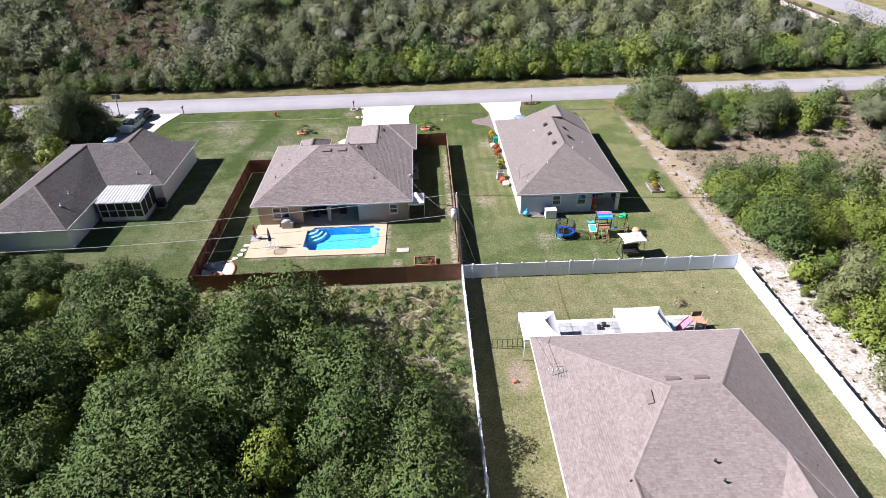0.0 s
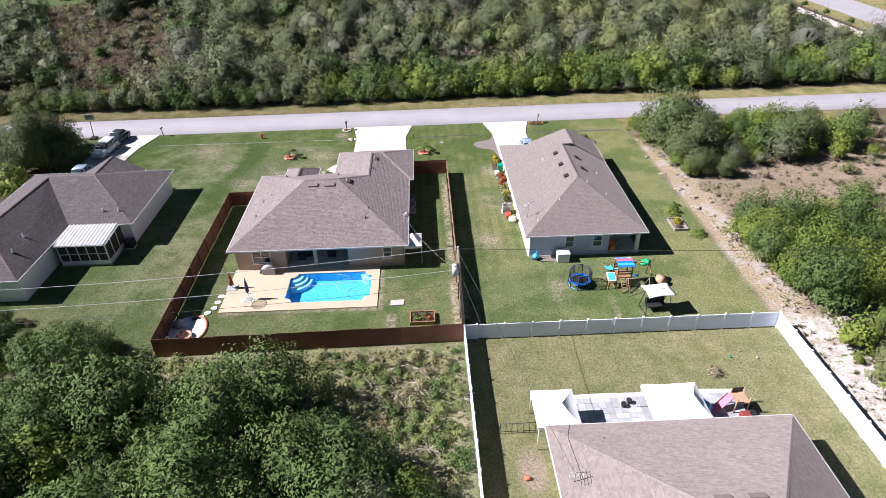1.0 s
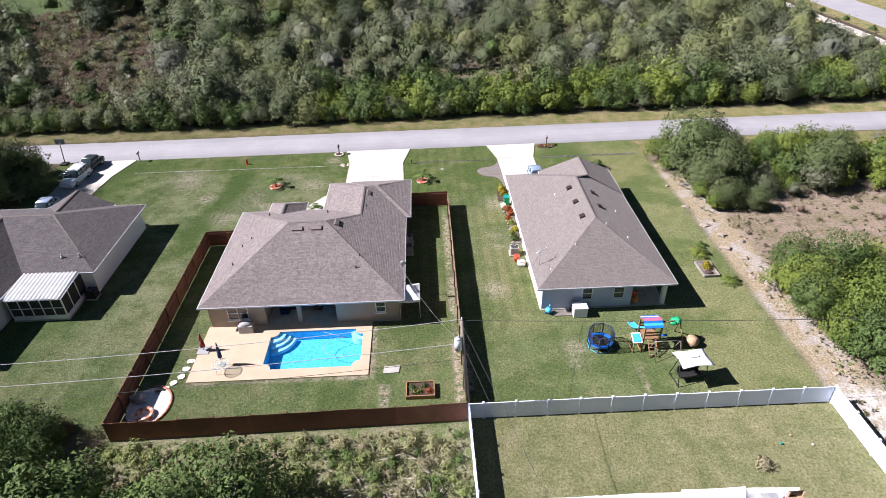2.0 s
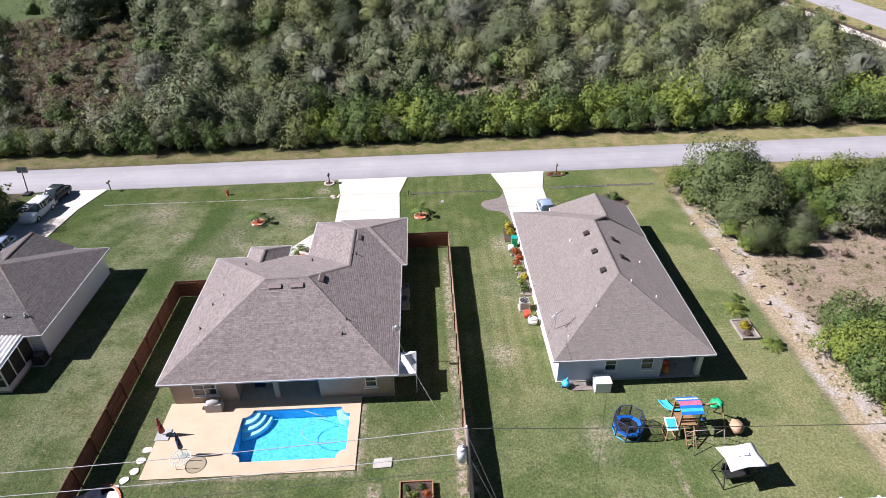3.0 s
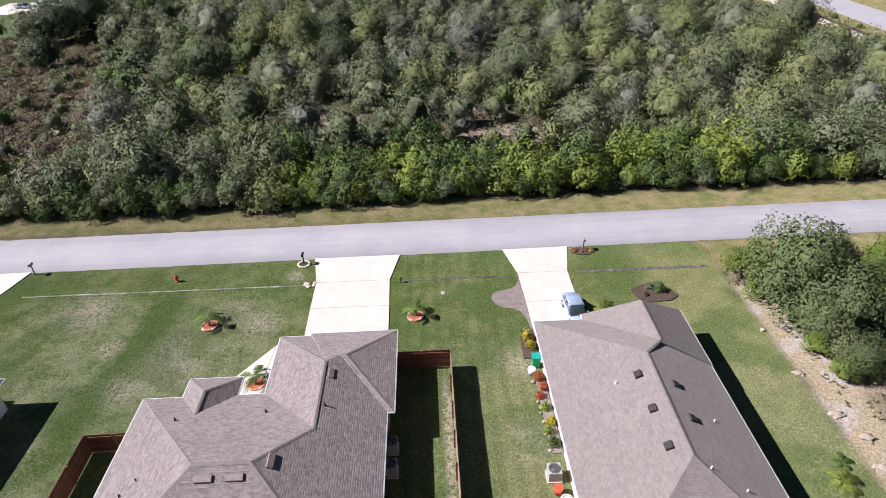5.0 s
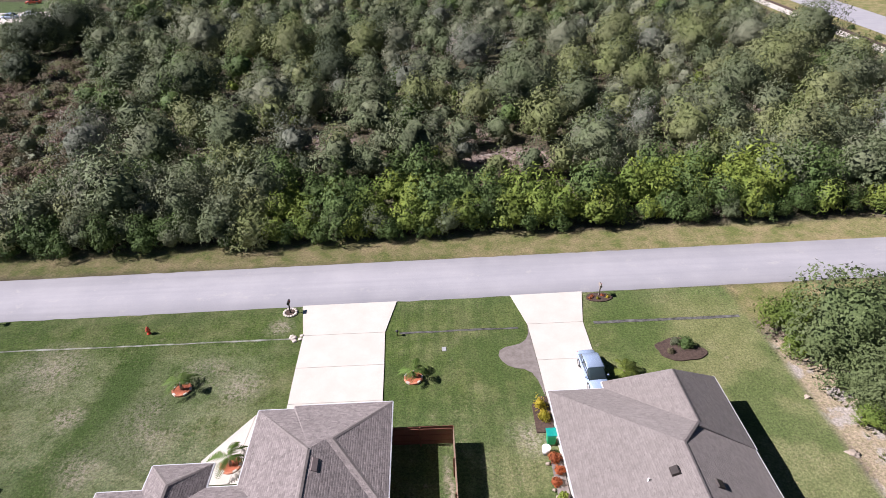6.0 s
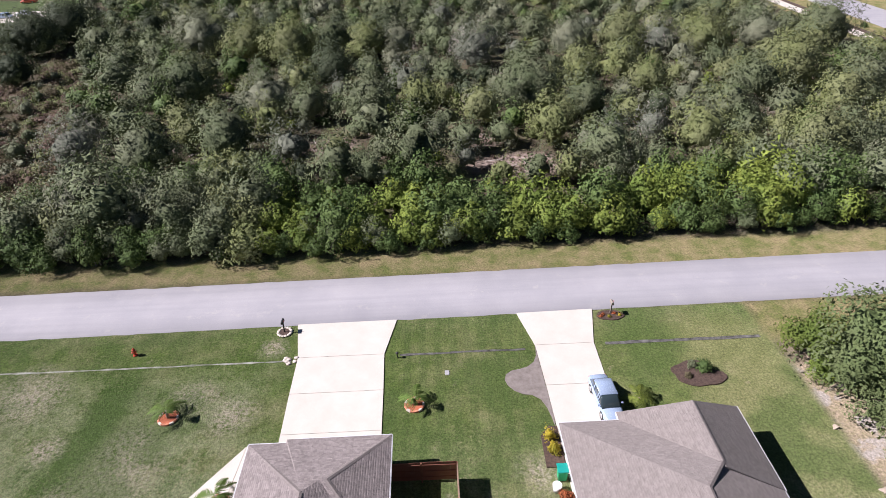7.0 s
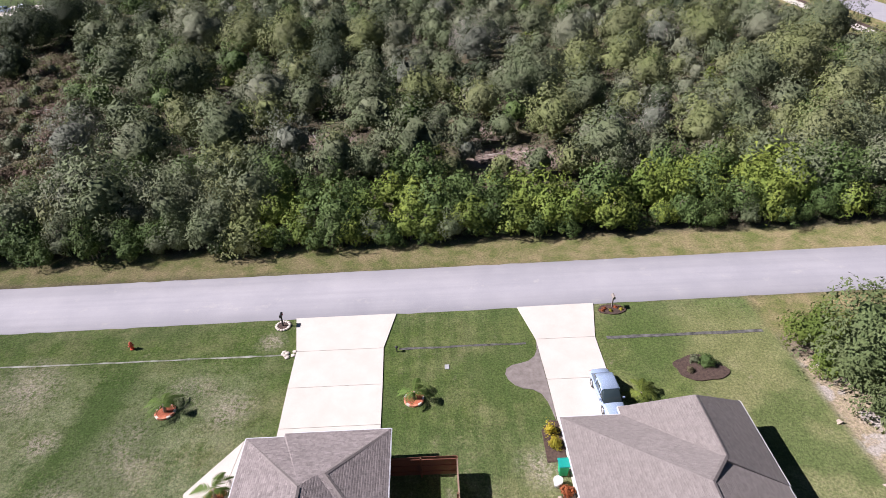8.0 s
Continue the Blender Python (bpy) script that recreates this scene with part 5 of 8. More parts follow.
def crown(rng, radius, height, base, clumps, count, size, length, width, lean=0.0, grid=(16, 9), fill=0.66, index=0, whole=0.45, flutter=0.8, deep=0.66, tri=False):
    """A crown: clumps over an uneven dome, drawn together into one lumpy leafy mass with loose leaves all over it.
    Returns mesh pieces and the clump centres."""
    a = rng.uniform(0, 2 * np.pi, clumps)
    h = rng.uniform(0.05, 1, clumps) ** 0.75
    prof = np.sqrt(np.clip(1 - ((h - 0.36) / 0.66) ** 2, 0.03, 1))
    lobes = 1 + 0.2 * np.sin(a * 3 + rng.uniform(0, 6)) + 0.13 * np.sin(a * 5 + rng.uniform(0, 6))
    sz = size * rng.uniform(0.7, 1.35, clumps)
    r = np.maximum(0, radius * prof * lobes * rng.uniform(0.55, 1.0, clumps) - sz * 0.8)
    c = np.stack([r * np.cos(a) + lean * h, r * np.sin(a), base + (height - base) * h * rng.uniform(0.85, 1.05, clumps) - sz * 0.5], 1)
    mid = np.array([lean * 0.4, 0, base + (height - base) * 0.32])
    rel = c - mid

    def reach(d):
        """How far the mass reaches from its middle along the directions d."""
        dot = d @ rel.T
        e = dot + np.sqrt(np.maximum(0, sz ** 2 - (rel ** 2).sum(1) + dot ** 2))
        e[(sz ** 2 - (rel ** 2).sum(1) + dot ** 2) < 0] = 0
        return np.maximum(e.max(1), radius * 0.4)

    def facing(d):
        """The clump surfaces' own direction, softened towards the whole crown's."""
        p = mid + d * reach(d)[:, None]
        k = np.argmin(((p[:, None] - c[None]) ** 2).sum(2) / sz ** 2, 1)
        return p, unit(unit(p - c[k]) * (1.2 - whole) + d * whole + np.array([0, 0, 0.1]))
    nu, nv = grid
    u = np.arange(nu) / nu * 2 * np.pi
    v = np.linspace(-0.55, np.pi / 2, nv + 1)
    d = np.stack([np.outer(np.cos(v), np.cos(u)), np.outer(np.cos(v), np.sin(u)), np.outer(np.sin(v), np.ones(nu))], 2).reshape(-1, 3)
    p, nrm = facing(d)
    far = reach(d)
    p = mid + d * np.minimum(far, np.median(far) * 1.1)[:, None]
    p = mid + (p - mid) * fill * (1 + 0.07 * rng.normal(size=len(p)))[:, None]
    p[:, 2] = np.maximum(p[:, 2], 0.02)
    nrm = unit(nrm + 0.25 * rng.normal(size=nrm.shape))
    i, j = np.meshgrid(np.arange(nv), np.arange(nu), indexing="ij")
    q = np.stack([i * nu + j, i * nu + (j + 1) % nu, (i + 1) * nu + (j + 1) % nu, (i + 1) * nu + j], 2).reshape(-1, 4)
    d = rng.normal(size=(count, 3))
    d[:, 2] = np.abs(d[:, 2] + 0.25) - 0.25
    d = unit(d)
    lp, ln = facing(d)
    lp = mid + (lp - mid) * (deep + (1.1 - deep) * rng.uniform(0, 1, count) ** 0.6)[:, None] + rng.normal(size=(count, 3)) * 0.06
    lp[:, 2] = np.maximum(lp[:, 2], 0.05)
    quads, face = leaves(rng, lp, ln, length, width, flutter=flutter)
    if tri:
        quads[:, 1::2] += (quads[:, 0] - lp)[:, None] * 0.85
        quads = quads[:, 1:].copy()
    pieces = [loose(quads, face, index)]
    if fill > 0:
        pieces.append((p, q, nrm, index))
    return pieces, c


def wood_mesh(rng, height, base, centres, r, stems=1):
    bm = bmesh.new()
    for s in range(stems):
        foot = Vector((rng.uniform(-0.3, 0.3), rng.uniform(-0.3, 0.3), -0.15)) * (stems > 1) + Vector((0, 0, -0.1))
        p, rad = foot, r
        joints = [p]
        for k in range(4):
            q = p + Vector((rng.uniform(-0.18, 0.18) * height / 4, rng.uniform(-0.18, 0.18) * height / 4, height * 0.72 / 4))
            rod(bm, p, q, rad, rad * 0.78, 7, False)
            p, rad = q, rad * 0.78
            joints.append(p)
        for c in centres[rng.integers(0, len(centres), 7)]:
            j = joints[int(rng.integers(1, len(joints)))]
            e = Vector(c)
            mid = j.lerp(e, 0.5) + Vector((0, 0, -0.08 * height))
            rod(bm, j, mid, r * 0.42, r * 0.28, 5, False), rod(bm, mid, e, r * 0.28, r * 0.06, 5, False)
    return bm


KINDS = dict(
    pepper=dict(mat="leaf_pepper", radius=2.7, height=5.0, base=0.3, clumps=36, count=3850, size=0.8, whole=0.12, fill=0.52, length=0.235, width=0.130, r=0.11, tri=True, stems=2, label="dense dark green pepper tree with glossy leaves"),
    lime=dict(mat="leaf_lime", radius=2.4, height=4.0, base=0.1, clumps=30, count=2800, size=0.72, length=0.244, width=0.140, r=0.09, tri=True, stems=2, label="bright yellow-green leafy shrub"),
    oak=dict(mat="leaf_oak", fill=0.64, radius=3.0, height=6.0, base=0.5, clumps=40, count=4375, size=0.85, length=0.210, width=0.130, r=0.16, tri=True, stems=1, label="grey-green live oak with a dense uneven crown"),
    grey=dict(mat="leaf_grey", radius=2.3, height=4.6, base=0.7, clumps=26, count=2625, size=0.65, length=0.252, width=0.070, r=0.1, tri=True, stems=1, fill=0.56, label="pale grey-green scrub tree with thin foliage"),
    bigoak=dict(mat="leaf_live", radius=3.2, height=5.4, base=0.15, clumps=46, count=5600, size=0.95, length=0.218, width=0.140, r=0.16, tri=True, stems=2, fill=0.72, label="broad dense dark green live oak"),
    wideoak=dict(mat="leaf_live", radius=5.6, height=6.6, base=0.3, clumps=110, count=15750, size=1.0, length=0.235, width=0.150, r=0.24, tri=True, stems=2, fill=0.76, whole=0.66, grid=(16, 9), label="broad rounded grey-green live oak"),
    olive=dict(mat="leaf_olive", radius=2.6, height=4.2, base=0.1, clumps=40, count=3325, size=0.66, length=0.227, width=0.130, r=0.1, tri=True, stems=2, fill=0.6, label="olive-green scrub bush with dense leaves"),
    low=dict(mat="leaf_brown", radius=1.5, height=1.4, base=0.0, clumps=16, count=480, size=0.5, length=0.26, width=0.07, r=0.04, stems=2, fill=0.6, label="low brown scrub bush"),
)
# the same kinds with fewer leaves, for the row across the street
for key in ("pepper", "lime", "oak", "grey", "low", "olive"):
    KINDS["far_" + key] = dict(KINDS[key], count=int(KINDS[key]["count"] * 0.38), length=KINDS[key]["length"] * 1.5, width=KINDS[key]["width"] * 1.6, grid=(10, 6), tri=True)
TREES = {}


def make_tree(kind, seed):
    k = KINDS[kind]
    rng = np.random.default_rng(seed)
    pieces, c = crown(rng, k["radius"] * rng.uniform(0.9, 1.1), k["height"] * rng.uniform(0.9, 1.1), k["base"], k["clumps"], k["count"], k["size"], k["length"], k["width"], rng.uniform(-0.5, 0.5), k.get("grid", (12, 8)), k.get("fill", 0.6), tri=k.get("tri", False), whole=k.get("whole", 0.45))
    what = "shrub" if kind.endswith(("lime", "low", "olive")) else "tree"
    t = thing(what, (0, 0, 0), k["label"], what)
    part("trunk", wood_mesh(rng, k["height"], k["base"], c, k["r"], k["stems"]), "bark", t, local=True)
    o = new("crown", plant_mesh("crown", pieces, [k["mat"]]))
    o.parent = t
    return t


MASS = {}
SHAPES = {}


def grow(kind, x, y, scale=1.0, tall=1.0):
    """A plant of a kind that is joined into the thicket it stands in."""
    k = KINDS[kind]
    rng = np.random.default_rng(int(abs(x) * 131 + abs(y) * 977))
    v = int(rng.integers(0, 4))
    if (kind, v) not in SHAPES:
        own = np.random.default_rng(29 * v + len(kind))
        SHAPES[kind, v] = crown(own, k["radius"] * own.uniform(0.9, 1.1), k["height"] * own.uniform(0.9, 1.1), k["base"], k["clumps"], k["count"], k["size"], k["length"], k["width"], own.uniform(-0.5, 0.5), k.get("grid", (12, 8)), k.get("fill", 0.6), tri=k.get("tri", False), whole=k.get("whole", 0.45))[0]
    a = rng.uniform(0, 2 * np.pi)
    turn = np.array([[np.cos(a), -np.sin(a), 0], [np.sin(a), np.cos(a), 0], [0, 0, 1]])
    size = scale * rng.uniform(0.92, 1.08, 3) * np.array([1, 1, tall])
    for verts, quads, normals, _ in SHAPES[kind, v]:
        MASS.setdefault(k["mat"], []).append(((verts * size) @ turn.T + np.array([x, y, -0.02]), quads, normals @ turn.T))


def thicket(name, label, category="woods"):
    """All that grew since the last call, as one mesh."""
    mats = sorted(MASS)
    ob = new(name, plant_mesh(name, [(v, q, n, i) for i, m in enumerate(mats) for v, q, n in MASS[m]], mats))
    tagged(ob, label, category, kind="stuff")
    MASS.clear()


def tree(kind, x, y, scale=1.0, seed=0, tall=1.0, group=""):
    """A tree of a kind at a place; four shapes of each kind, turned and sized."""
    rng = random.Random(int(x * 131 + y * 977 + seed))
    v = rng.randrange(4)
    s = (scale * rng.uniform(0.92, 1.08), scale * rng.uniform(0.92, 1.08), scale * tall * rng.uniform(0.92, 1.08))
    m = pose(x, y, -0.02, 0, 0, rng.uniform(0, 360)) @ Matrix.Diagonal((*s, 1))
    if (kind, v) not in TREES:
        ob = TREES[kind, v] = make_tree(kind, 17 * v + len(kind))
        ob.matrix_basis = m
    else:
        src = TREES[kind, v]
        ob = copy_thing(src, m @ Matrix.Diagonal((1 / src.scale[0], 1 / src.scale[1], 1 / src.scale[2], 1)))
    return tagged(ob, group=group)


def brownish(x, y):
    """The open brown scrub in the woods, on the side of the dark-roofed house."""
    mid = -56 - (y - 125) * 0.5
    return 115 < y < 186 and abs(x - mid) < 11 + (y - 125) * 0.07


# the trees that stand out: x, y, radius, leaves
STANDING = ((-34.9, 123.2, 4.7, 2), (-44.5, 126.7, 4.2, 8), (-26.3, 128.4, 4.4, 2), (-24.0, 141.0, 4.5, 3), (-18.0, 139.1, 3.2, 2), (-9.2, 138.1, 4.7, 2),
            (-16.0, 155.4, 4.2, 7), (-24.8, 169.1, 5.7, 5), (-37.9, 149.2, 5.2, 2), (-42.3, 147.0, 4.3, 2), (-43.9, 178.2, 6.6, 3), (-33.8, 172.4, 5.3, 5))
STANDING += ((-79.4, 183.6, 6.8, 7), (-77.2, 193.0, 7.3, 7), (-72.4, 162.9, 3.9, 7), (-60.7, 195.7, 3.5, 7), (-2.1, 139.6, 3.6, 5), (-11.5, 171.2, 4.7, 5),
             (-6.3, 172.5, 4.2, 3), (-18.2, 174.3, 4.8, 2), (7.8, 162.5, 5.4, 8), (13.7, 140.2, 6.2, 2), (6.6, 136.5, 3.2, 5), (21.4, 136.8, 3.9, 2))
STANDING += ((25.7, 167.7, 5.1, 3), (34.6, 166.3, 5.1, 5), (41.4, 165.3, 4.5, 8), (48.1, 164.3, 6.0, 5), (39.2, 132.4, 3.8, 2), (47.2, 141.3, 4.5, 2), (54.7, 146.0, 6.0, 5),
             (73.1, 168.9, 5.7, 2), (43.5, 118.5, 4.9, 5), (61.9, 139.4, 4.9, 2), (27.7, 127.4, 2.8, 8), (60.4, 166.5, 4.6, 3), (33.0, 145.9, 3.4, 5), (49.3, 119.6, 3.6, 2))


def woods():
    """The far woods: rounded crowns of many sizes in one mesh, thin where the brown scrub and the clearings lie."""
    rng = np.random.default_rng(5)
    mats = ["leaf_pepper", "leaf_lime", "leaf_oak", "leaf_grey", "leaf_brown", "leaf_olive", "twig", "leaf_dark", "leaf_silver"]
    pieces = []

    def put(kind, px, py, *shape, **more):
        made, _ = crown(rng, *shape, index=kind, tri=True, **more)
        pieces.extend((v + np.array([px, py, 0.0]), q, n, i) for v, q, n, i in made)

    def open_ground(px, py):
        return px > 78 or px < -96 and py > 174 or any(((px - a) / (c + 1.5)) ** 2 + ((py - b) / (d + 1.5)) ** 2 < 1.0 for a, b, c, d in CLEARINGS)

    def pale(px, py):
        """Lighter, greyer growth towards the main road."""
        return px > 12 + (py - 120) * 0.1

    def depth(py):
        return min(1.0, max(0.0, (py - 120) / 110))
    spots = []
    for px, py, r, kind in STANDING:
        high = min(8.6, 2.6 + r * 1.05)
        fine = 0.32 + 0.1 * depth(py)
        put(kind, px, py, r * 1.02, high, 0.3, int(34 + 16 * r), int(165 * r * r), 0.45 + 0.1 * r, fine, fine * (0.36 if kind in (3, 8) else 0.62),
            lean=rng.uniform(-0.6, 0.6), grid=(14, 8), fill=0.6 if kind == 8 else 0.72, whole=0.72, flutter=0.32, deep=0.7)
        if kind == 8:
            put(6, px, py, r, high * 1.04, 0.5, int(14 + 5 * r), int(26 * r * r), 0.5 + 0.14 * r, 0.8, 0.045, grid=(8, 4), fill=0.0, flutter=0.5, deep=0.9)
        spots.append((px, py, r * 0.95))
    # low scrub under and between the trees, with more dark leaves to paint shaded gaps
    y = 117.5
    while y < 248:
        far = depth(y)
        half = min(72 + (y - 105) * 0.62, 114)
        x = -half
        while x < half:
            px, py = x + rng.uniform(-1.6, 1.6), y + rng.uniform(-1.6, 1.6)
            x += (3.5 + 1.6 * far) * rng.uniform(0.6, 1.3)
            if open_ground(px, py) or any((px - a) ** 2 + (py - b) ** 2 < (e * 0.6) ** 2 for a, b, e in spots):
                continue
            if brownish(px, py):
                for _ in range(6):
                    f = rng.uniform(0.5, 1.3)
                    put(int(rng.choice([4, 4, 4, 4, 3, 5])), px + rng.uniform(-2.6, 2.6), py + rng.uniform(-2.2, 2.2), 2.3 * f, 0.9 * f, 0.0, 10, 100, 0.6, 0.34, 0.2, grid=(7, 4), fill=0.5)
                continue
            dark = px < -40 - (py - 125) * 0.3
            kind = int(rng.choice([0, 1, 2, 3, 5, 6, 7], p=[0.1, 0.03, 0.26, 0.08, 0.1, 0.08, 0.35] if dark else [0.06, 0.14, 0.16, 0.2, 0.2, 0.1, 0.14] if pale(px, py) else [0.08, 0.13, 0.2, 0.11, 0.13, 0.1, 0.25]))
            f = rng.uniform(0.6, 1.15)
            put(kind, px, py, 1.8 * f, 1.9 * f * rng.uniform(0.7, 1.4), 0.05, 11, int(175 - 75 * far), 0.62, 0.31 + 0.14 * far, (0.05 if kind == 6 else 0.12 if kind == 3 else 0.2) + 0.06 * far, grid=(7, 4), fill=0.0 if kind == 6 else 0.58, whole=0.5, flutter=0.5, deep=0.62)
        y += (3.5 + 1.6 * far) * 0.9
    # the trees that stand out of it
    for step in range(9000):
        py = 117 + 130 * rng.uniform() ** 1.15
        half = min(70 + (py - 105) * 0.6, 112)
        px = rng.uniform(-half, half)
        far = depth(py)
        f = rng.uniform(1.1, 1.65) if step < 300 else rng.uniform(0.75, 1.1) if step < 2500 else rng.uniform(0.5, 0.85)
        wide = 2.1 * f + 0.4 * far
        if brownish(px, py) and (rng.uniform() < 0.93 or f > 1.2):
            continue
        if brownish(px, py):
            f *= 0.55
            wide = 2.35 * f + 1.2
        if open_ground(px, py) or any((px - a) ** 2 + (py - b) ** 2 < (wide + e) ** 2 for a, b, e in spots):
            continue
        spots.append((px, py, wide))
        v = noise.noise(Vector((px * 0.05, py * 0.07, 1)))
        dark = px < -38 - (py - 125) * 0.3 or v > 0.2
        kind = int(rng.choice([0, 2, 3, 5, 7, 8], p=[0.1, 0.5, 0.14, 0.1, 0.14, 0.02] if dark else [0.06, 0.32, 0.24, 0.3, 0.02, 0.06] if pale(px, py) else [0.06, 0.46, 0.2, 0.15, 0.08, 0.05]))
        fine = 0.33 + 0.14 * far
        put(kind, px, py, 3.0 * f, 5.6 * f ** 0.85 * rng.uniform(0.8, 1.15), 0.4, int(24 + 24 * f), int((980 - 450 * far) * f * f), 0.42 + 0.22 * f, fine, fine * (0.36 if kind in (3, 8) else 0.62),
            lean=rng.uniform(-0.8, 0.8), grid=(10, 6), fill=0.6 if kind in (3, 8) else 0.7, whole=0.72, flutter=0.32, deep=0.7)
    ob = new("far_woods", plant_mesh("far_woods", pieces, mats))
    tagged(ob, "mixed oak, pepper and grey scrub woodland", "woods", kind="stuff")


woods()
rt = random.Random(3)


def scatter(kinds, x0, x1, y0, y1, gap, low=0.8, high=1.1, keep=None, tries=400, tall=1.0, group="", mass=False):
    """Plants of some kinds in an area, no two closer than gap."""
    spots = []
    for _ in range(tries):
        x, y = rt.uniform(x0, x1), rt.uniform(y0, y1)
        if keep and not keep(x, y) or any((x - a) ** 2 + (y - b) ** 2 < gap * gap for a, b in spots):
            continue
        spots.append((x, y))
        if mass:
            grow(rt.choice(kinds), x, y, rt.uniform(low, high), tall)
        else:
            tree(rt.choice(kinds), x, y, rt.uniform(low, high), 1, tall, group)


# dense row behind the street verge
for i in range(62):
    x = -84 + i * 2.7 + rt.uniform(-0.7, 0.7)
    for j, (y, s) in enumerate(((106.6, 0.8), (109.6, 1.0), (113.0, 1.0))):
        if j == 2 and (3 < x < 17 or -74 < x < -46):
            continue
        yy = y + 0.012 * x + rt.uniform(-0.6, 0.6) - (1.3 if x < 0 else 0.5)
        if x > 6:
            kind = rt.choice(["lime", "lime", "lime", "lime", "pepper"]) if x < 36 else rt.choice(["oak", "pepper", "lime", "oak"])
        elif x > -18:
            kind = rt.choice(["pepper", "lime", "lime"])
        else:
            kind = rt.choice(["oak", "grey", "oak", "olive"]) if x > -45 else rt.choice(["olive", "olive", "lime", "grey"])
        if kind in ("oak", "grey") and j == 0:
            kind = rt.choice(["pepper", "pepper", "oak"])
        size = s * rt.uniform(0.75, 1.3) * (0.75 if j == 2 and -18 < x < 18 else 0.62 if -74 < x < -46 else 1.0) * (0.9 if kind == "oak" else 1.0)
        if j == 0 and -62 < x < 62:
            tree("far_" + kind, x + rt.uniform(-0.8, 0.8), yy, size, j)
        else:
            grow("far_" + kind, x + rt.uniform(-0.8, 0.8), yy, size)


def behind(x, y):
    return not (-1 < x < 19) and not brownish(x, y) and all(((x - a) / (c + 1.6)) ** 2 + ((y - b) / (d + 1.6)) ** 2 > 1 for a, b, c, d in CLEARINGS)


tree("far_oak", -33.5, 109.6, 1.5, 0, 1.0)
tree("far_grey", -36.8, 110.8, 1.6, 0, 1.1)
scatter(["far_oak", "far_grey", "far_oak", "far_pepper", "far_low"], -84, 80, 114.5, 118.5, 2.5, 0.65, 1.0, behind, 500, mass=True)
scatter(["far_pepper", "far_pepper", "far_oak"], -70, 70, 103.2, 106.6, 1.7, 0.4, 0.58, lambda x, y: y - 0.012 * x > (103.9 if x < 0 else 104.7), 420, mass=True)
thicket("street_thicket", "dense green thicket of pepper and oak behind the street")
# overgrown lot in front
rt.seed(22)
scatter(["pepper", "pepper", "pepper", "pepper", "pepper", "lime"], -44, -2.4, 19.5, 46, 2.4, 0.62, 1.28, lambda x, y: y < (43.4 if -27 < x < -15 else 45.6 if x < -15 else 45.6 - (x + 15) * 0.72) - 1.1, 1500)
for x, y, k, s in ((-2.6, 24.2, "grey", 0.9), (-6.2, 33.0, "oak", 0.75), (-4.6, 29.5, "oak", 0.7), (-1.9, 21.5, "oak", 0.8), (0.2, 20.0, "grey", 0.6)):
    tree(k, x, y, s)
# behind and beside the dark-roofed house
scatter(["lime", "pepper", "pepper", "low"], -50, -25.5, 46.0, 50.2, 1.7, 0.5, 0.72, lambda x, y: y < 51.6 + (x + 25) * 0.06, 200)
scatter(["pepper", "low"], -47, -31, 51, 54.0, 1.9, 0.25, 0.4, lambda x, y: x < -33, 90)
for x, y, k, s in ((-46.2, 52.6, "oak", 0.8), (-49.5, 55.5, "oak", 0.95), (-50.5, 62, "lime", 0.9), (-49.3, 67.5, "lime", 0.9), (-51, 72, "lime", 1.0), (-55, 66, "lime", 1.1), (-55, 74, "lime", 1.1),
                   (-50.0, 79, "lime", 0.75), (-58, 80, "pepper", 1.1), (-47.5, 55.2, "oak", 0.95), (-48.6, 58.6, "oak", 0.8), (-53.5, 89.2, "lime", 0.6), (-60, 70, "lime", 1.2), (-60, 60, "lime", 1.1), (-55, 57, "pepper", 1.1), (-61, 88, "lime", 0.8),
                   (-54.5, 82.5, "low", 1.0), (-57, 91, "low", 0.9), (-64, 77, "oak", 1.1), (-66, 66, "pepper", 1.1), (-53.5, 49.5, "pepper", 0.9), (-58, 52, "oak", 0.9)):
    tree(k, x, y, s)
scatter(["far_lime", "far_olive", "far_olive", "far_grey"], -68, -47.6, 49, 92, 2.9, 0.55, 0.95, lambda x, y: (x + 50.4) ** 2 + (y - 86) ** 2 > 16 and (x < -49 or y < 78), 170, mass=True)
thicket("side_thicket", "green thicket beside the dark-roofed house")
tree("wideoak", -49.6, 84.7, 0.93, 0, 1.17)
tree("oak", -47.6, 83.2, 0.62)
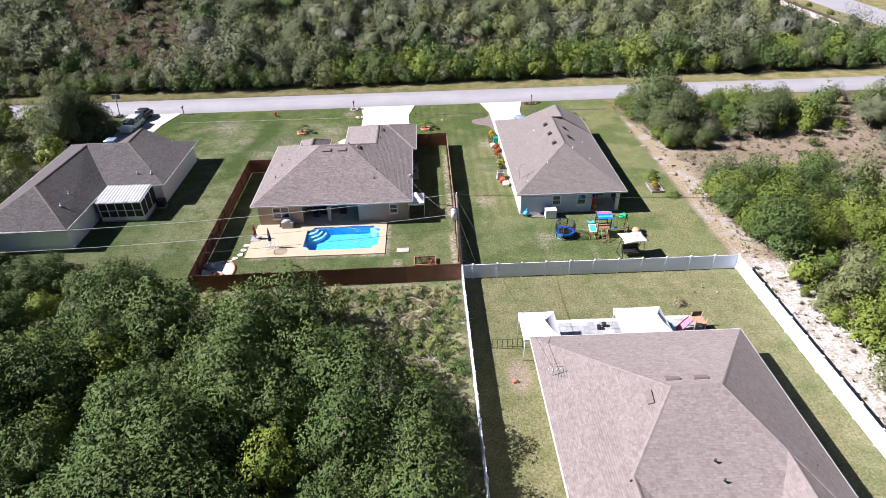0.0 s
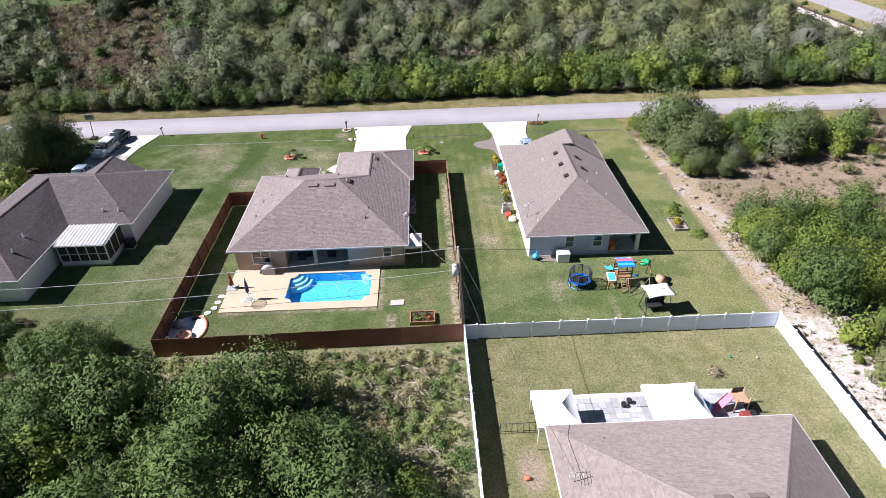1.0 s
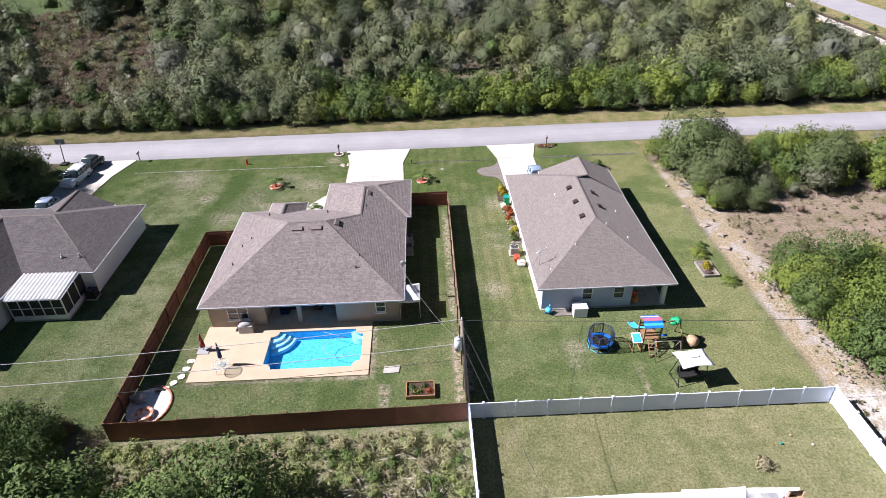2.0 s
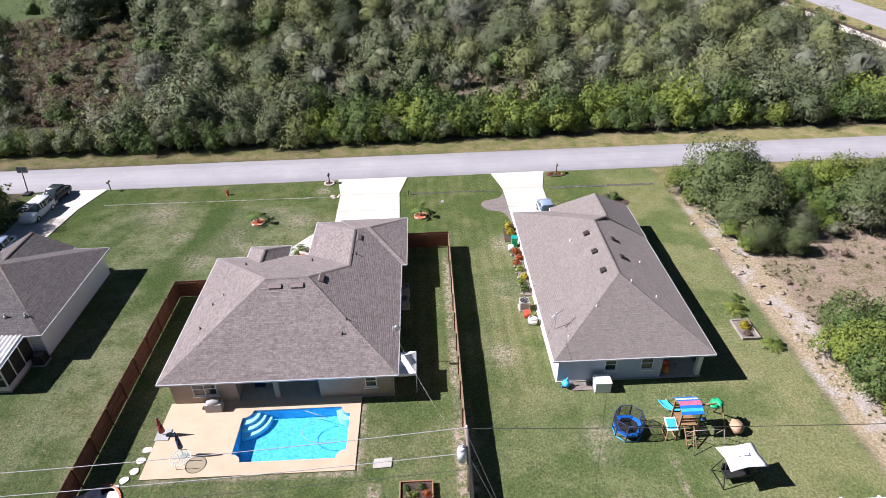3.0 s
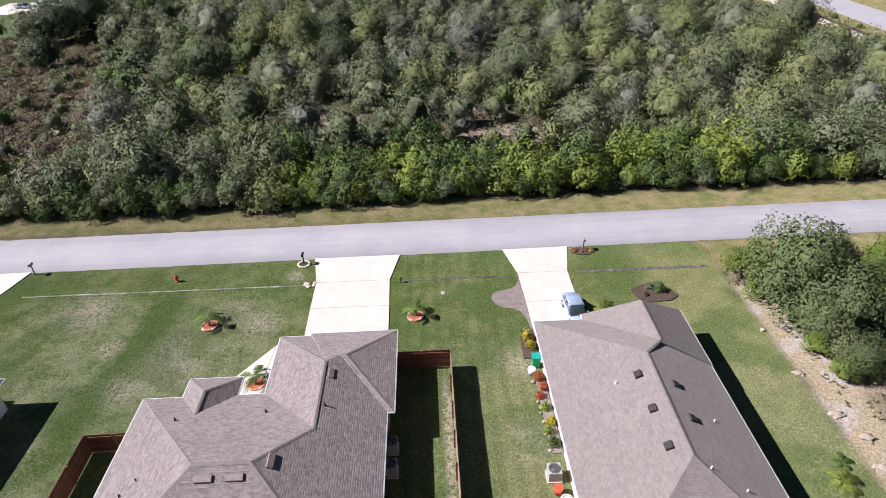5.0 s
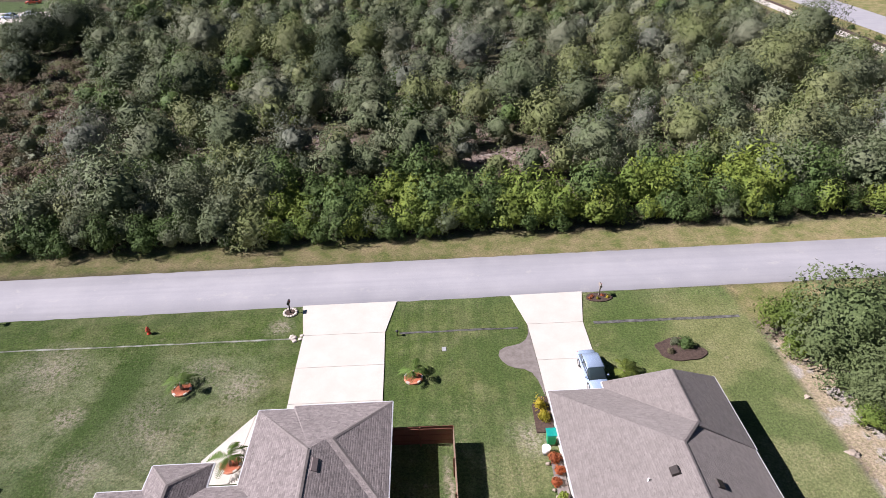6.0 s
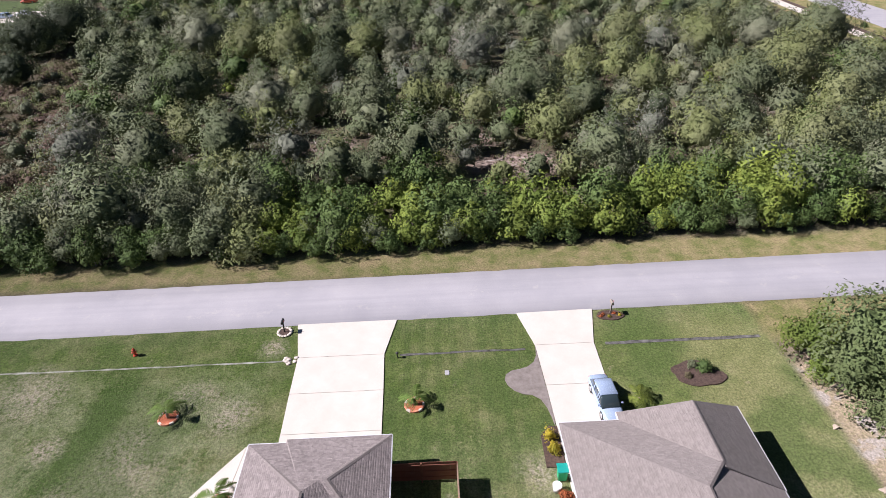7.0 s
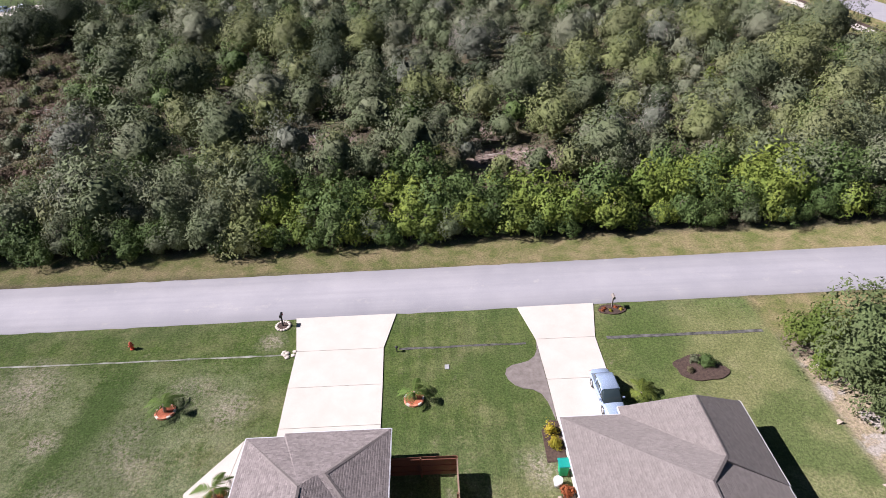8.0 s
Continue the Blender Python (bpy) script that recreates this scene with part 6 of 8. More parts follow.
# sandy scrub lot beside the play-set house
for x, y, k, s in ((29.0, 84.4, "bigoak", 1.4), (31.0, 86.2, "bigoak", 1.0), (30.4, 80.8, "bigoak", 1.1), (28.2, 80.8, "bigoak", 0.8), (27.4, 78.6, "lime", 0.45), (29.6, 87.0, "lime", 0.7), (26.3, 88.2, "lime", 0.95), (26.2, 85.6, "lime", 0.6), (29.2, 76.4, "bigoak", 0.62), (31.8, 75.4, "bigoak", 0.5), (33.5, 78.2, "oak", 0.6), (27.6, 75.8, "lime", 0.45), (32.2, 85.5, "lime", 0.7), (34.8, 83.8, "lime", 0.75),
                   (37.6, 85.5, "pepper", 0.7), (36.4, 80.6, "lime", 0.55), (41.2, 80.5, "bigoak", 0.95), (44.5, 83.2, "bigoak", 0.85), (40.6, 86.4, "lime", 0.85), (42.6, 88.2, "lime", 0.8), (38.6, 88.4, "lime", 0.75), (47.5, 87.0, "lime", 0.8), (50.5, 82.8, "pepper", 0.9), (53.6, 86.0, "grey", 0.9), (56.6, 80.5, "oak", 1.0),
                   (46.0, 90.2, "grey", 0.5), (36.2, 90.6, "oak", 0.42), (60.0, 86.5, "lime", 0.9), (64.0, 82, "oak", 1.1), (69, 86, "pepper", 1.1), (60.5, 75, "pepper", 1.0), (54, 73.5, "grey", 0.7), (66, 76, "oak", 1.0), (72, 79, "oak", 1.1), (73, 88, "grey", 1.0), (77, 84, "lime", 1.1)):
    tree(k, x, y, s)
scatter(["lime", "lime", "pepper"], 27.2, 40, 51.2, 63.8, 2.3, 0.75, 1.02, lambda x, y: y > 50 + (x - 27.5) * 0.25 and (x > 28.6 or y > 55), 300)
scatter(["far_lime", "far_lime", "far_olive", "far_grey"], 36.0, 56, 40, 66, 2.2, 0.55, 0.9, lambda x, y: x > 39.5 or y < 51, 300, mass=True)
scatter(["far_lime", "far_lime", "far_lime", "far_olive"], 28.3, 48, 24, 49.4, 1.6, 0.42, 0.8, lambda x, y: x > 28.3 + 0.5 * math.sin(y * 0.9) + (2.2 if y > 47.6 else 0.0), 700, mass=True)
for x, y, k, s in ((28.0, 54.6, "lime", 0.9), (27.7, 58.2, "pepper", 0.82), (27.6, 61.6, "lime", 0.85), (30.4, 53.6, "pepper", 0.9), (33.2, 54.0, "lime", 0.95), (30.6, 57.4, "lime", 1.05), (30.4, 61.4, "pepper", 0.95), (33.6, 58.6, "lime", 1.05)):
    tree(k, x, y, s)
thicket("yellow_thicket", "yellow-green bushes along the sandy strip")
scatter(["bigoak", "far_lime", "far_lime", "far_pepper"], 34, 76, 80.5, 89.5, 5.0, 0.6, 0.95, None, 40, 1.1, mass=True)
scatter(["far_lime", "far_lime", "far_low", "far_grey"], 33, 78, 78.5, 91.0, 2.0, 0.4, 0.8, None, 300, mass=True)
scatter(["far_low", "far_low", "far_olive", "far_grey"], 28.6, 66, 58, 79, 2.6, 0.25, 0.5, lambda x, y: (y > 65.0 or x > 44) and noise.noise(Vector((x * 0.16, y * 0.16, 5))) > 0.0, 420, mass=True)
thicket("scrub_thicket", "low brown and yellow-green scrub on sandy ground")
scatter(["lime", "lime", "low"], 26.6, 29, 28, 47, 2.8, 0.16, 0.34, None, 40)


def tufts(name, label, mats, count, area, high, wide, keep=None, lie=0.5, seed=1):
    """Loose blades of grass and weeds, in one mesh."""
    rng = np.random.default_rng(seed)
    x0, x1, y0, y1 = area
    n = count // 9
    c = np.stack([rng.uniform(x0, x1, n), rng.uniform(y0, y1, n), np.full(n, -0.02)], 1)
    if keep:
        c = c[[bool(keep(a, b)) for a, b, _ in c]]
    n = len(c)
    k = np.repeat(np.arange(n), 9)
    m = len(k)
    a = rng.uniform(0, 2 * np.pi, m)
    way = np.stack([np.cos(a), np.sin(a), np.zeros(m)], 1)
    sd = np.stack([-np.sin(a), np.cos(a), np.zeros(m)], 1)
    h = (high * rng.uniform(0.5, 1.3, n)[k] * rng.uniform(0.6, 1.2, m))[:, None]
    w = (wide * rng.uniform(0.6, 1.4, m))[:, None]
    b = c[k] + way * rng.uniform(0, high * 0.5, m)[:, None]
    up = np.array([0, 0, 1.0])
    q = np.empty((m, 4, 3))
    q[:, 0] = b - sd * w / 2
    q[:, 1] = b + sd * w / 2
    q[:, 2] = b + sd * w / 4 + up * h + way * h * lie * rng.uniform(0.3, 1.4, m)[:, None]
    q[:, 3] = b - sd * w / 4 + up * h + way * h * lie * rng.uniform(0.3, 1.4, m)[:, None]
    face = unit(np.stack([rng.normal(size=m) * 0.3, rng.normal(size=m) * 0.3, np.ones(m)], 1))
    pick = rng.integers(0, len(mats), n)[k]
    ob = new(name, plant_mesh(name, [loose(q[pick == i], face[pick == i], i) for i in range(len(mats)) if (pick == i).any()], mats))
    tagged(ob, label, "grass", kind="stuff")


KINDS["herb"] = dict(mat="weed", radius=0.75, height=0.5, base=0.0, clumps=9, count=150, size=0.3, length=0.2, width=0.07, r=0.03, stems=1, fill=0.5, grid=(7, 4))
KINDS["herb_green"] = dict(KINDS["herb"], mat="leaf_pepper")
KINDS["herb_dry"] = dict(KINDS["herb"], mat="straw", height=0.4)
KINDS["herb_brown"] = dict(KINDS["herb"], mat="leaf_brown")


def field(x, y):
    return y > (44.2 if x < -19 else 44.2 - (x + 19) * 0.62) - 2.5


tufts("tall_weeds", "green and straw-coloured weeds", ["straw", "weed", "weed"], 36000, (-26, -0.25, 22, 48.6), 0.17, 0.06, field, 0.9, 2)
tufts("fallen_straw", "pale dry grass lying flat in swathes", ["pale_straw"], 2600, (-7.5, -0.4, 37, 48.0), 0.26, 0.014, lambda x, y: noise.noise(Vector((x * 0.5, y * 0.4, 8))) > 0.12, 3.2, 6)
scatter(["herb", "herb", "herb", "herb_green", "herb_dry"], -25, -0.7, 30, 48.4, 0.75, 0.6, 1.25, lambda x, y: field(x, y) and y < 48.2, 1500, mass=True)
thicket("weed_patch", "knee-high green and brown weeds", "weeds")
scatter(["herb_dry", "herb_dry", "herb_dry", "herb"], 28.4, 60, 62, 80, 1.9, 0.4, 0.9, None, 300, mass=True)
for a, b, c, d in CLEARINGS:
    scatter(["herb_brown", "herb_dry", "herb_brown"], a - c, a + c, b - d, b + d, 1.1, 0.5, 1.1, None, 60, mass=True)
scatter(["herb_brown", "herb_dry", "herb_dry"], 28.4, 60, 64, 80, 0.8, 0.18, 0.5, lambda x, y: noise.noise(Vector((x * 0.3, y * 0.3, 2))) > -0.15, 800, mass=True)
thicket("dry_scrub", "dry knee-high grass and weeds on bare ground", "weeds")
tufts("scrub_grass", "dry tufts of grass on sandy ground", ["straw", "weed", "weed"], 26000, (26.0, 62, 30, 88), 0.17, 0.06, lambda x, y: noise.noise(Vector((x * 0.25, y * 0.25, 3))) > -0.05, 0.7, 3)

# ---- pool ----
def pool_outline(inset=0.0, notch=0.62, n=6):
    """Rectangle with a concave quarter circle at each corner, counter-clockwise."""
    x0, x1, y0, y1 = POOL[0] + 0.12 + inset, POOL[1] - 0.12 - inset, POOL[2] + 0.12 + inset, POOL[3] - 0.12 - inset
    pts = []
    for cx, cy, a0 in ((x0, y0, 90), (x1, y0, 180), (x1, y1, 270), (x0, y1, 0)):
        for i in range(n + 1):
            a = radians(a0 - 90 * i / n)
            pts.append((cx + notch * math.cos(a), cy + notch * math.sin(a)))
    return pts


def build_pool():
    p = thing("swimming_pool", (-11.1, 57, 0), "in-ground swimming pool with clear blue water and notched corners", "pool")
    inner = pool_outline()
    bm = bmesh.new()
    outer = [(-20.1, 53.95), (-6.97, 53.95), (-6.97, 60.0), (-20.1, 60.0)]
    for ring in (outer, inner):
        v = [bm.verts.new((x, y, 0.06)) for x, y in ring]
        for i in range(len(v)):
            bm.edges.new((v[i], v[(i + 1) % len(v)]))
    bmesh.ops.triangle_fill(bm, use_beauty=True, edges=bm.edges[:])
    ext = bmesh.ops.extrude_face_region(bm, geom=bm.faces[:])
    bmesh.ops.translate(bm, verts=[g for g in ext["geom"] if isinstance(g, bmesh.types.BMVert)], vec=(0, 0, -0.14))
    single("pool_deck", bm, "deck", "sand-coloured coated concrete pool deck", "deck", kind="structure")
    bm = bmesh.new()
    low = [bm.verts.new((x, y, -0.85)) for x, y in inner]
    top = [bm.verts.new((x, y, 0.03)) for x, y in inner]
    bm.faces.new(low)
    for i in range(len(inner)):
        j = (i + 1) % len(inner)
        bm.faces.new((low[i], top[i], top[j], low[j]))
    part("basin", bm, "plaster", p, "bright blue plaster basin with light ripples in its colour")
    bm = bmesh.new()
    ring = pool_outline(0.005)
    band = [(bm.verts.new((x, y, -0.1)), bm.verts.new((x, y, 0.035))) for x, y in ring]
    for a, b in zip(band, band[1:] + band[:1]):
        bm.faces.new((a[0], a[1], b[1], b[0]))
    part("waterline_tile", bm, "tile", p, "mid-blue waterline tiles")
    for k in range(3):
        bm = bmesh.new()
        cx, cy = POOL[0] + 0.12, POOL[3] - 0.12
        r = 1.05 + 0.38 * k
        pts = [(cx + 0.62 * math.cos(radians(a)), cy + 0.62 * math.sin(radians(a))) for a in range(-1, -90, -11)][::-1] + [(cx + r * math.cos(radians(a)), cy + r * math.sin(radians(a))) for a in range(-3, -88, -7)]
        slab(bm, pts[::-1], -0.83, -0.14 - 0.19 * k)
        part("step", bm, "step", p, "pale curved entry step")
    bm = bmesh.new()
    cx, cy = POOL[1] - 0.12, POOL[3] - 0.12
    pts = [(cx + 0.63 * math.cos(radians(a)), cy + 0.63 * math.sin(radians(a))) for a in range(181, 270, 11)] + [(cx + 1.0 * math.cos(radians(a)), cy + 1.0 * math.sin(radians(a))) for a in range(267, 182, -7)]
    slab(bm, pts, -0.83, -0.2)
    part("bench", bm, "step", p, "pale corner bench")
    bm = bmesh.new()
    ring = pool_outline(0.008)
    vs = [bm.verts.new((x, y, -0.03)) for x, y in ring]
    bm.faces.new(vs)
    w = part("water", bm, "water", p, "clear blue water")
    if w.data.polygons[0].normal.z < 0:
        w.data.flip_normals()
    w.visible_shadow = False
    bm = bmesh.new()
    hose = [(-9.3 + 1.4 * math.cos(radians(a)), 57.2 + 1.0 * math.sin(radians(a)), -0.02) for a in range(80, 330, 12)]
    pipe(bm, [(-10.8, 58.9, 0.02)] + hose, 0.018)
    single("pool_hose", bm, "grey", "pale suction hose curled in the pool", "hose")


build_pool()

# ---- power line ----
def power_line():
    p = thing("power_pole", (0.0, 49.98, 0), "weathered wooden power pole with a grey transformer", "power pole")
    foot, head = Vector((0.02, 49.98, -0.2)), Vector((-0.42, 49.95, 8.1))
    bm = bmesh.new()
    rod(bm, foot, head, 0.15, 0.1, 12)
    part("pole", bm, "pole", p, smooth=False)
    bm = bmesh.new()
    c = foot.lerp(head, 0.79) + Vector((-0.32, -0.1, 0))
    rod(bm, c + Vector((0, 0, -0.45)), c + Vector((0, 0, 0.4)), 0.24, 0.24, 14)
    rod(bm, c + Vector((0, 0, 0.4)), c + Vector((0, 0, 0.5)), 0.24, 0.1, 14)
    tr = part("transformer", bm, "can", p, "light grey transformer can")
    bm = bmesh.new()
    rod(bm, c + Vector((0.05, 0, 0.5)), c + Vector((0.05, 0, 0.72)), 0.05, 0.035, 8)
    part("bushing", bm, "grey", tr)
    bm = bmesh.new()
    rod(bm, head, head + Vector((0, 0, 0.22)), 0.05, 0.04, 8)
    part("insulator", bm, "white", p)

    def cable(name, label, pts, r, mat="wire"):
        bm = bmesh.new()
        (xa, ya, za), (xm, ym, zm), (xb, yb, zb) = pts
        path = []
        for i in range(25):
            t = i / 24
            path.append(tuple((1 - t) * (1 - 2 * t) * a + 4 * t * (1 - t) * m + t * (2 * t - 1) * b for a, m, b in zip((xa, ya, za), (xm, ym, zm), (xb, yb, zb))))
        tube(bm, path, r)
        single(name, bm, mat, label, "cable")

    cable("power_cable", "pale aluminium power cable between poles", ((-0.42, 49.95, 8.2), (-34, 50, 6.0), (-70, 50, 6.6)), 0.019)
    cable("power_cable", "thick pale power cable between poles", ((-0.3, 49.95, 6.3), (-34, 50, 4.2), (-70, 50, 4.6)), 0.02)
    cable("phone_cable", "thin dark cable between poles", ((-0.2, 49.95, 5.0), (-34, 50, 2.9), (-70, 50, 3.2)), 0.014, "wire_dark")
    cable("power_cable", "thin dark power cable over the yards", ((-0.4, 49.95, 8.1), (36, 50, 6.6), (72, 50, 7.2)), 0.018, "wire_dark")
    cable("service_cable", "thin pale service cable to the house", ((-0.3, 49.95, 6.2), (-2.4, 56.0, 4.3), (-4.75, 63.2, 3.4)), 0.007)
    cable("service_cable", "thin pale service cable to the house", ((-0.3, 49.95, 6.2), (3.4, 56.0, 4.8), (6.9, 63.0, 4.0)), 0.009, "wire_dark")
    cable("service_cable", "pale twisted service cable to the near house", ((-0.4, 49.9, 7.8), (2.6, 42.0, 5.0), (4.9, 34.6, 3.4)), 0.013, "wire_dark")
    cable("guy_wire", "steel guy wire that braces the power pole", ((-0.3, 50.0, 6.0), (0.62, 50.35, 3.0), (1.55, 50.7, 0.0)), 0.014)
    t = thing("power_pole", (-70.0, 50.0, 0), "weathered wooden power pole", "power pole")
    bm = bmesh.new()
    rod(bm, (-70, 50, -0.2), (-70, 50, 7.2), 0.15, 0.1, 10)
    part("pole", bm, "pole", t)
    t = thing("power_pole", (72.0, 50.0, 0), "weathered wooden power pole", "power pole")
    bm = bmesh.new()
    rod(bm, (72, 50, -0.2), (72, 50, 7.6), 0.15, 0.1, 10)
    part("pole", bm, "pole", t)


power_line()

# ---- planting in the yards ----
def palm(x, y, trunk, frond, label, mat="leaf_palm", seed=0, n=10, ring=None, r=0.09):
    rng = np.random.default_rng(seed)
    t = thing("palm", (x, y, 0), label, "palm")
    bm = bmesh.new()
    rod(bm, (0, 0, -0.1), (0.04, 0, trunk), r * 1.25, r, 9)
    part("trunk", bm, "palm_bark", t, local=True)
    q = []
    for i in range(n):
        a = 2 * np.pi * i / n * 2.4 + rng.uniform(-0.2, 0.2)
        lift = rng.uniform(0.25, 1.25)
        d = np.array([np.cos(a), np.sin(a), 0])
        s = np.array([-np.sin(a), np.cos(a), 0])
        ln = frond * rng.uniform(1.0, 1.35)
        for k in range(13):
            u = (k + 1) / 13
            p = np.array([0.04, 0, trunk]) + d * ln * u * np.cos(lift * 0.6) + np.array([0, 0, 1]) * ln * (u * np.sin(lift) - 0.75 * u * u)
            l2 = frond * 0.3 * np.sin(np.pi * (0.12 + 0.82 * u))
            for side in (-1, 1):
                tip = p + s * side * l2 + d * l2 * 0.6 - np.array([0, 0, 1]) * l2 * 0.3
                w = d * frond * 0.027
                q.append([p - w, p + w, (p + tip) / 2 + w * 1.2, tip])
    o = new("crown", plant_mesh("crown", [loose(np.array(q), unit(np.array([[w[3][0] - 0.04, w[3][1], 1.2] for w in q])))], [mat]))
    o.parent = t
    if ring:
        bed = single("planting_ring", (lambda b: (slab(b, blob_outline(0, 0, ring, ring, seed, 20, 0.08), -0.05, 0.07), b)[1])(bmesh.new()), "redmulch", "round bed of red mulch under a palm", "planting bed", at=(x, y, 0))
        for i in range(14):
            bm = bmesh.new()
            a = 2 * math.pi * i / 14
            soft_box(bm, -0.17, 0.17, -0.07, 0.07, -0.05, 0.12, 0.02)
            bm.transform(pose(ring * math.cos(a), ring * math.sin(a), 0, 0, 0, math.degrees(a) + 90))
            b = part("edging_stone", bm, "brick" if i % 3 else "stone", bed, local=True)
    return t


def shrub(x, y, radius, height, mat, label, seed=0, leafsize=0.13, clumps=26, category="shrub"):
    rng = np.random.default_rng(seed + 100)
    pieces, c = crown(rng, radius, height, 0.02, clumps, clumps * 16, max(0.1, radius * 0.35), leafsize, leafsize * 0.5, grid=(12, 7), fill=0.8)
    t = thing("shrub", (x, y, 0), label, category)
    bm = bmesh.new()
    for e in c[:5]:
        rod(bm, (0, 0, -0.05), tuple(e), 0.02, 0.008, 5, False)
    part("stem", bm, "bark", t, local=True)
    o = new("foliage", plant_mesh("foliage", pieces, [mat]))
    o.parent = t


def bed(name, pts, mat, label, z=0.05, edge=None):
    bm = bmesh.new()
    slab(bm, pts, -0.05, z)
    return single(name, bm, mat, label, "planting bed", kind="structure")


palm(-19.5, 84.65, 0.75, 1.2, "young feather palm in a round bed of red mulch", seed=1, ring=0.62)
palm(-2.65, 84.75, 0.7, 1.15, "young feather palm in a brick-edged bed", seed=2, ring=0.62)
palm(-14.2, 77.8, 0.85, 1.25, "young feather palm beside the front walk", seed=3, ring=0.6)
palm(12.65, 84.1, 0.35, 1.15, "bushy yellow-green cycad-like palm beside the garage", "leaf_lime", seed=4, n=11)
bed("soil_bed", [(6.6, 90.1), (6.5, 89.1), (6.2, 88.4), (5.7, 87.95), (5.1, 87.75), (4.45, 87.6), (4.0, 87.25), (3.85, 86.75), (4.0, 86.2), (4.4, 85.65), (4.95, 85.3), (5.6, 85.15), (6.1, 84.75), (6.4, 84.0), (6.55, 83.2), (6.66, 82.3), (6.72, 83.2), (6.66, 86.5), (6.62, 88.6)], "dirt", "curved bed of bare grey soil beside the driveway", 0.03)
bed("mulch_bed", blob_outline(17.75, 86.45, 1.75, 1.25, 7, 28, 0.4), "mulch", "dark mulch bed with low shrubs in the lawn", 0.06)
shrub(18.3, 86.8, 0.75, 0.8, "leaf_pepper", "dark green rounded shrub in a mulch bed", 1)
shrub(17.6, 87.2, 0.4, 0.55, "leaf_oak", "small green shrub in a mulch bed", 2)
shrub(16.9, 86.2, 0.25, 0.3, "leaf_brown", "small dry shrub in a mulch bed", 3)
bed("mulch_bed", blob_outline(13.3, 93.35, 1.15, 0.6, 9), "mulch", "dark mulch bed under the mailbox", 0.06)
for i, (dx, dy) in enumerate(((-0.6, 0.1), (-0.2, -0.25), (0.3, 0.15), (0.7, -0.1), (-0.85, -0.15))):
    shrub(13.3 + dx, 93.35 + dy, 0.16, 0.22, "leaf_yellow" if i % 2 else "leaf_red", "small flowering plant in a mulch bed", 10 + i, 0.07, 8, "plant")
bed("mulch_bed", [(5.5, 79.2), (6.75, 79.2), (6.75, 82.3), (6.2, 82.4), (5.55, 81.6)], "mulch", "dark mulch bed at the corner of the house", 0.05)
shrub(6.1, 81.4, 0.5, 0.95, "leaf_yellow", "yellow croton shrub at the house corner", 21)
shrub(6.15, 80.4, 0.45, 0.8, "leaf_yellow", "yellow-green croton shrub at the house corner", 22)
bed("mulch_bed", [(5.95, 70.6), (6.75, 70.6), (6.75, 77.4), (6.0, 77.4)], "dirt", "narrow planting bed along the house wall", 0.05)
for i, (y, m, s, l) in enumerate(((77.0, "leaf_red", 0.45, "red copperleaf shrub against the wall"), (76.3, "leaf_red", 0.4, "orange-red copperleaf shrub against the wall"), (75.2, "leaf_red", 0.3, "small reddish shrub against the wall"),
                                  (74.2, "leaf_lime", 0.35, "light green shrub against the wall"), (73.2, "leaf_yellow", 0.3, "yellow-green shrub against the wall"), (72.2, "leaf_lime", 0.4, "light green shrub against the wall"), (71.2, "leaf_pepper", 0.35, "green shrub against the wall"))):
    shrub(6.2 + 0.2 * math.sin(i * 2.1), y + 0.2 * math.sin(i * 4.3), s * (0.8 + 0.3 * math.sin(i * 3.3)), s * 1.5, m, l, 30 + i, 0.17)
for i in range(9):
    bm = bmesh.new()
    q = 0.55 + 0.45 * math.sin(i * 2.7)
    lump(bm, (0, 0, 0.05), 0.09 + 0.09 * q, 0.08 + 0.07 * q, 0.06 + 0.06 * q, i, 0.6)
    single("edging_stone", bm, "sandy", "rough stone edging a planting bed", "stone", "stones along the bed", at=(5.9 + 0.12 * math.sin(i * 3), 70.8 + i * 0.72 + 0.25 * math.sin(i * 5), 0))

# raised bed on the pool side
t = thing("raised_bed", (-3.2, 52.1, 0), "wooden raised garden bed with a few plants", "planter")
for x0, x1, y0, y1 in ((-4.2, -2.2, 51.4, 51.47), (-4.2, -2.2, 52.75, 52.82), (-4.2, -4.13, 51.47, 52.75), (-2.27, -2.2, 51.47, 52.75)):
    bm = bmesh.new()
    soft_box(bm, x0, x1, y0, y1, -0.05, 0.32, 0.01)
    part("board", bm, "wood", t)
bm = bmesh.new()
box(bm, -4.13, -2.27, 51.47, 52.75, -0.03, 0.2)
part("soil", bm, "mulch", t)
for i, (x, y, m) in enumerate(((-3.8, 52.3, "leaf_pepper"), (-3.3, 51.9, "leaf_lime"), (-2.9, 52.4, "leaf_pepper"), (-2.6, 51.9, "leaf_red"), (-3.6, 51.8, "weed"))):
    shrub(x, y, 0.28, 0.6, m, "leafy plant in the raised bed", 50 + i, 0.1, 14, "plant")
# planter by the sandy edge
t = thing("raised_bed", (22.45, 64.9, 0), "low square timber planter at the lawn's edge", "planter")
for x0, x1, y0, y1 in ((21.75, 23.15, 63.95, 64.05), (21.75, 23.15, 66.1, 66.2), (21.75, 21.85, 64.05, 66.1), (23.05, 23.15, 64.05, 66.1)):
    bm = bmesh.new()
    soft_box(bm, x0, x1, y0, y1, -0.05, 0.22, 0.01)
    part("board", bm, "pole", t)
bm = bmesh.new()
box(bm, 21.85, 23.05, 64.05, 66.1, -0.03, 0.12)
part("soil", bm, "dirt", t)
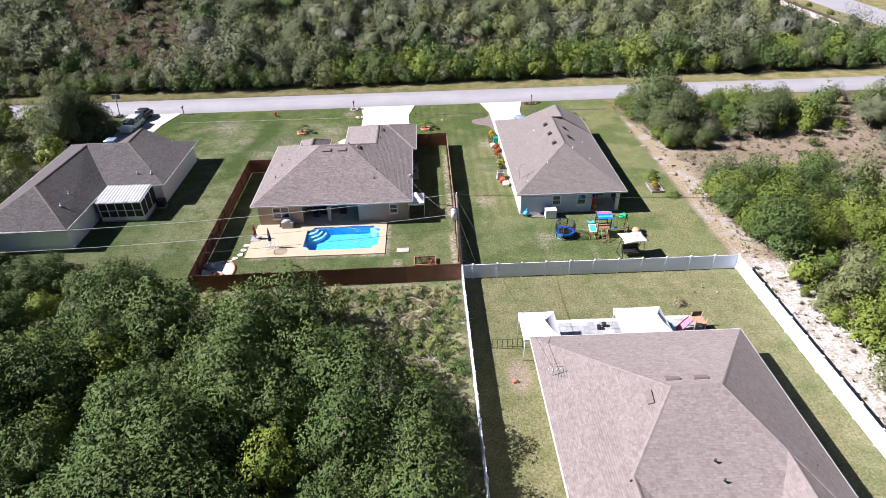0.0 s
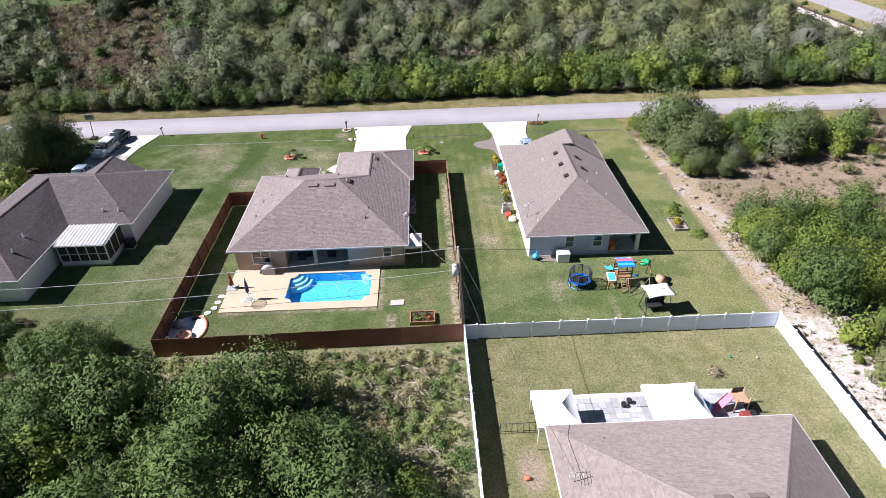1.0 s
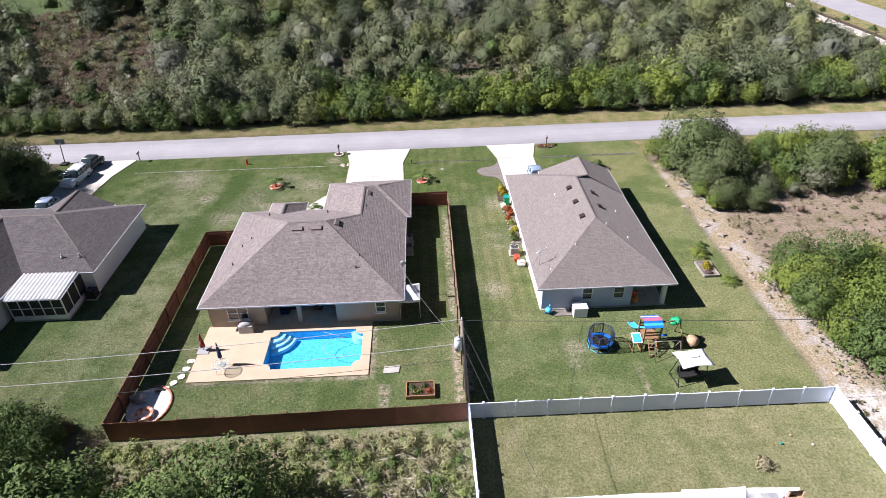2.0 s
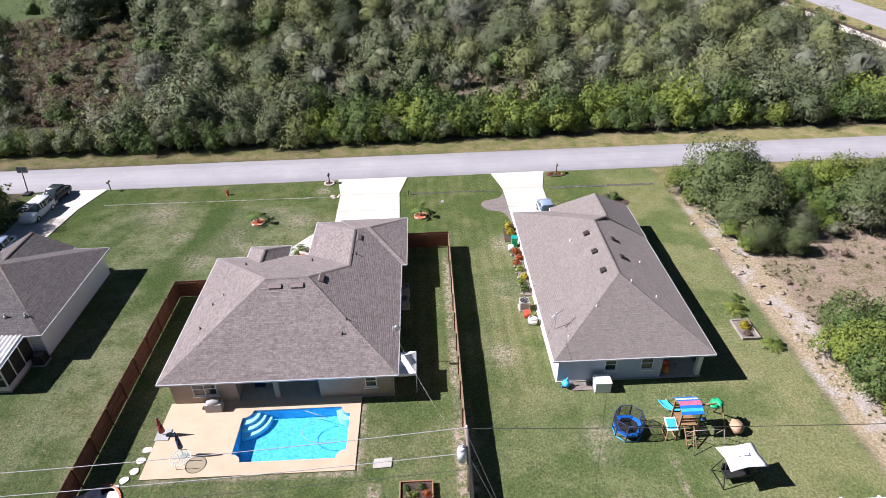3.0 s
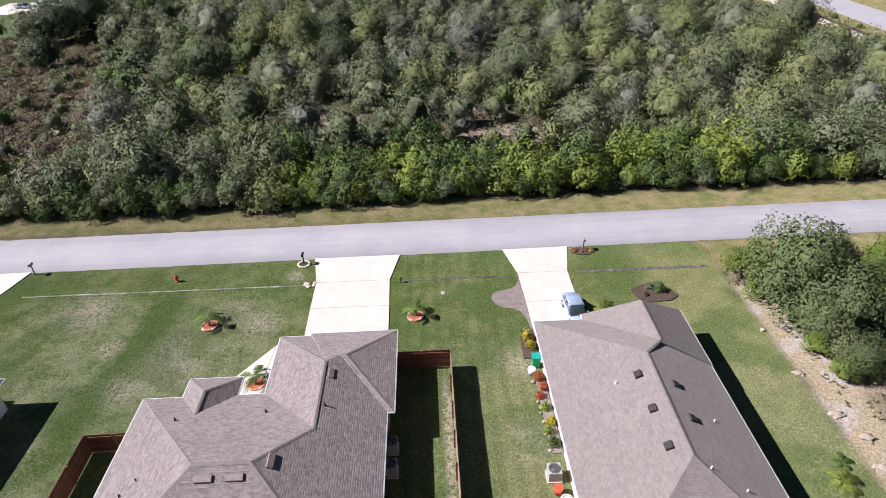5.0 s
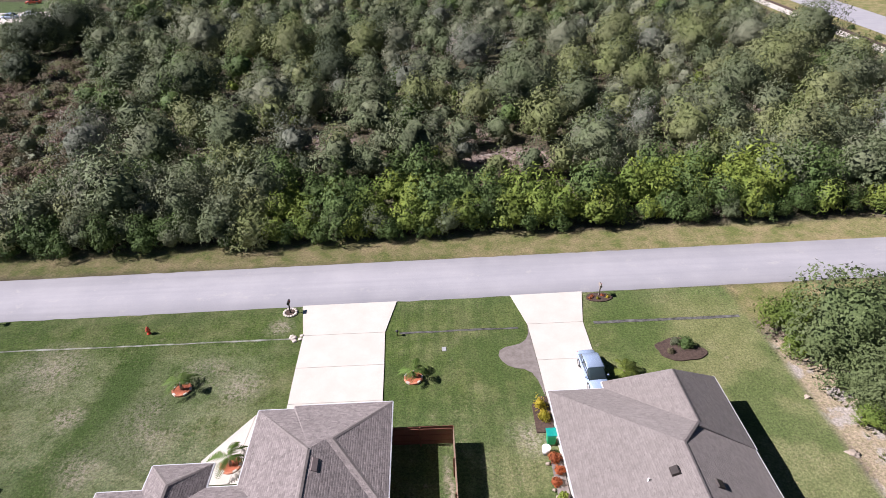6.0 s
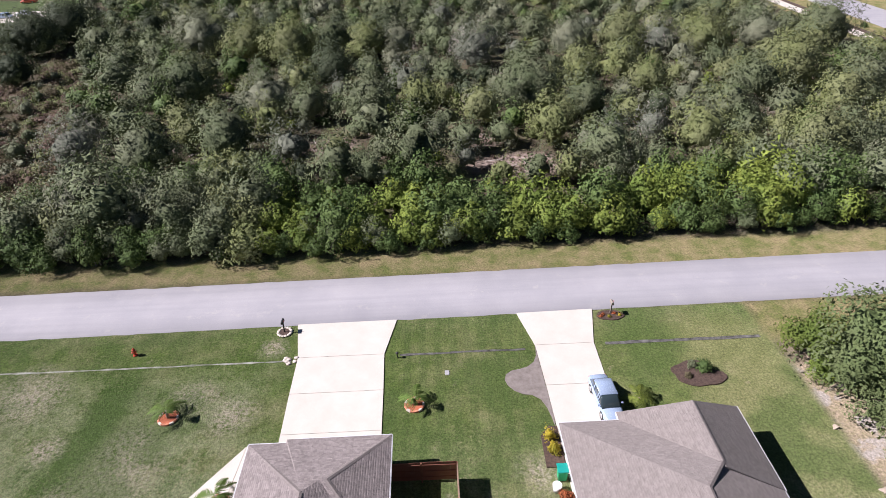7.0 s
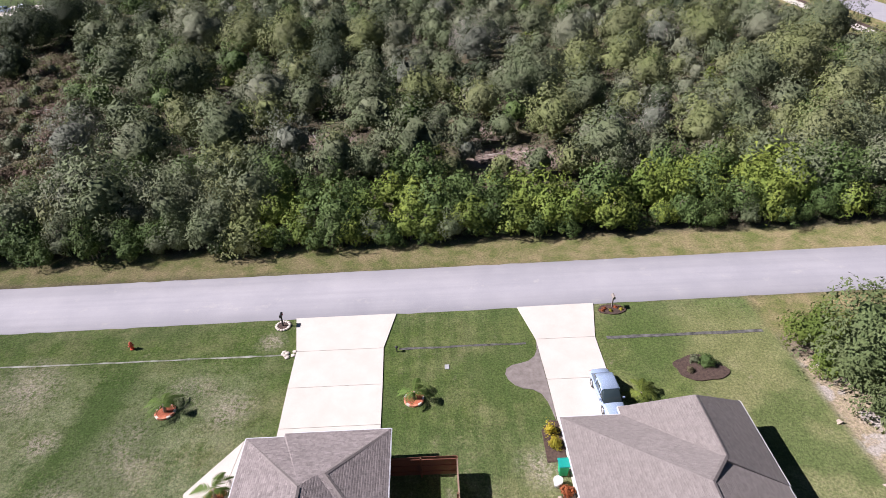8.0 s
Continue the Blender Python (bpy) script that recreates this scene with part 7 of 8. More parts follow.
shrub(22.5, 65.3, 0.5, 0.7, "leaf_yellow", "yellow-green shrub in a timber planter", 60)
shrub(22.4, 64.5, 0.3, 0.35, "leaf_brown", "dry plant in a timber planter", 61)
palm(22.6, 67.4, 0.15, 0.95, "low spiky palm at the lawn's edge", "leaf_lime", 62, 14)
palm(23.6, 63.2, 0.15, 0.9, "low spiky palm at the lawn's edge", "leaf_lime", 63, 14)
palm(23.4, 68.9, 0.1, 0.7, "low spiky palm at the lawn's edge", "leaf_palm", 64, 12)
for i, (x, y, a, b) in enumerate(((25.4, 72.6, 0.9, 0.5), (26.2, 70.6, 0.8, 0.5), (25.6, 68.4, 0.9, 0.55), (26.6, 66.6, 0.7, 0.45), (24.9, 76.4, 0.7, 0.4), (24.6, 81.1, 0.35, 0.25), (25.9, 63.8, 0.5, 0.4), (26.3, 51.9, 0.45, 0.3), (26.8, 51.2, 0.3, 0.25), (27.6, 69.4, 0.6, 0.4))):
    bm = bmesh.new()
    lump(bm, (0, 0, 0.0), a * 0.55, b * 0.6, 0.1 + 0.05 * (i % 3), i + 5, 0.9, 3)
    single("sandy_rock", bm, "sandy", "pale sandy rock at the scrub's edge", "stone", "stones along the scrub", at=(x, y, 0))
bm = bmesh.new()
slab(bm, [(-5.9, 54.0), (-4.75, 54.05), (-4.7, 54.75), (-5.85, 54.7)], -0.03, 0.05)
single("stepping_slab", bm, "curb", "pale worn concrete slab in the lawn", "paving slab", kind="structure")
for i, (x, y) in enumerate(((-20.6, 54.6), (-21.0, 54.0), (-21.4, 53.5), (-20.5, 55.4), (-21.8, 53.3), (-20.4, 56.2))):
    bm = bmesh.new()
    slab(bm, blob_outline(0, 0, 0.28, 0.24, i, 12, 0.3), -0.03, 0.05)
    single("stepping_stone", bm, "gravel", "round pale stepping stone", "paving slab", "stepping stones", at=(x, y, 0))
# fire pit corner
bm = bmesh.new()
slab(bm, blob_outline(-22.0, 51.9, 1.4, 1.75, 3, 30, 0.05), -0.03, 0.05)
single("gravel_circle", bm, "gravel", "round bed of white gravel in the fence corner", "gravel", kind="structure")
t = thing("fire_pit", (-21.9, 51.0, 0), "round stone fire pit on white gravel", "fire pit")
for ring in range(2):
    for i in range(12):
        a = 2 * math.pi * (i + ring * 0.5) / 12
        bm = bmesh.new()
        soft_box(bm, -0.14, 0.14, -0.1, 0.1, 0, 0.14, 0.02)
        bm.transform(pose(0.5 * math.cos(a), 0.5 * math.sin(a), 0.04 + ring * 0.145, 0, 0, math.degrees(a) + 90))
        part("block", bm, "brick" if (i + ring) % 2 else "stone", t, local=True)
for i in range(22):
    a = radians(-75 + i * 8)
    bm = bmesh.new()
    soft_box(bm, -0.11, 0.11, -0.06, 0.06, -0.05, 0.1, 0.015)
    bm.transform(pose(-22.0 + 1.47 * math.cos(a), 51.9 + 1.82 * math.sin(a), 0, 0, 0, math.degrees(a) + 90))
    single("edging_brick", bm, "brick", "terracotta brick edging the gravel", "brick", "bricks round the gravel", kind="structure")
bm = bmesh.new()
lump(bm, (0, 0, 0.25), 0.55, 0.4, 0.38, 8, 0.6, 3)
single("covered_chair", bm, "grey", "grey plastic sheet heaped over a chair", "cover", at=(-22.8, 52.4, 0.03))

# ---- street things ----
def mailbox(x, y, label, ring=False, mat="dark"):
    t = thing("mailbox", (x, y, 0), label, "mailbox")
    bm = bmesh.new()
    soft_box(bm, -0.05, 0.05, -0.05, 0.05, -0.1, 1.02, 0.01)
    part("post", bm, mat, t, local=True)
    bm = bmesh.new()
    b = bmesh.new()
    pts = [(-0.1, 1.02), (0.1, 1.02), (0.1, 1.16)] + [(0.1 * math.cos(radians(a)), 1.16 + 0.1 * math.sin(radians(a))) for a in range(20, 180, 20)] + [(-0.1, 1.16)]
    slab(b, pts, -0.26, 0.26)
    join(bm, b, Matrix.Rotation(radians(90), 4, "X"))
    part("box", bm, mat, t, local=True)
    bm = bmesh.new()
    box(bm, 0.103, 0.113, -0.02, 0.02, 1.1, 1.3)
    part("flag", bm, "red", t, local=True)
    if ring:
        for i in range(15):
            a = 2 * math.pi * i / 15
            bm = bmesh.new()
            lump(bm, (0.52 * math.cos(a), 0.52 * math.sin(a), 0.04), 0.14, 0.12, 0.08, i)
            part("edging_stone", bm, "stone", t, local=True)
        bm = bmesh.new()
        slab(bm, blob_outline(0, 0, 0.5, 0.5, 5, 18, 0.05), -0.04, 0.05)
        part("mulch", bm, "mulch", t, "dark mulch inside the stone ring", local=True)


mailbox(-13.1, 93.1, "black mailbox on a post ringed with pale stones", True)
mailbox(13.35, 93.6, "dark mailbox on a weathered wooden post in a mulch bed", False, "pole")
mailbox(-38.2, 93.3, "plain grey mailbox on a post in the lawn", False, "grey")
bm = bmesh.new()
for i in range(9):
    lump(bm, (0.3 * math.cos(i * 2.4) * (i % 3), 0.22 * math.sin(i * 2.4) * (i % 3), 0.02), 0.2, 0.16, 0.07, i, 0.6)
single("gravel_heap", bm, "stone", "small heap of pale rubble at the drain", "stone", at=(-12.2, 89.9, 0))
t = thing("fire_hydrant", (-24.3, 91.2, 0), "small red fire hydrant on the lawn", "hydrant")
bm = bmesh.new()
rod(bm, (0, 0, -0.05), (0, 0, 0.08), 0.17, 0.16, 12), rod(bm, (0, 0, 0.08), (0, 0, 0.52), 0.11, 0.11, 12)
part("barrel", bm, "red", t, local=True)
bm = bmesh.new()
rod(bm, (0, 0, 0.52), (0, 0, 0.62), 0.15, 0.1, 12), rod(bm, (0, 0, 0.62), (0, 0, 0.72), 0.1, 0.04, 12)
part("bonnet", bm, "red", t, local=True)
for a in (0, 120, 240):
    bm = bmesh.new()
    rod(bm, (0, 0, 0.4), (0.22 * math.cos(radians(a)), 0.22 * math.sin(radians(a)), 0.4), 0.06, 0.06, 8)
    part("outlet", bm, "red", t, local=True)
t = thing("yard_lamp", (-3.95, 89.6, 0), "small black path lamp beside the driveway", "lamp")
bm = bmesh.new()
rod(bm, (0, 0, -0.05), (0, 0, 0.35), 0.04, 0.04, 8)
part("post", bm, "dark", t, local=True)
bm = bmesh.new()
lump(bm, (0, 0, 0.42), 0.13, 0.13, 0.12, 1, 0.0)
part("globe", bm, "dark", t, local=True)
bm = bmesh.new()
soft_box(bm, -0.16, 0.16, -0.22, 0.22, -0.02, 0.05, 0.01)
single("meter_cover", bm, "grey", "grey plastic meter box cover in the lawn", "cover", at=(-0.27, 87.7, 0))
t = thing("basketball_hoop", (-47.55, 93.3, 0), "portable basketball hoop at the street", "basketball hoop")
bm = bmesh.new()
rod(bm, (0, 0, 0), (0, 0.5, 2.8), 0.06, 0.05, 8), soft_box(bm, -0.4, 0.4, -0.6, 0.3, 0.0, 0.18, 0.03)
part("stand", bm, "dark", t, local=True)
bm = bmesh.new()
box(bm, -0.6, 0.6, 0.55, 0.6, 2.4, 3.1)
part("backboard", bm, "grey", t, local=True)


def car(x, y, turn, paint, label, tall=1.42, long=4.3, wide=1.66, van=False):
    """A parked car: lofted body, glazed cabin, wheels with rims, lights. It points along +y before the turn."""
    c = thing("car", (x, y, 0.03), label, "car", turn=turn)
    h, w = long / 2, wide / 2
    belt = tall * 0.58

    def loft(rows, cap=True):
        bm = bmesh.new()
        prev = None
        for yy, prof in rows:
            ring = [bm.verts.new((px, yy, pz)) for px, pz in prof]
            if prev:
                n = len(ring)
                for i in range(n):
                    f = bm.faces.new((prev[i], prev[(i + 1) % n], ring[(i + 1) % n], ring[i]))
                    f.smooth = True
            else:
                bm.faces.new(ring[::-1])
            prev = ring
        bm.faces.new(prev)
        return bm

    def prof(half, z0, z1, tuck=0.9, round_=0.1):
        return [(-half * tuck, z0), (-half, z0 + 0.18), (-half, z1 - round_), (-half + round_ * 1.3, z1), (0, z1 + 0.03), (half - round_ * 1.3, z1), (half, z1 - round_), (half, z0 + 0.18), (half * tuck, z0)]
    z0 = 0.2
    hood = belt * (0.97 if not van else 1.0)
    rows = [(-h, prof(w * 0.86, z0 + 0.12, belt * 0.92)), (-h + 0.12, prof(w * 0.95, z0, belt)), (-h + 0.6, prof(w, z0, belt + 0.02)), (0, prof(w, z0, belt)), (h - 1.0, prof(w, z0, hood)), (h - 0.35, prof(w * 0.96, z0, hood * 0.92)), (h - 0.08, prof(w * 0.88, z0, hood * 0.78)), (h, prof(w * 0.8, z0 + 0.1, hood * 0.66))]
    part("body", loft(rows), paint, c, local=True)
    back = -h + (0.25 if van else 0.4)
    front = h - (1.15 if van else 1.05)

    def cab(half, z1, a, b, low):
        return [(-half * a, low), (-half * b, z1 - 0.05), (-half * b + 0.1, z1), (half * b - 0.1, z1), (half * b, z1 - 0.05), (half * a, low)]
    lo = belt - 0.02
    part("glasshouse", loft([(back, cab(w, lo + 0.03, 0.93, 0.9, lo)), (back + (0.15 if van else 0.6), cab(w, tall - 0.06, 0.95, 0.8, lo)), (front - 0.65, cab(w, tall - 0.06, 0.95, 0.8, lo)), (front, cab(w, lo + 0.03, 0.93, 0.9, lo))]), "glass", c, "dark tinted car windows", local=True)
    part("roof_panel", loft([(back + (0.22 if van else 0.6), cab(w * 0.86, tall - 0.015, 1.0, 0.97, tall - 0.075)), (back + 1.05, cab(w * 0.87, tall, 1.0, 0.97, tall - 0.075)), (front - 0.7, cab(w * 0.86, tall - 0.015, 1.0, 0.97, tall - 0.075))]), paint, c, local=True)
    for sx in (-1, 1):
        for k, yy in enumerate((back + 0.95 + (0.2 if van else 0), back + 1.75, front - 0.78)):
            bm = bmesh.new()
            rod(bm, (sx * w * 0.945, yy, lo), (sx * w * 0.795, yy, tall - 0.06), 0.045, 0.045, 6)
            part("pillar", bm, paint, c, local=True)
        for yy in (-h + 0.85, h - 0.9):
            bm = bmesh.new()
            rod(bm, (sx * (w - 0.2), yy, 0.3), (sx * (w + 0.012), yy, 0.3), 0.31, 0.31, 18)
            wh = part("wheel", bm, "tyre", c, local=True)
            bm = bmesh.new()
            rod(bm, (sx * (w + 0.004), yy, 0.3), (sx * (w + 0.024), yy, 0.3), 0.2, 0.18, 12)
            part("rim", bm, "metal", wh, local=True)
        bm = bmesh.new()
        soft_box(bm, sx * w * 0.62 - 0.16, sx * w * 0.62 + 0.16, h - 0.2, h - 0.03, hood * 0.66, hood * 0.8, 0.03)
        part("headlight", bm, "white", c, local=True)
        bm = bmesh.new()
        soft_box(bm, sx * w * 0.72 - 0.12, sx * w * 0.72 + 0.12, -h - 0.012, -h + 0.12, belt * 0.68, belt * 0.86, 0.02)
        part("tail_light", bm, "red", c, local=True)
        bm = bmesh.new()
        soft_box(bm, sx * (w + 0.08) - 0.08, sx * (w + 0.08) + 0.08, front - 0.35, front - 0.25, belt, belt + 0.13, 0.02)
        part("mirror", bm, paint, c, local=True)


car(10.4, 84.0, 183, "paint_silver", "silver-blue saloon parked on the driveway", 1.34, 4.2, 1.42)
car(-43.6, 88.0, 176, "paint_white", "white sport utility car with a roof rack on the driveway", 1.62, 4.3, 1.7, True)
car(-43.5, 91.6, 175, "paint_dark", "dark green-grey saloon at the end of the driveway", 1.42, 4.1, 1.62)
car(-43.4, 80.6, 182, "paint_silver", "silver-blue car parked close to the house", 1.38, 4.1, 1.55)
bm = bmesh.new()
for sx in (-0.5, 0.5):
    rod(bm, (sx, -0.9, 0), (sx, 0.9, 0), 0.025, None, 6)
for k in range(4):
    rod(bm, (-0.5, -0.75 + 0.5 * k, 0.01), (0.5, -0.75 + 0.5 * k, 0.01), 0.025, None, 6)
bm.transform(Matrix.Rotation(radians(-2), 4, "Z"))
single("roof_rack", bm, "metal", "metal rack on the roof of the white car", "roof rack", at=(-43.8, 87.0, 1.68))

# ---- back yard of the play-set house ----
def trampoline(x, y):
    t = thing("trampoline", (x, y, 0), "small blue trampoline with a black safety net", "trampoline")
    n, r = 8, 0.94
    ring = [(r * math.cos(2 * math.pi * (i + 0.5) / n), r * math.sin(2 * math.pi * (i + 0.5) / n)) for i in range(n)]
    bm = bmesh.new()
    slab(bm, [(a * 0.74, b * 0.74) for a, b in ring], 0.5, 0.52)
    part("mat", bm, "dark", t, local=True)
    bm = bmesh.new()
    o = [(bm.verts.new((a, b, 0.56)), bm.verts.new((a * 0.72, b * 0.72, 0.56)), bm.verts.new((a * 0.72, b * 0.72, 0.5)), bm.verts.new((a, b, 0.44))) for a, b in ring]
    for i in range(n):
        p, q = o[i], o[(i + 1) % n]
        for k in range(4):
            bm.faces.new((p[k], q[k], q[(k + 1) % 4], p[(k + 1) % 4]))
    part("pad", bm, "blue", t, "bright blue edge pad", local=True)
    for a, b in ring:
        bm = bmesh.new()
        rod(bm, (a, b, 0), (a, b, 1.45), 0.035, 0.035, 7)
        part("pole", bm, "navy", t, local=True)
    bm = bmesh.new()
    pipe(bm, [(a, b, 1.45) for a, b in ring + ring[:1]], 0.03)
    part("top_rail", bm, "navy", t, local=True)
    bm = bmesh.new()
    for i in range(n):
        (xa, ya), (xb, yb) = ring[i], ring[(i + 1) % n]
        for k in range(1, 12):
            f = k / 12
            p = (xa + (xb - xa) * f, ya + (yb - ya) * f)
            rod(bm, (p[0], p[1], 0.56), (p[0], p[1], 1.44), 0.009, None, 3, False)
        for k in range(1, 9):
            z = 0.56 + 0.88 * k / 9
            rod(bm, (xa, ya, z), (xb, yb, z), 0.009, None, 3, False)
    part("net", bm, "dark", t, "black mesh net", local=True)
    bm = bmesh.new()
    pipe(bm, [(a * 1.0, b * 1.0, 0.03) for a, b in ring + ring[:1]], 0.03)
    part("base_rail", bm, "sky_blue", t, local=True)


trampoline(10.45, 55.95)


def play_set():
    t = thing("play_set", (14.0, 56.2, 0), "wooden play set with striped canopy, slide and swing beam", "play set")
    x0, x1, y0, y1 = 13.45, 14.65, 55.35, 56.5
    for x, y in ((x0, y0), (x1, y0), (x0, y1), (x1, y1)):
        bm = bmesh.new()
        soft_box(bm, x - 0.05, x + 0.05, y - 0.05, y + 0.05, -0.05, 2.0, 0.01)
        part("post", bm, "wood", t)
    for k in range(8):
        bm = bmesh.new()
        box(bm, x0 + 0.06, x1 - 0.06, y0 + k * 0.143, y0 + k * 0.143 + 0.13, 0.95, 0.99)
        part("deck_board", bm, "wood", t)
    for y in (y0, y1):
        for z in (1.3, 1.55):
            bm = bmesh.new()
            box(bm, x0 + 0.055, x1 - 0.055, y - 0.03, y + 0.03, z, z + 0.1)
            part("rail", bm, "wood", t)
    cols = ["blue", "sky_blue", "blue", "pink", "pink", "blue", "white", "blue"]
    for i, m in enumerate(cols):
        bm = bmesh.new()
        ya, yb = y0 - 0.15 + (y1 - y0 + 0.3) * i / 8, y0 - 0.15 + (y1 - y0 + 0.3) * (i + 1) / 8
        mid = (y0 + y1) / 2

        def zz(y):
            return 2.5 - abs(y - mid) * 0.45
        v = [bm.verts.new(p) for p in ((x0 - 0.1, ya, zz(ya)), (x1 + 0.1, ya, zz(ya)), (x1 + 0.1, yb, zz(yb)), (x0 - 0.1, yb, zz(yb)))]
        w = [bm.verts.new(q.co - Vector((0, 0, 0.02))) for q in v]
        bm.faces.new(v), bm.faces.new(w[::-1])
        for k in range(4):
            bm.faces.new((v[k], w[k], w[(k + 1) % 4], v[(k + 1) % 4]))
        part("canopy_stripe", bm, m, t, "coloured stripe of the fabric canopy")
    for x in (x0, x1):
        bm = bmesh.new()
        rod(bm, (x, y0 - 0.1, 2.13), (x, 55.925, 2.44), 0.035), rod(bm, (x, y1 + 0.1, 2.13), (x, 55.925, 2.44), 0.035)
        rod(bm, (x, y0, 1.95), (x, y0, 2.16), 0.035), rod(bm, (x, y1, 1.95), (x, y1, 2.16), 0.035)
        part("rafter", bm, "wood", t)
    # slide
    bm = bmesh.new()
    pr = None
    for i in range(11):
        u = i / 10
        p = Vector((13.7, y1 + 0.06, 1.02)).lerp(Vector((13.5, 58.3, 0.12)), u) + Vector((0, 0, -0.2 * math.sin(u * math.pi)))
        sd = Vector((1, 0, 0)) * 0.25
        row = [bm.verts.new(q) for q in (p + sd + Vector((0, 0, 0.14)), p + sd, p - sd, p - sd + Vector((0, 0, 0.14)))]
        if pr:
            for k in range(3):
                bm.faces.new((pr[k], row[k], row[k + 1], pr[k + 1]))
        pr = row
    part("slide", bm, "sky_blue", t, "light blue plastic slide")
    # climbing ladder towards the back fence
    for x in (13.75, 14.35):
        bm = bmesh.new()
        rod(bm, (x, y0, 1.05), (x + 0.05, y0 - 1.0, 0.0), 0.04)
        part("ladder_rail", bm, "wood", t)
    for k in range(5):
        u = (k + 0.6) / 5.6
        bm = bmesh.new()
        rod(bm, (13.75, y0 - u, 1.05 * (1 - u)), (14.37, y0 - u, 1.05 * (1 - u)), 0.03)
        part("rung", bm, "wood", t)
    # swing beam and frame
    bm = bmesh.new()
    rod(bm, (x1 + 0.05, 56.2, 1.85), (16.5, 56.3, 1.85), 0.06)
    part("swing_beam", bm, "wood", t)
    for dy in (-0.9, 0.9):
        bm = bmesh.new()
        rod(bm, (16.4, 56.3, 1.87), (16.65, 56.3 + dy, 0), 0.05)
        part("swing_leg", bm, "wood", t)
    bm = bmesh.new()
    for a in range(3):
        lump(bm, (16.05 + 0.16 * (a - 1), 56.3 + 0.14 * (a % 2), 1.72 + 0.1 * a), 0.32 - 0.05 * a, 0.3, 0.12, a, 0.7)
    part("glider_top", bm, "green", t, "green plastic glider hung on the beam")
    for xx in (15.2, 15.6):
        bm = bmesh.new()
        rod(bm, (xx, 56.25, 1.82), (xx, 56.25, 0.5), 0.012, None, 5)
        part("chain", bm, "metal", t)
    bm = bmesh.new()
    soft_box(bm, 15.15, 15.65, 56.14, 56.36, 0.46, 0.5, 0.01)
    part("swing_seat", bm, "blue", t)
    bm = bmesh.new()
    e = thing("play_easel", (13.0, 55.55, 0), "wooden easel table with a sloping light blue board", "play table")
    bm.free()
    for sx in (-0.3, 0.3):
        for sy in (-0.5, 0.45):
            bm = bmesh.new()
            rod(bm, (sx, sy, 0), (sx * 0.85, sy * 0.5, 0.85 + 0.25 * (sy > 0)), 0.04)
            part("leg", bm, "wood", e, local=True)
        bm = bmesh.new()
        rod(bm, (sx, -0.5, 0.06), (sx, 0.45, 0.06), 0.04)
        part("foot_rail", bm, "wood", e, local=True)
    for w, z, m, nm in ((0.36, 0.0, "white", "backing"), (0.28, 0.03, "sky_blue", "board")):
        bm = bmesh.new()
        b = bmesh.new()
        soft_box(b, -w, w, -w * 1.2, w * 1.2, z, z + 0.03, 0.008)
        join(bm, b, pose(0, 0, 0.98, 22, 0, 0))
        part(nm, bm, m, e, local=True)
    # metal A-frame in front
    bm = bmesh.new()
    for x in (14.0, 15.9):
        for dy in (-0.75, 0.75):
            rod(bm, (x, 54.6, 1.4), (x, 54.6 + dy, 0), 0.025)
    rod(bm, (14.0, 54.6, 1.4), (15.9, 54.6, 1.4), 0.025)
    single("swing_frame", bm, "pole", "thin brown metal swing frame", "swing frame")
    bm = bmesh.new()
    lump(bm, (0, 0, 0.38), 0.42, 0.55, 0.42, 3, 0.25, 3)
    single("bean_bag", bm, "tan", "tan padded bean bag on the grass", "cushion", at=(17.35, 55.6, 0))


play_set()


def canopy_swing(x, y):
    t = thing("canopy_swing", (x, y, 0), "black garden swing seat under a white fabric canopy", "garden swing", turn=6)
    bm = bmesh.new()
    n = 8
    g = {}
    for i in range(n + 1):
        for j in range(n + 1):
            u, v = i / n * 2 - 1, j / n * 2 - 1
            g[i, j] = bm.verts.new((u * 1.15 * (1 - 0.1 * (1 - abs(v)) ** 1), v * 0.85 * (1 - 0.12 * (1 - abs(u))), 1.95 + 0.18 * (1 - max(abs(u), abs(v))) - 0.05 * (u * u) * (v * v)))
    for i in range(n):
        for j in range(n):
            f = bm.faces.new((g[i, j], g[i + 1, j], g[i + 1, j + 1], g[i, j + 1]))
            f.smooth = True
    ext = bmesh.ops.extrude_face_region(bm, geom=bm.faces[:])
    bmesh.ops.translate(bm, verts=[q for q in ext["geom"] if isinstance(q, bmesh.types.BMVert)], vec=(0, 0, -0.02))
    part("canopy", bm, "canvas", t, "white sagging fabric canopy", local=True)
    bm = bmesh.new()
    soft_box(bm, -0.35, 0.35, -0.12, 0.12, 2.12, 2.17, 0.02)
    part("canopy_vent", bm, "canvas", t, local=True)
    for sx in (-1, 1):
        for sy in (-1, 1):
            bm = bmesh.new()
            rod(bm, (sx * 1.0, sy * 0.1, 1.95), (sx * 1.05, sy * 0.7, 0.0), 0.03)
            part("leg", bm, "dark", t, local=True)
        bm = bmesh.new()
        rod(bm, (sx * 1.05, -0.72, 0.03), (sx * 1.05, 0.72, 0.03), 0.03)
        part("foot", bm, "dark", t, local=True)
    bm = bmesh.new()
    soft_box(bm, -0.8, 0.8, -0.35, 0.25, 0.42, 0.55, 0.04)
    part("seat", bm, "dark", t, local=True)
    bm = bmesh.new()
    soft_box(bm, -0.8, 0.8, 0.22, 0.34, 0.55, 1.05, 0.04)
    part("backrest", bm, "dark", t, local=True)


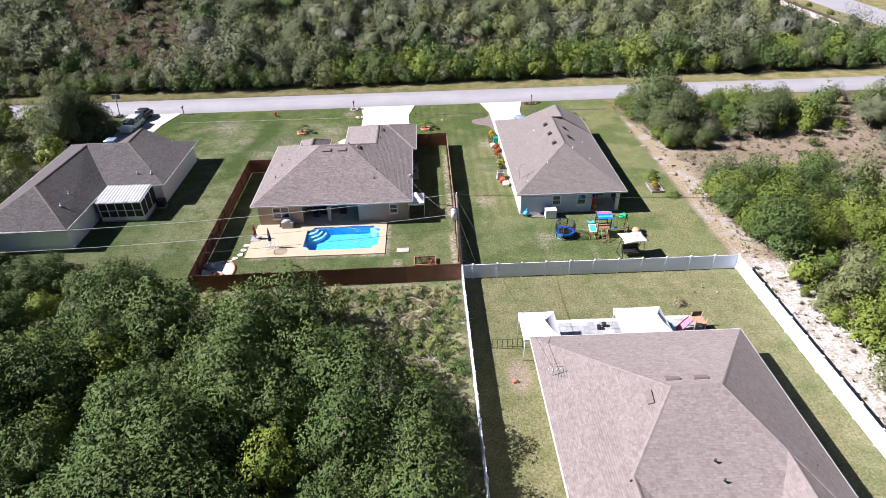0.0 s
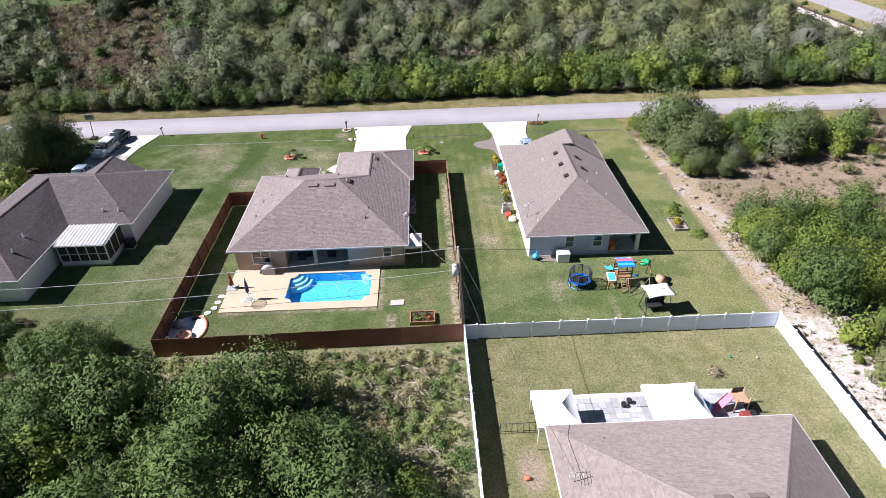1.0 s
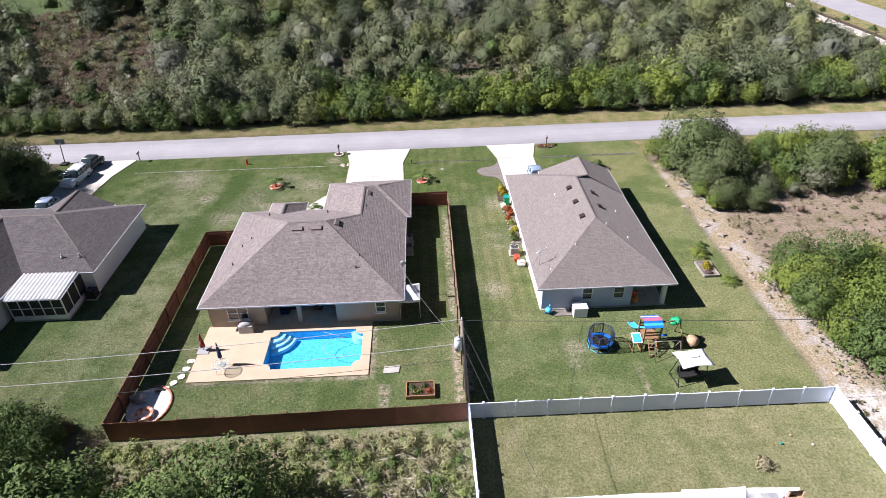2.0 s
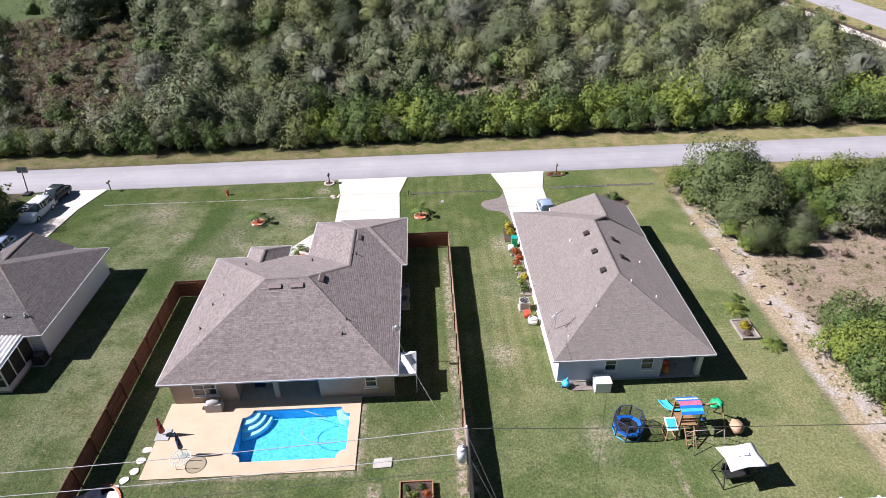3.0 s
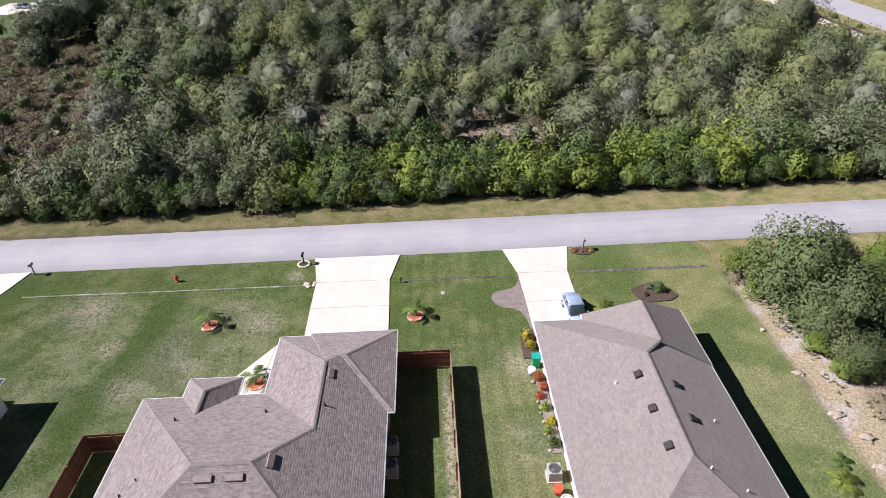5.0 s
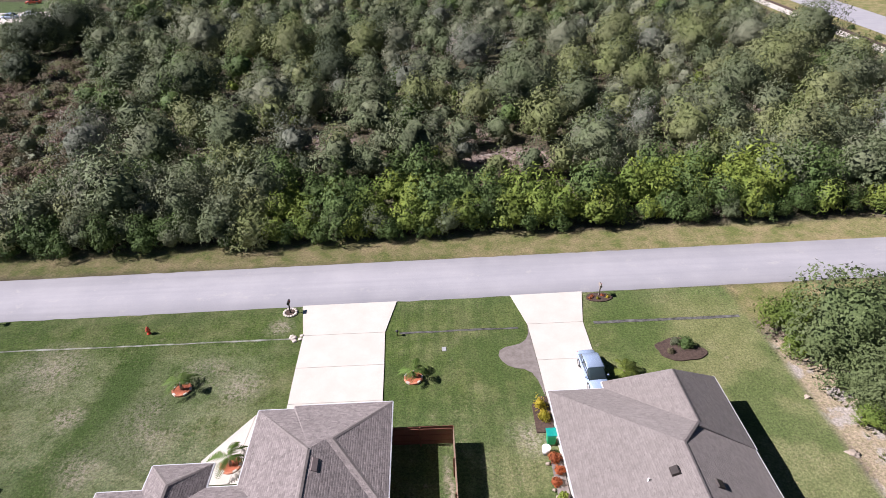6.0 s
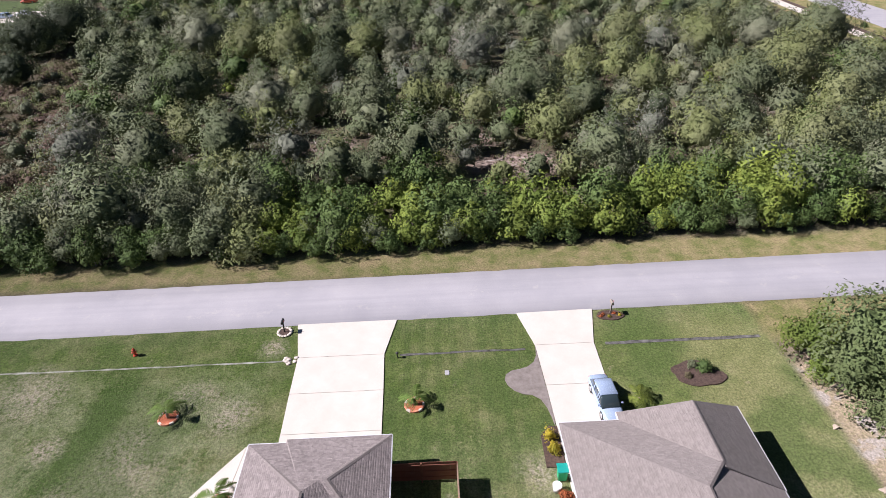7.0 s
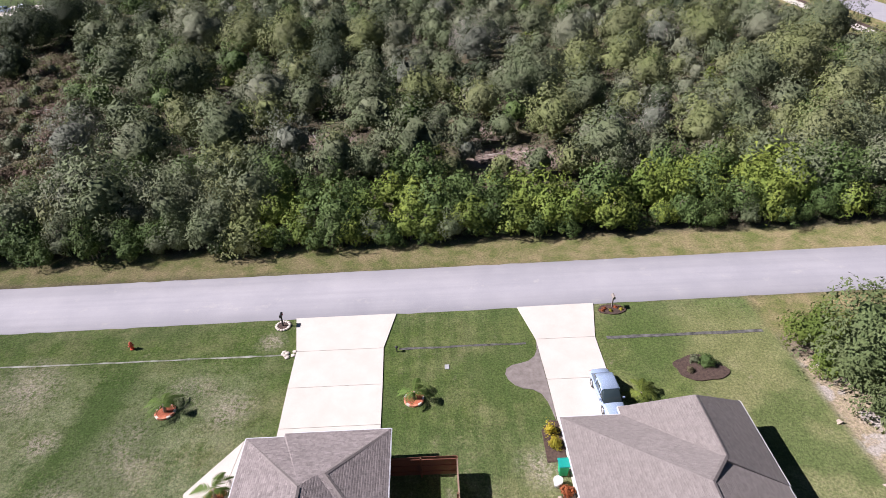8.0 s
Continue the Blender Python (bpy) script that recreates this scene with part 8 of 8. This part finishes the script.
canopy_swing(15.75, 52.2)
t = thing("storage_box", (9.75, 59.75, 0), "white plastic storage box against the back wall", "storage box")
bm = bmesh.new()
soft_box(bm, 9.2, 10.3, 59.3, 60.2, 0, 0.82, 0.03)
part("box", bm, "white", t)
bm = bmesh.new()
soft_box(bm, 9.17, 10.33, 59.27, 60.23, 0.83, 0.92, 0.03)
part("lid", bm, "white", t)
t = thing("toy", (7.3, 60.0, 0), "light blue plastic ride-on toy on the grass", "toy")
bm = bmesh.new()
lump(bm, (0, 0, 0.35), 0.28, 0.3, 0.25, 2, 0.2), rod(bm, (0, 0, 0.5), (0.1, 0.1, 0.85), 0.05)
part("body", bm, "sky_blue", t, local=True)
for sx in (-0.2, 0.2):
    bm = bmesh.new()
    rod(bm, (sx, -0.05, 0.1), (sx, 0.05, 0.1), 0.1, 0.1, 10)
    part("wheel", bm, "blue", t, local=True)
bm = bmesh.new()
slab(bm, [(7.7, 59.6), (9.15, 59.6), (9.15, 60.35), (7.7, 60.35)], -0.03, 0.05)
single("paving_slab", bm, "dirt", "grey pavers along the back wall", "paving slab", kind="structure")
t = thing("lounge_chair", (15.4, 61.8, 0.05), "grey patio chair under the covered porch", "chair")
bm = bmesh.new()
soft_box(bm, -0.3, 0.3, -0.3, 0.3, 0.4, 0.48, 0.03)
part("seat", bm, "grey", t, local=True)
bm = bmesh.new()
soft_box(bm, -0.3, 0.3, 0.26, 0.32, 0.48, 1.0, 0.02)
part("backrest", bm, "grey", t, local=True)
for sx in (-0.26, 0.26):
    for sy in (-0.26, 0.26):
        bm = bmesh.new()
        rod(bm, (sx, sy, 0), (sx, sy, 0.41), 0.02)
        part("leg", bm, "dark", t, local=True)
t = thing("ride_on_toy", (14.6, 61.0, 0.05), "orange and red child's ride-on toy on the porch", "toy")
bm = bmesh.new()
lump(bm, (0, 0, 0.35), 0.3, 0.4, 0.3, 2, 0.4)
part("body", bm, "orange", t, local=True)
bm = bmesh.new()
soft_box(bm, -0.25, 0.25, 0.1, 0.2, 0.5, 0.95, 0.04)
part("seat_back", bm, "red", t, local=True)


def air_conditioner(x, y, label, mat="grey"):
    t = thing("air_conditioner", (x, y, 0), label, "air conditioner")
    bm = bmesh.new()
    soft_box(bm, -0.47, 0.47, -0.47, 0.47, -0.03, 0.1, 0.02)
    part("pad", bm, "curb", t, local=True)
    bm = bmesh.new()
    soft_box(bm, -0.4, 0.4, -0.4, 0.4, 0.1, 0.85, 0.04)
    part("casing", bm, mat, t, local=True)
    bm = bmesh.new()
    for k in range(4):
        pipe(bm, [((0.08 + 0.08 * k) * math.cos(radians(a)), (0.08 + 0.08 * k) * math.sin(radians(a)), 0.865) for a in range(0, 361, 24)], 0.008, 4)
    part("grille", bm, "metal", t, local=True)
    bm = bmesh.new()
    rod(bm, (0, 0, 0.851), (0, 0, 0.858), 0.37, 0.37, 20)
    part("fan_well", bm, "dark", t, local=True)


air_conditioner(5.75, 68.9, "pale grey air conditioner on a concrete pad")
air_conditioner(-4.15, 69.8, "grey air conditioner beside the house wall")
air_conditioner(-4.15, 71.5, "grey pool heater beside the house wall")
air_conditioner(-31.45, 64.85, "dark air conditioner beside the screened porch", "dark")
t = thing("wheelie_bin", (6.25, 78.4, 0), "green wheeled rubbish bin beside the house", "bin")
bm = bmesh.new()
b = bmesh.new()
box(b, -0.3, 0.3, -0.3, 0.3, 0.05, 0.95)
for v in b.verts:
    if v.co.z < 0.1:
        v.co.x *= 0.8
        v.co.y *= 0.8
bmesh.ops.bevel(b, geom=b.edges[:], offset=0.03, segments=2, affect="EDGES")
join(bm, b)
part("body", bm, "green", t, local=True)
bm = bmesh.new()
soft_box(bm, -0.33, 0.33, -0.35, 0.33, 0.955, 1.03, 0.03)
part("lid", bm, "teal", t, "teal lid", local=True)
for i, (y, m, l) in enumerate(((77.6, "white", "white plastic tub beside the house"), (67.8, "red", "red plastic tub beside the house wall"))):
    bm = bmesh.new()
    rod(bm, (0, 0, 0), (0, 0, 0.55), 0.22, 0.28, 14)
    single("tub", bm, m, l, "tub", at=(5.8, y, 0))
t = thing("hose_reel", (6.15, 67.05, 0), "white round tub with a coiled hose beside the wall", "tub")
bm = bmesh.new()
rod(bm, (0, 0, 0), (0, 0, 0.4), 0.36, 0.4, 16)
part("tub", bm, "white", t, local=True)
bm = bmesh.new()
pipe(bm, [(0.3 * math.cos(radians(a)), 0.3 * math.sin(radians(a)), 0.42 + a * 0.0001) for a in range(0, 721, 30)], 0.025, 5)
part("hose", bm, "stone", t, local=True)

# ---- pool yard ----
t = thing("grill", (-16.95, 59.35, 0.06), "gas grill under a grey cover near the lanai", "grill")
bm = bmesh.new()
soft_box(bm, -0.58, 0.58, -0.28, 0.28, 0.0, 0.68, 0.08)
part("cover", bm, "grey", t, local=True)
bm = bmesh.new()
lump(bm, (0, 0, 0.7), 0.5, 0.3, 0.24, 3, 0.3)
part("hood", bm, "grey", t, local=True)
t = thing("glass_table", (-17.7, 54.9, 0.06), "round glass patio table on thin legs", "table")
bm = bmesh.new()
rod(bm, (0, 0, 0.7), (0, 0, 0.71), 0.6, 0.6, 28)
part("tabletop", bm, "clear", t, "clear glass top", local=True)
bm = bmesh.new()
pipe(bm, [(0.62 * math.cos(radians(a)), 0.62 * math.sin(radians(a)), 0.705) for a in range(0, 361, 12)], 0.02, 6)
part("rim", bm, "white", t, "pale metal rim", local=True)
for a in (45, 135, 225, 315):
    bm = bmesh.new()
    rod(bm, (0.45 * math.cos(radians(a)), 0.45 * math.sin(radians(a)), 0), (0.4 * math.cos(radians(a)), 0.4 * math.sin(radians(a)), 0.7), 0.02)
    part("leg", bm, "white", t, local=True)
t = thing("patio_umbrella", (-17.9, 55.6, 0.06), "closed navy blue patio umbrella", "umbrella")
bm = bmesh.new()
rod(bm, (0, 0, 0), (0, 0, 2.2), 0.025), rod(bm, (0, 0, 0), (0, 0, 0.08), 0.25, 0.22, 14)
part("pole", bm, "metal", t, local=True)
bm = bmesh.new()
rod(bm, (0, 0, 0.8), (0, 0, 1.5), 0.16, 0.13, 10), rod(bm, (0, 0, 1.5), (0, 0, 2.2), 0.13, 0.03, 10)
part("canopy", bm, "navy", t, local=True)
t = thing("patio_umbrella", (-19.75, 57.3, 0.0), "closed dark red patio umbrella in a pale base", "umbrella")
bm = bmesh.new()
rod(bm, (0, 0, 0), (0, 0, 1.8), 0.03)
part("pole", bm, "metal", t, local=True)
bm = bmesh.new()
soft_box(bm, -0.45, 0.45, -0.45, 0.45, 0.0, 0.12, 0.03)
part("base", bm, "grey", t, local=True)
bm = bmesh.new()
rod(bm, (0, 0, 0.45), (0, 0, 1.1), 0.2, 0.14, 10), rod(bm, (0, 0, 1.1), (0, 0, 1.75), 0.14, 0.03, 10)
part("canopy", bm, "maroon", t, local=True)
for x, y, m, l in ((-14.3, 61.6, "navy", "dark cushioned lanai chair"), (-13.6, 62.2, "dark", "dark wicker lanai chair"), (-11.6, 62.0, "dark", "dark wicker lanai chair")):
    t = thing("armchair", (x, y, 0.04), l, "chair")
    bm = bmesh.new()
    soft_box(bm, -0.35, 0.35, -0.35, 0.35, 0.0, 0.42, 0.05)
    part("seat", bm, m, t, local=True)
    bm = bmesh.new()
    soft_box(bm, -0.35, 0.35, 0.25, 0.38, 0.42, 0.85, 0.05)
    part("backrest", bm, m, t, local=True)
    for sx in (-0.32, 0.32):
        bm = bmesh.new()
        soft_box(bm, sx - 0.06, sx + 0.06, -0.33, 0.3, 0.42, 0.6, 0.03)
        part("armrest", bm, m, t, local=True)


def tent(x0, x1, y0, y1, h, peak, label, name="canopy_tent", off=(0, 0)):
    """A pop-up canopy: four legs, peaked top with a valance."""
    cx, cy = (x0 + x1) / 2, (y0 + y1) / 2
    t = thing(name, (cx, cy, 0), label, "canopy tent")
    bm = bmesh.new()
    c = [Vector((x, y, h)) for x, y in ((x0, y0), (x1, y0), (x1, y1), (x0, y1))]
    p = Vector((cx + off[0], cy + off[1], peak))
    n = 6
    for k in range(4):
        a, b = c[k], c[(k + 1) % 4]
        rows = []
        for i in range(n + 1):
            u = i / n
            m = p.lerp(a, u), p.lerp(b, u)
            row = []
            for j in range(n + 1):
                q = m[0].lerp(m[1], j / n)
                q.z -= 0.1 * math.sin(math.pi * u) + 0.05 * math.sin(math.pi * j / n) * u
                row.append(bm.verts.new(q))
            rows.append(row)
        for i in range(n):
            for j in range(n):
                try:
                    bm.faces.new((rows[i][j], rows[i + 1][j], rows[i + 1][j + 1], rows[i][j + 1]))
                except ValueError:
                    pass
        lower = [bm.verts.new(v.co - Vector((0, 0, 0.22))) for v in rows[n]]
        for j in range(n):
            bm.faces.new((rows[n][j], lower[j], lower[j + 1], rows[n][j + 1]))
    bmesh.ops.remove_doubles(bm, verts=bm.verts[:], dist=0.001)
    part("top", bm, "canvas", t, "white peaked fabric top")
    for q in c:
        bm = bmesh.new()
        e = q.lerp(Vector((cx, cy, h)), 0.04)
        rod(bm, (e.x, e.y, 0), (e.x, e.y, h - 0.03), 0.025)
        part("leg", bm, "white", t)


tent(3.75, 6.45, 38.9, 41.95, 2.1, 2.75, "white pop-up canopy at the corner of the house", off=(0.3, -0.2))
tent(11.05, 14.6, 39.05, 42.05, 2.1, 2.8, "white pop-up canopy over the patio", off=(0.9, -0.2))
tent(-4.75, -3.1, 60.1, 62.3, 1.9, 2.6, "small white awning beside the house wall", "awning")
# patio of the near house
t = thing("patio", (12, 40.6, 0), "grey paver patio behind the house", "patio", kind="structure")
rp = random.Random(9)
nx, ny = 27, 9
for i in range(nx):
    for j in range(ny):
        x, y = 6.3 + i * 0.46, 38.8 + j * 0.46
        bm = bmesh.new()
        dz = rp.uniform(-0.006, 0.006)
        box(bm, x + 0.006, x + 0.454, y + 0.006, y + 0.454, -0.04, 0.035 + dz)
        part("paver", bm, "paver", t)
bed("sand_edge", [(6.3, 42.95), (18.72, 42.95), (18.9, 43.2), (16.2, 43.35), (13.1, 43.25), (9.2, 43.35), (6.2, 43.3)], "gravel", "strip of pale gravel along the patio", 0.02)
t = thing("play_house", (15.3, 41.4, 0.06), "bright blue plastic toy on the patio", "toy")
bm = bmesh.new()
lump(bm, (0, 0, 0.4), 0.5, 0.5, 0.45, 6, 0.4)
part("body", bm, "sky_blue", t, local=True)
bm = bmesh.new()
pr = None
for i in range(9):
    u = i / 8
    p = Vector((17.2, 41.8, 0.95)).lerp(Vector((16.0, 41.3, 0.12)), u)
    row = [bm.verts.new(p + Vector(q)) for q in ((-0.1, 0.25, 0.12), (-0.1, 0.25, 0), (0.1, -0.25, 0), (0.1, -0.25, 0.12))]
    if pr:
        for k in range(3):
            bm.faces.new((pr[k], row[k], row[k + 1], pr[k + 1]))
    pr = row
single("toy_slide", bm, "pink", "pink plastic toy slide on the patio", "toy slide")
t = thing("play_tower", (17.7, 41.6, 0.04), "small brown toy climbing tower on the patio", "toy")
bm = bmesh.new()
soft_box(bm, -0.45, 0.45, -0.5, 0.5, 0.85, 0.95, 0.02)
part("platform", bm, "tan", t, local=True)
for sx in (-0.42, 0.42):
    for sy in (-0.45, 0.45):
        bm = bmesh.new()
        rod(bm, (sx, sy, 0), (sx, sy, 1.35), 0.05)
        part("post", bm, "tan", t, local=True)
bm = bmesh.new()
box(bm, -0.45, 0.45, 0.46, 0.5, 0.95, 1.35)
part("side_panel", bm, "dark", t, local=True)
bm = bmesh.new()
soft_box(bm, 17.5, 18.1, 40.4, 40.9, 0.04, 0.5, 0.06)
single("toy_box", bm, "maroon", "dark red plastic toy box on the patio", "toy")
bm = bmesh.new()
soft_box(bm, 18.15, 18.6, 40.6, 41.6, 0.04, 0.35, 0.05)
single("toy_box", bm, "dark", "black plastic crate on the patio", "crate")
for i, (x, y, m, l) in enumerate(((10.65, 42.4, "vent", "dark brown pot on the patio"), (10.2, 42.1, "dark", "small black pot on the patio"),)):
    bm = bmesh.new()
    rod(bm, (0, 0, 0), (0, 0, 0.3), 0.14, 0.19, 14)
    single("pot", bm, m, l, "pot", at=(x, y, 0.04))
for i, (x, y, m) in enumerate(((19.4, 46.3, "teal"), (20.3, 46.9, "tan"), (21.3, 46.1, "stone"))):
    bm = bmesh.new()
    lump(bm, (0, 0, 0.05), 0.1, 0.08, 0.06, i, 0.4)
    single("toy", bm, m, "small plastic toy lying on dry lawn", "toy", "toys on the lawn", at=(x, y, 0))
shrub(17.6, 44.9, 0.7, 0.18, "straw", "raked heap of dry grass on the lawn", 70, 0.16, 22, "grass heap")
bm = bmesh.new()
for i in range(7):
    rod(bm, (1.65 + i * 0.38, 40.35, 0), (1.65 + i * 0.38, 40.35, 0.9), 0.02, None, 5)
rod(bm, (1.6, 40.35, 0.9), (4.0, 40.35, 0.9), 0.02, None, 5), rod(bm, (1.6, 40.35, 0.15), (4.0, 40.35, 0.15), 0.02, None, 5)
single("wire_gate", bm, "dark", "low black wire fence beside the house", "fence")
bm = bmesh.new()
lump(bm, (0, 0, 0.08), 0.24, 0.15, 0.12, 5, 0.9)
single("clay_pot", bm, "brick", "broken terracotta pot on bare soil", "pot", at=(2.9, 36.9, 0))

# ---- far things ----
for i, (x, y, a, b) in enumerate(CLEARINGS):
    rng = random.Random(40 + i)
    for k in range(7):
        bm = bmesh.new()
        px, py, q = x + rng.uniform(-0.6, 0.6) * a, y + rng.uniform(-0.6, 0.6) * b, rng.uniform(0, 3.14)
        d = Vector((math.cos(q), math.sin(q), 0)) * rng.uniform(0.6, 1.6)
        rod(bm, Vector((px, py, 0.12)) - d, Vector((px, py, 0.2)) + d, 0.07, 0.03, 6)
        rod(bm, Vector((px, py, 0.24)), Vector((px, py, 0.5)) + d.cross(Vector((0, 0, 0.6))), 0.05, 0.02, 5)
        single("fallen_branch", bm, "twig", "pale dead branch lying in a clearing", "branch", "fallen branches")

bm = bmesh.new()
slab(bm, [(93.2, -40), (103.6, -40), (103.6, 330), (93.2, 330)], -0.05, 0.03)
single("far_road", bm, "road", "pale main road beyond the scrub", "road", kind="structure")
bm = bmesh.new()
slab(bm, [(84.2, -40), (86.9, -40), (86.9, 330), (84.2, 330)], -0.05, 0.05)
single("far_pavement", bm, "concrete", "pale concrete pavement beside the main road", "pavement", kind="structure")
bm = bmesh.new()
slab(bm, [(87.2, -40), (88.4, -40), (88.4, 330), (87.2, 330)], -0.05, 0.06)
single("far_mulch_strip", bm, "mulch", "dark brown mulch strip along the main road", "planting bed", kind="structure")
for i, y in enumerate(range(100, 200, 9)):
    shrub(89.6, y, 0.8, 0.8, "leaf_pepper", "low green hedge shrub beside the main road", 80 + i, 0.22, 30)
slabs("parking", "pale concrete parking area far off beyond the woods", [[(-118, 216), (-98, 216), (-98, 232), (-118, 232)]])
car(-106, 226, 90, "paint_white", "white car far off beyond the woods")
car(-110, 224, 80, "paint_silver", "silver-blue car far off beyond the woods")
car(-115, 245, 95, "red", "red car far off beyond the woods")
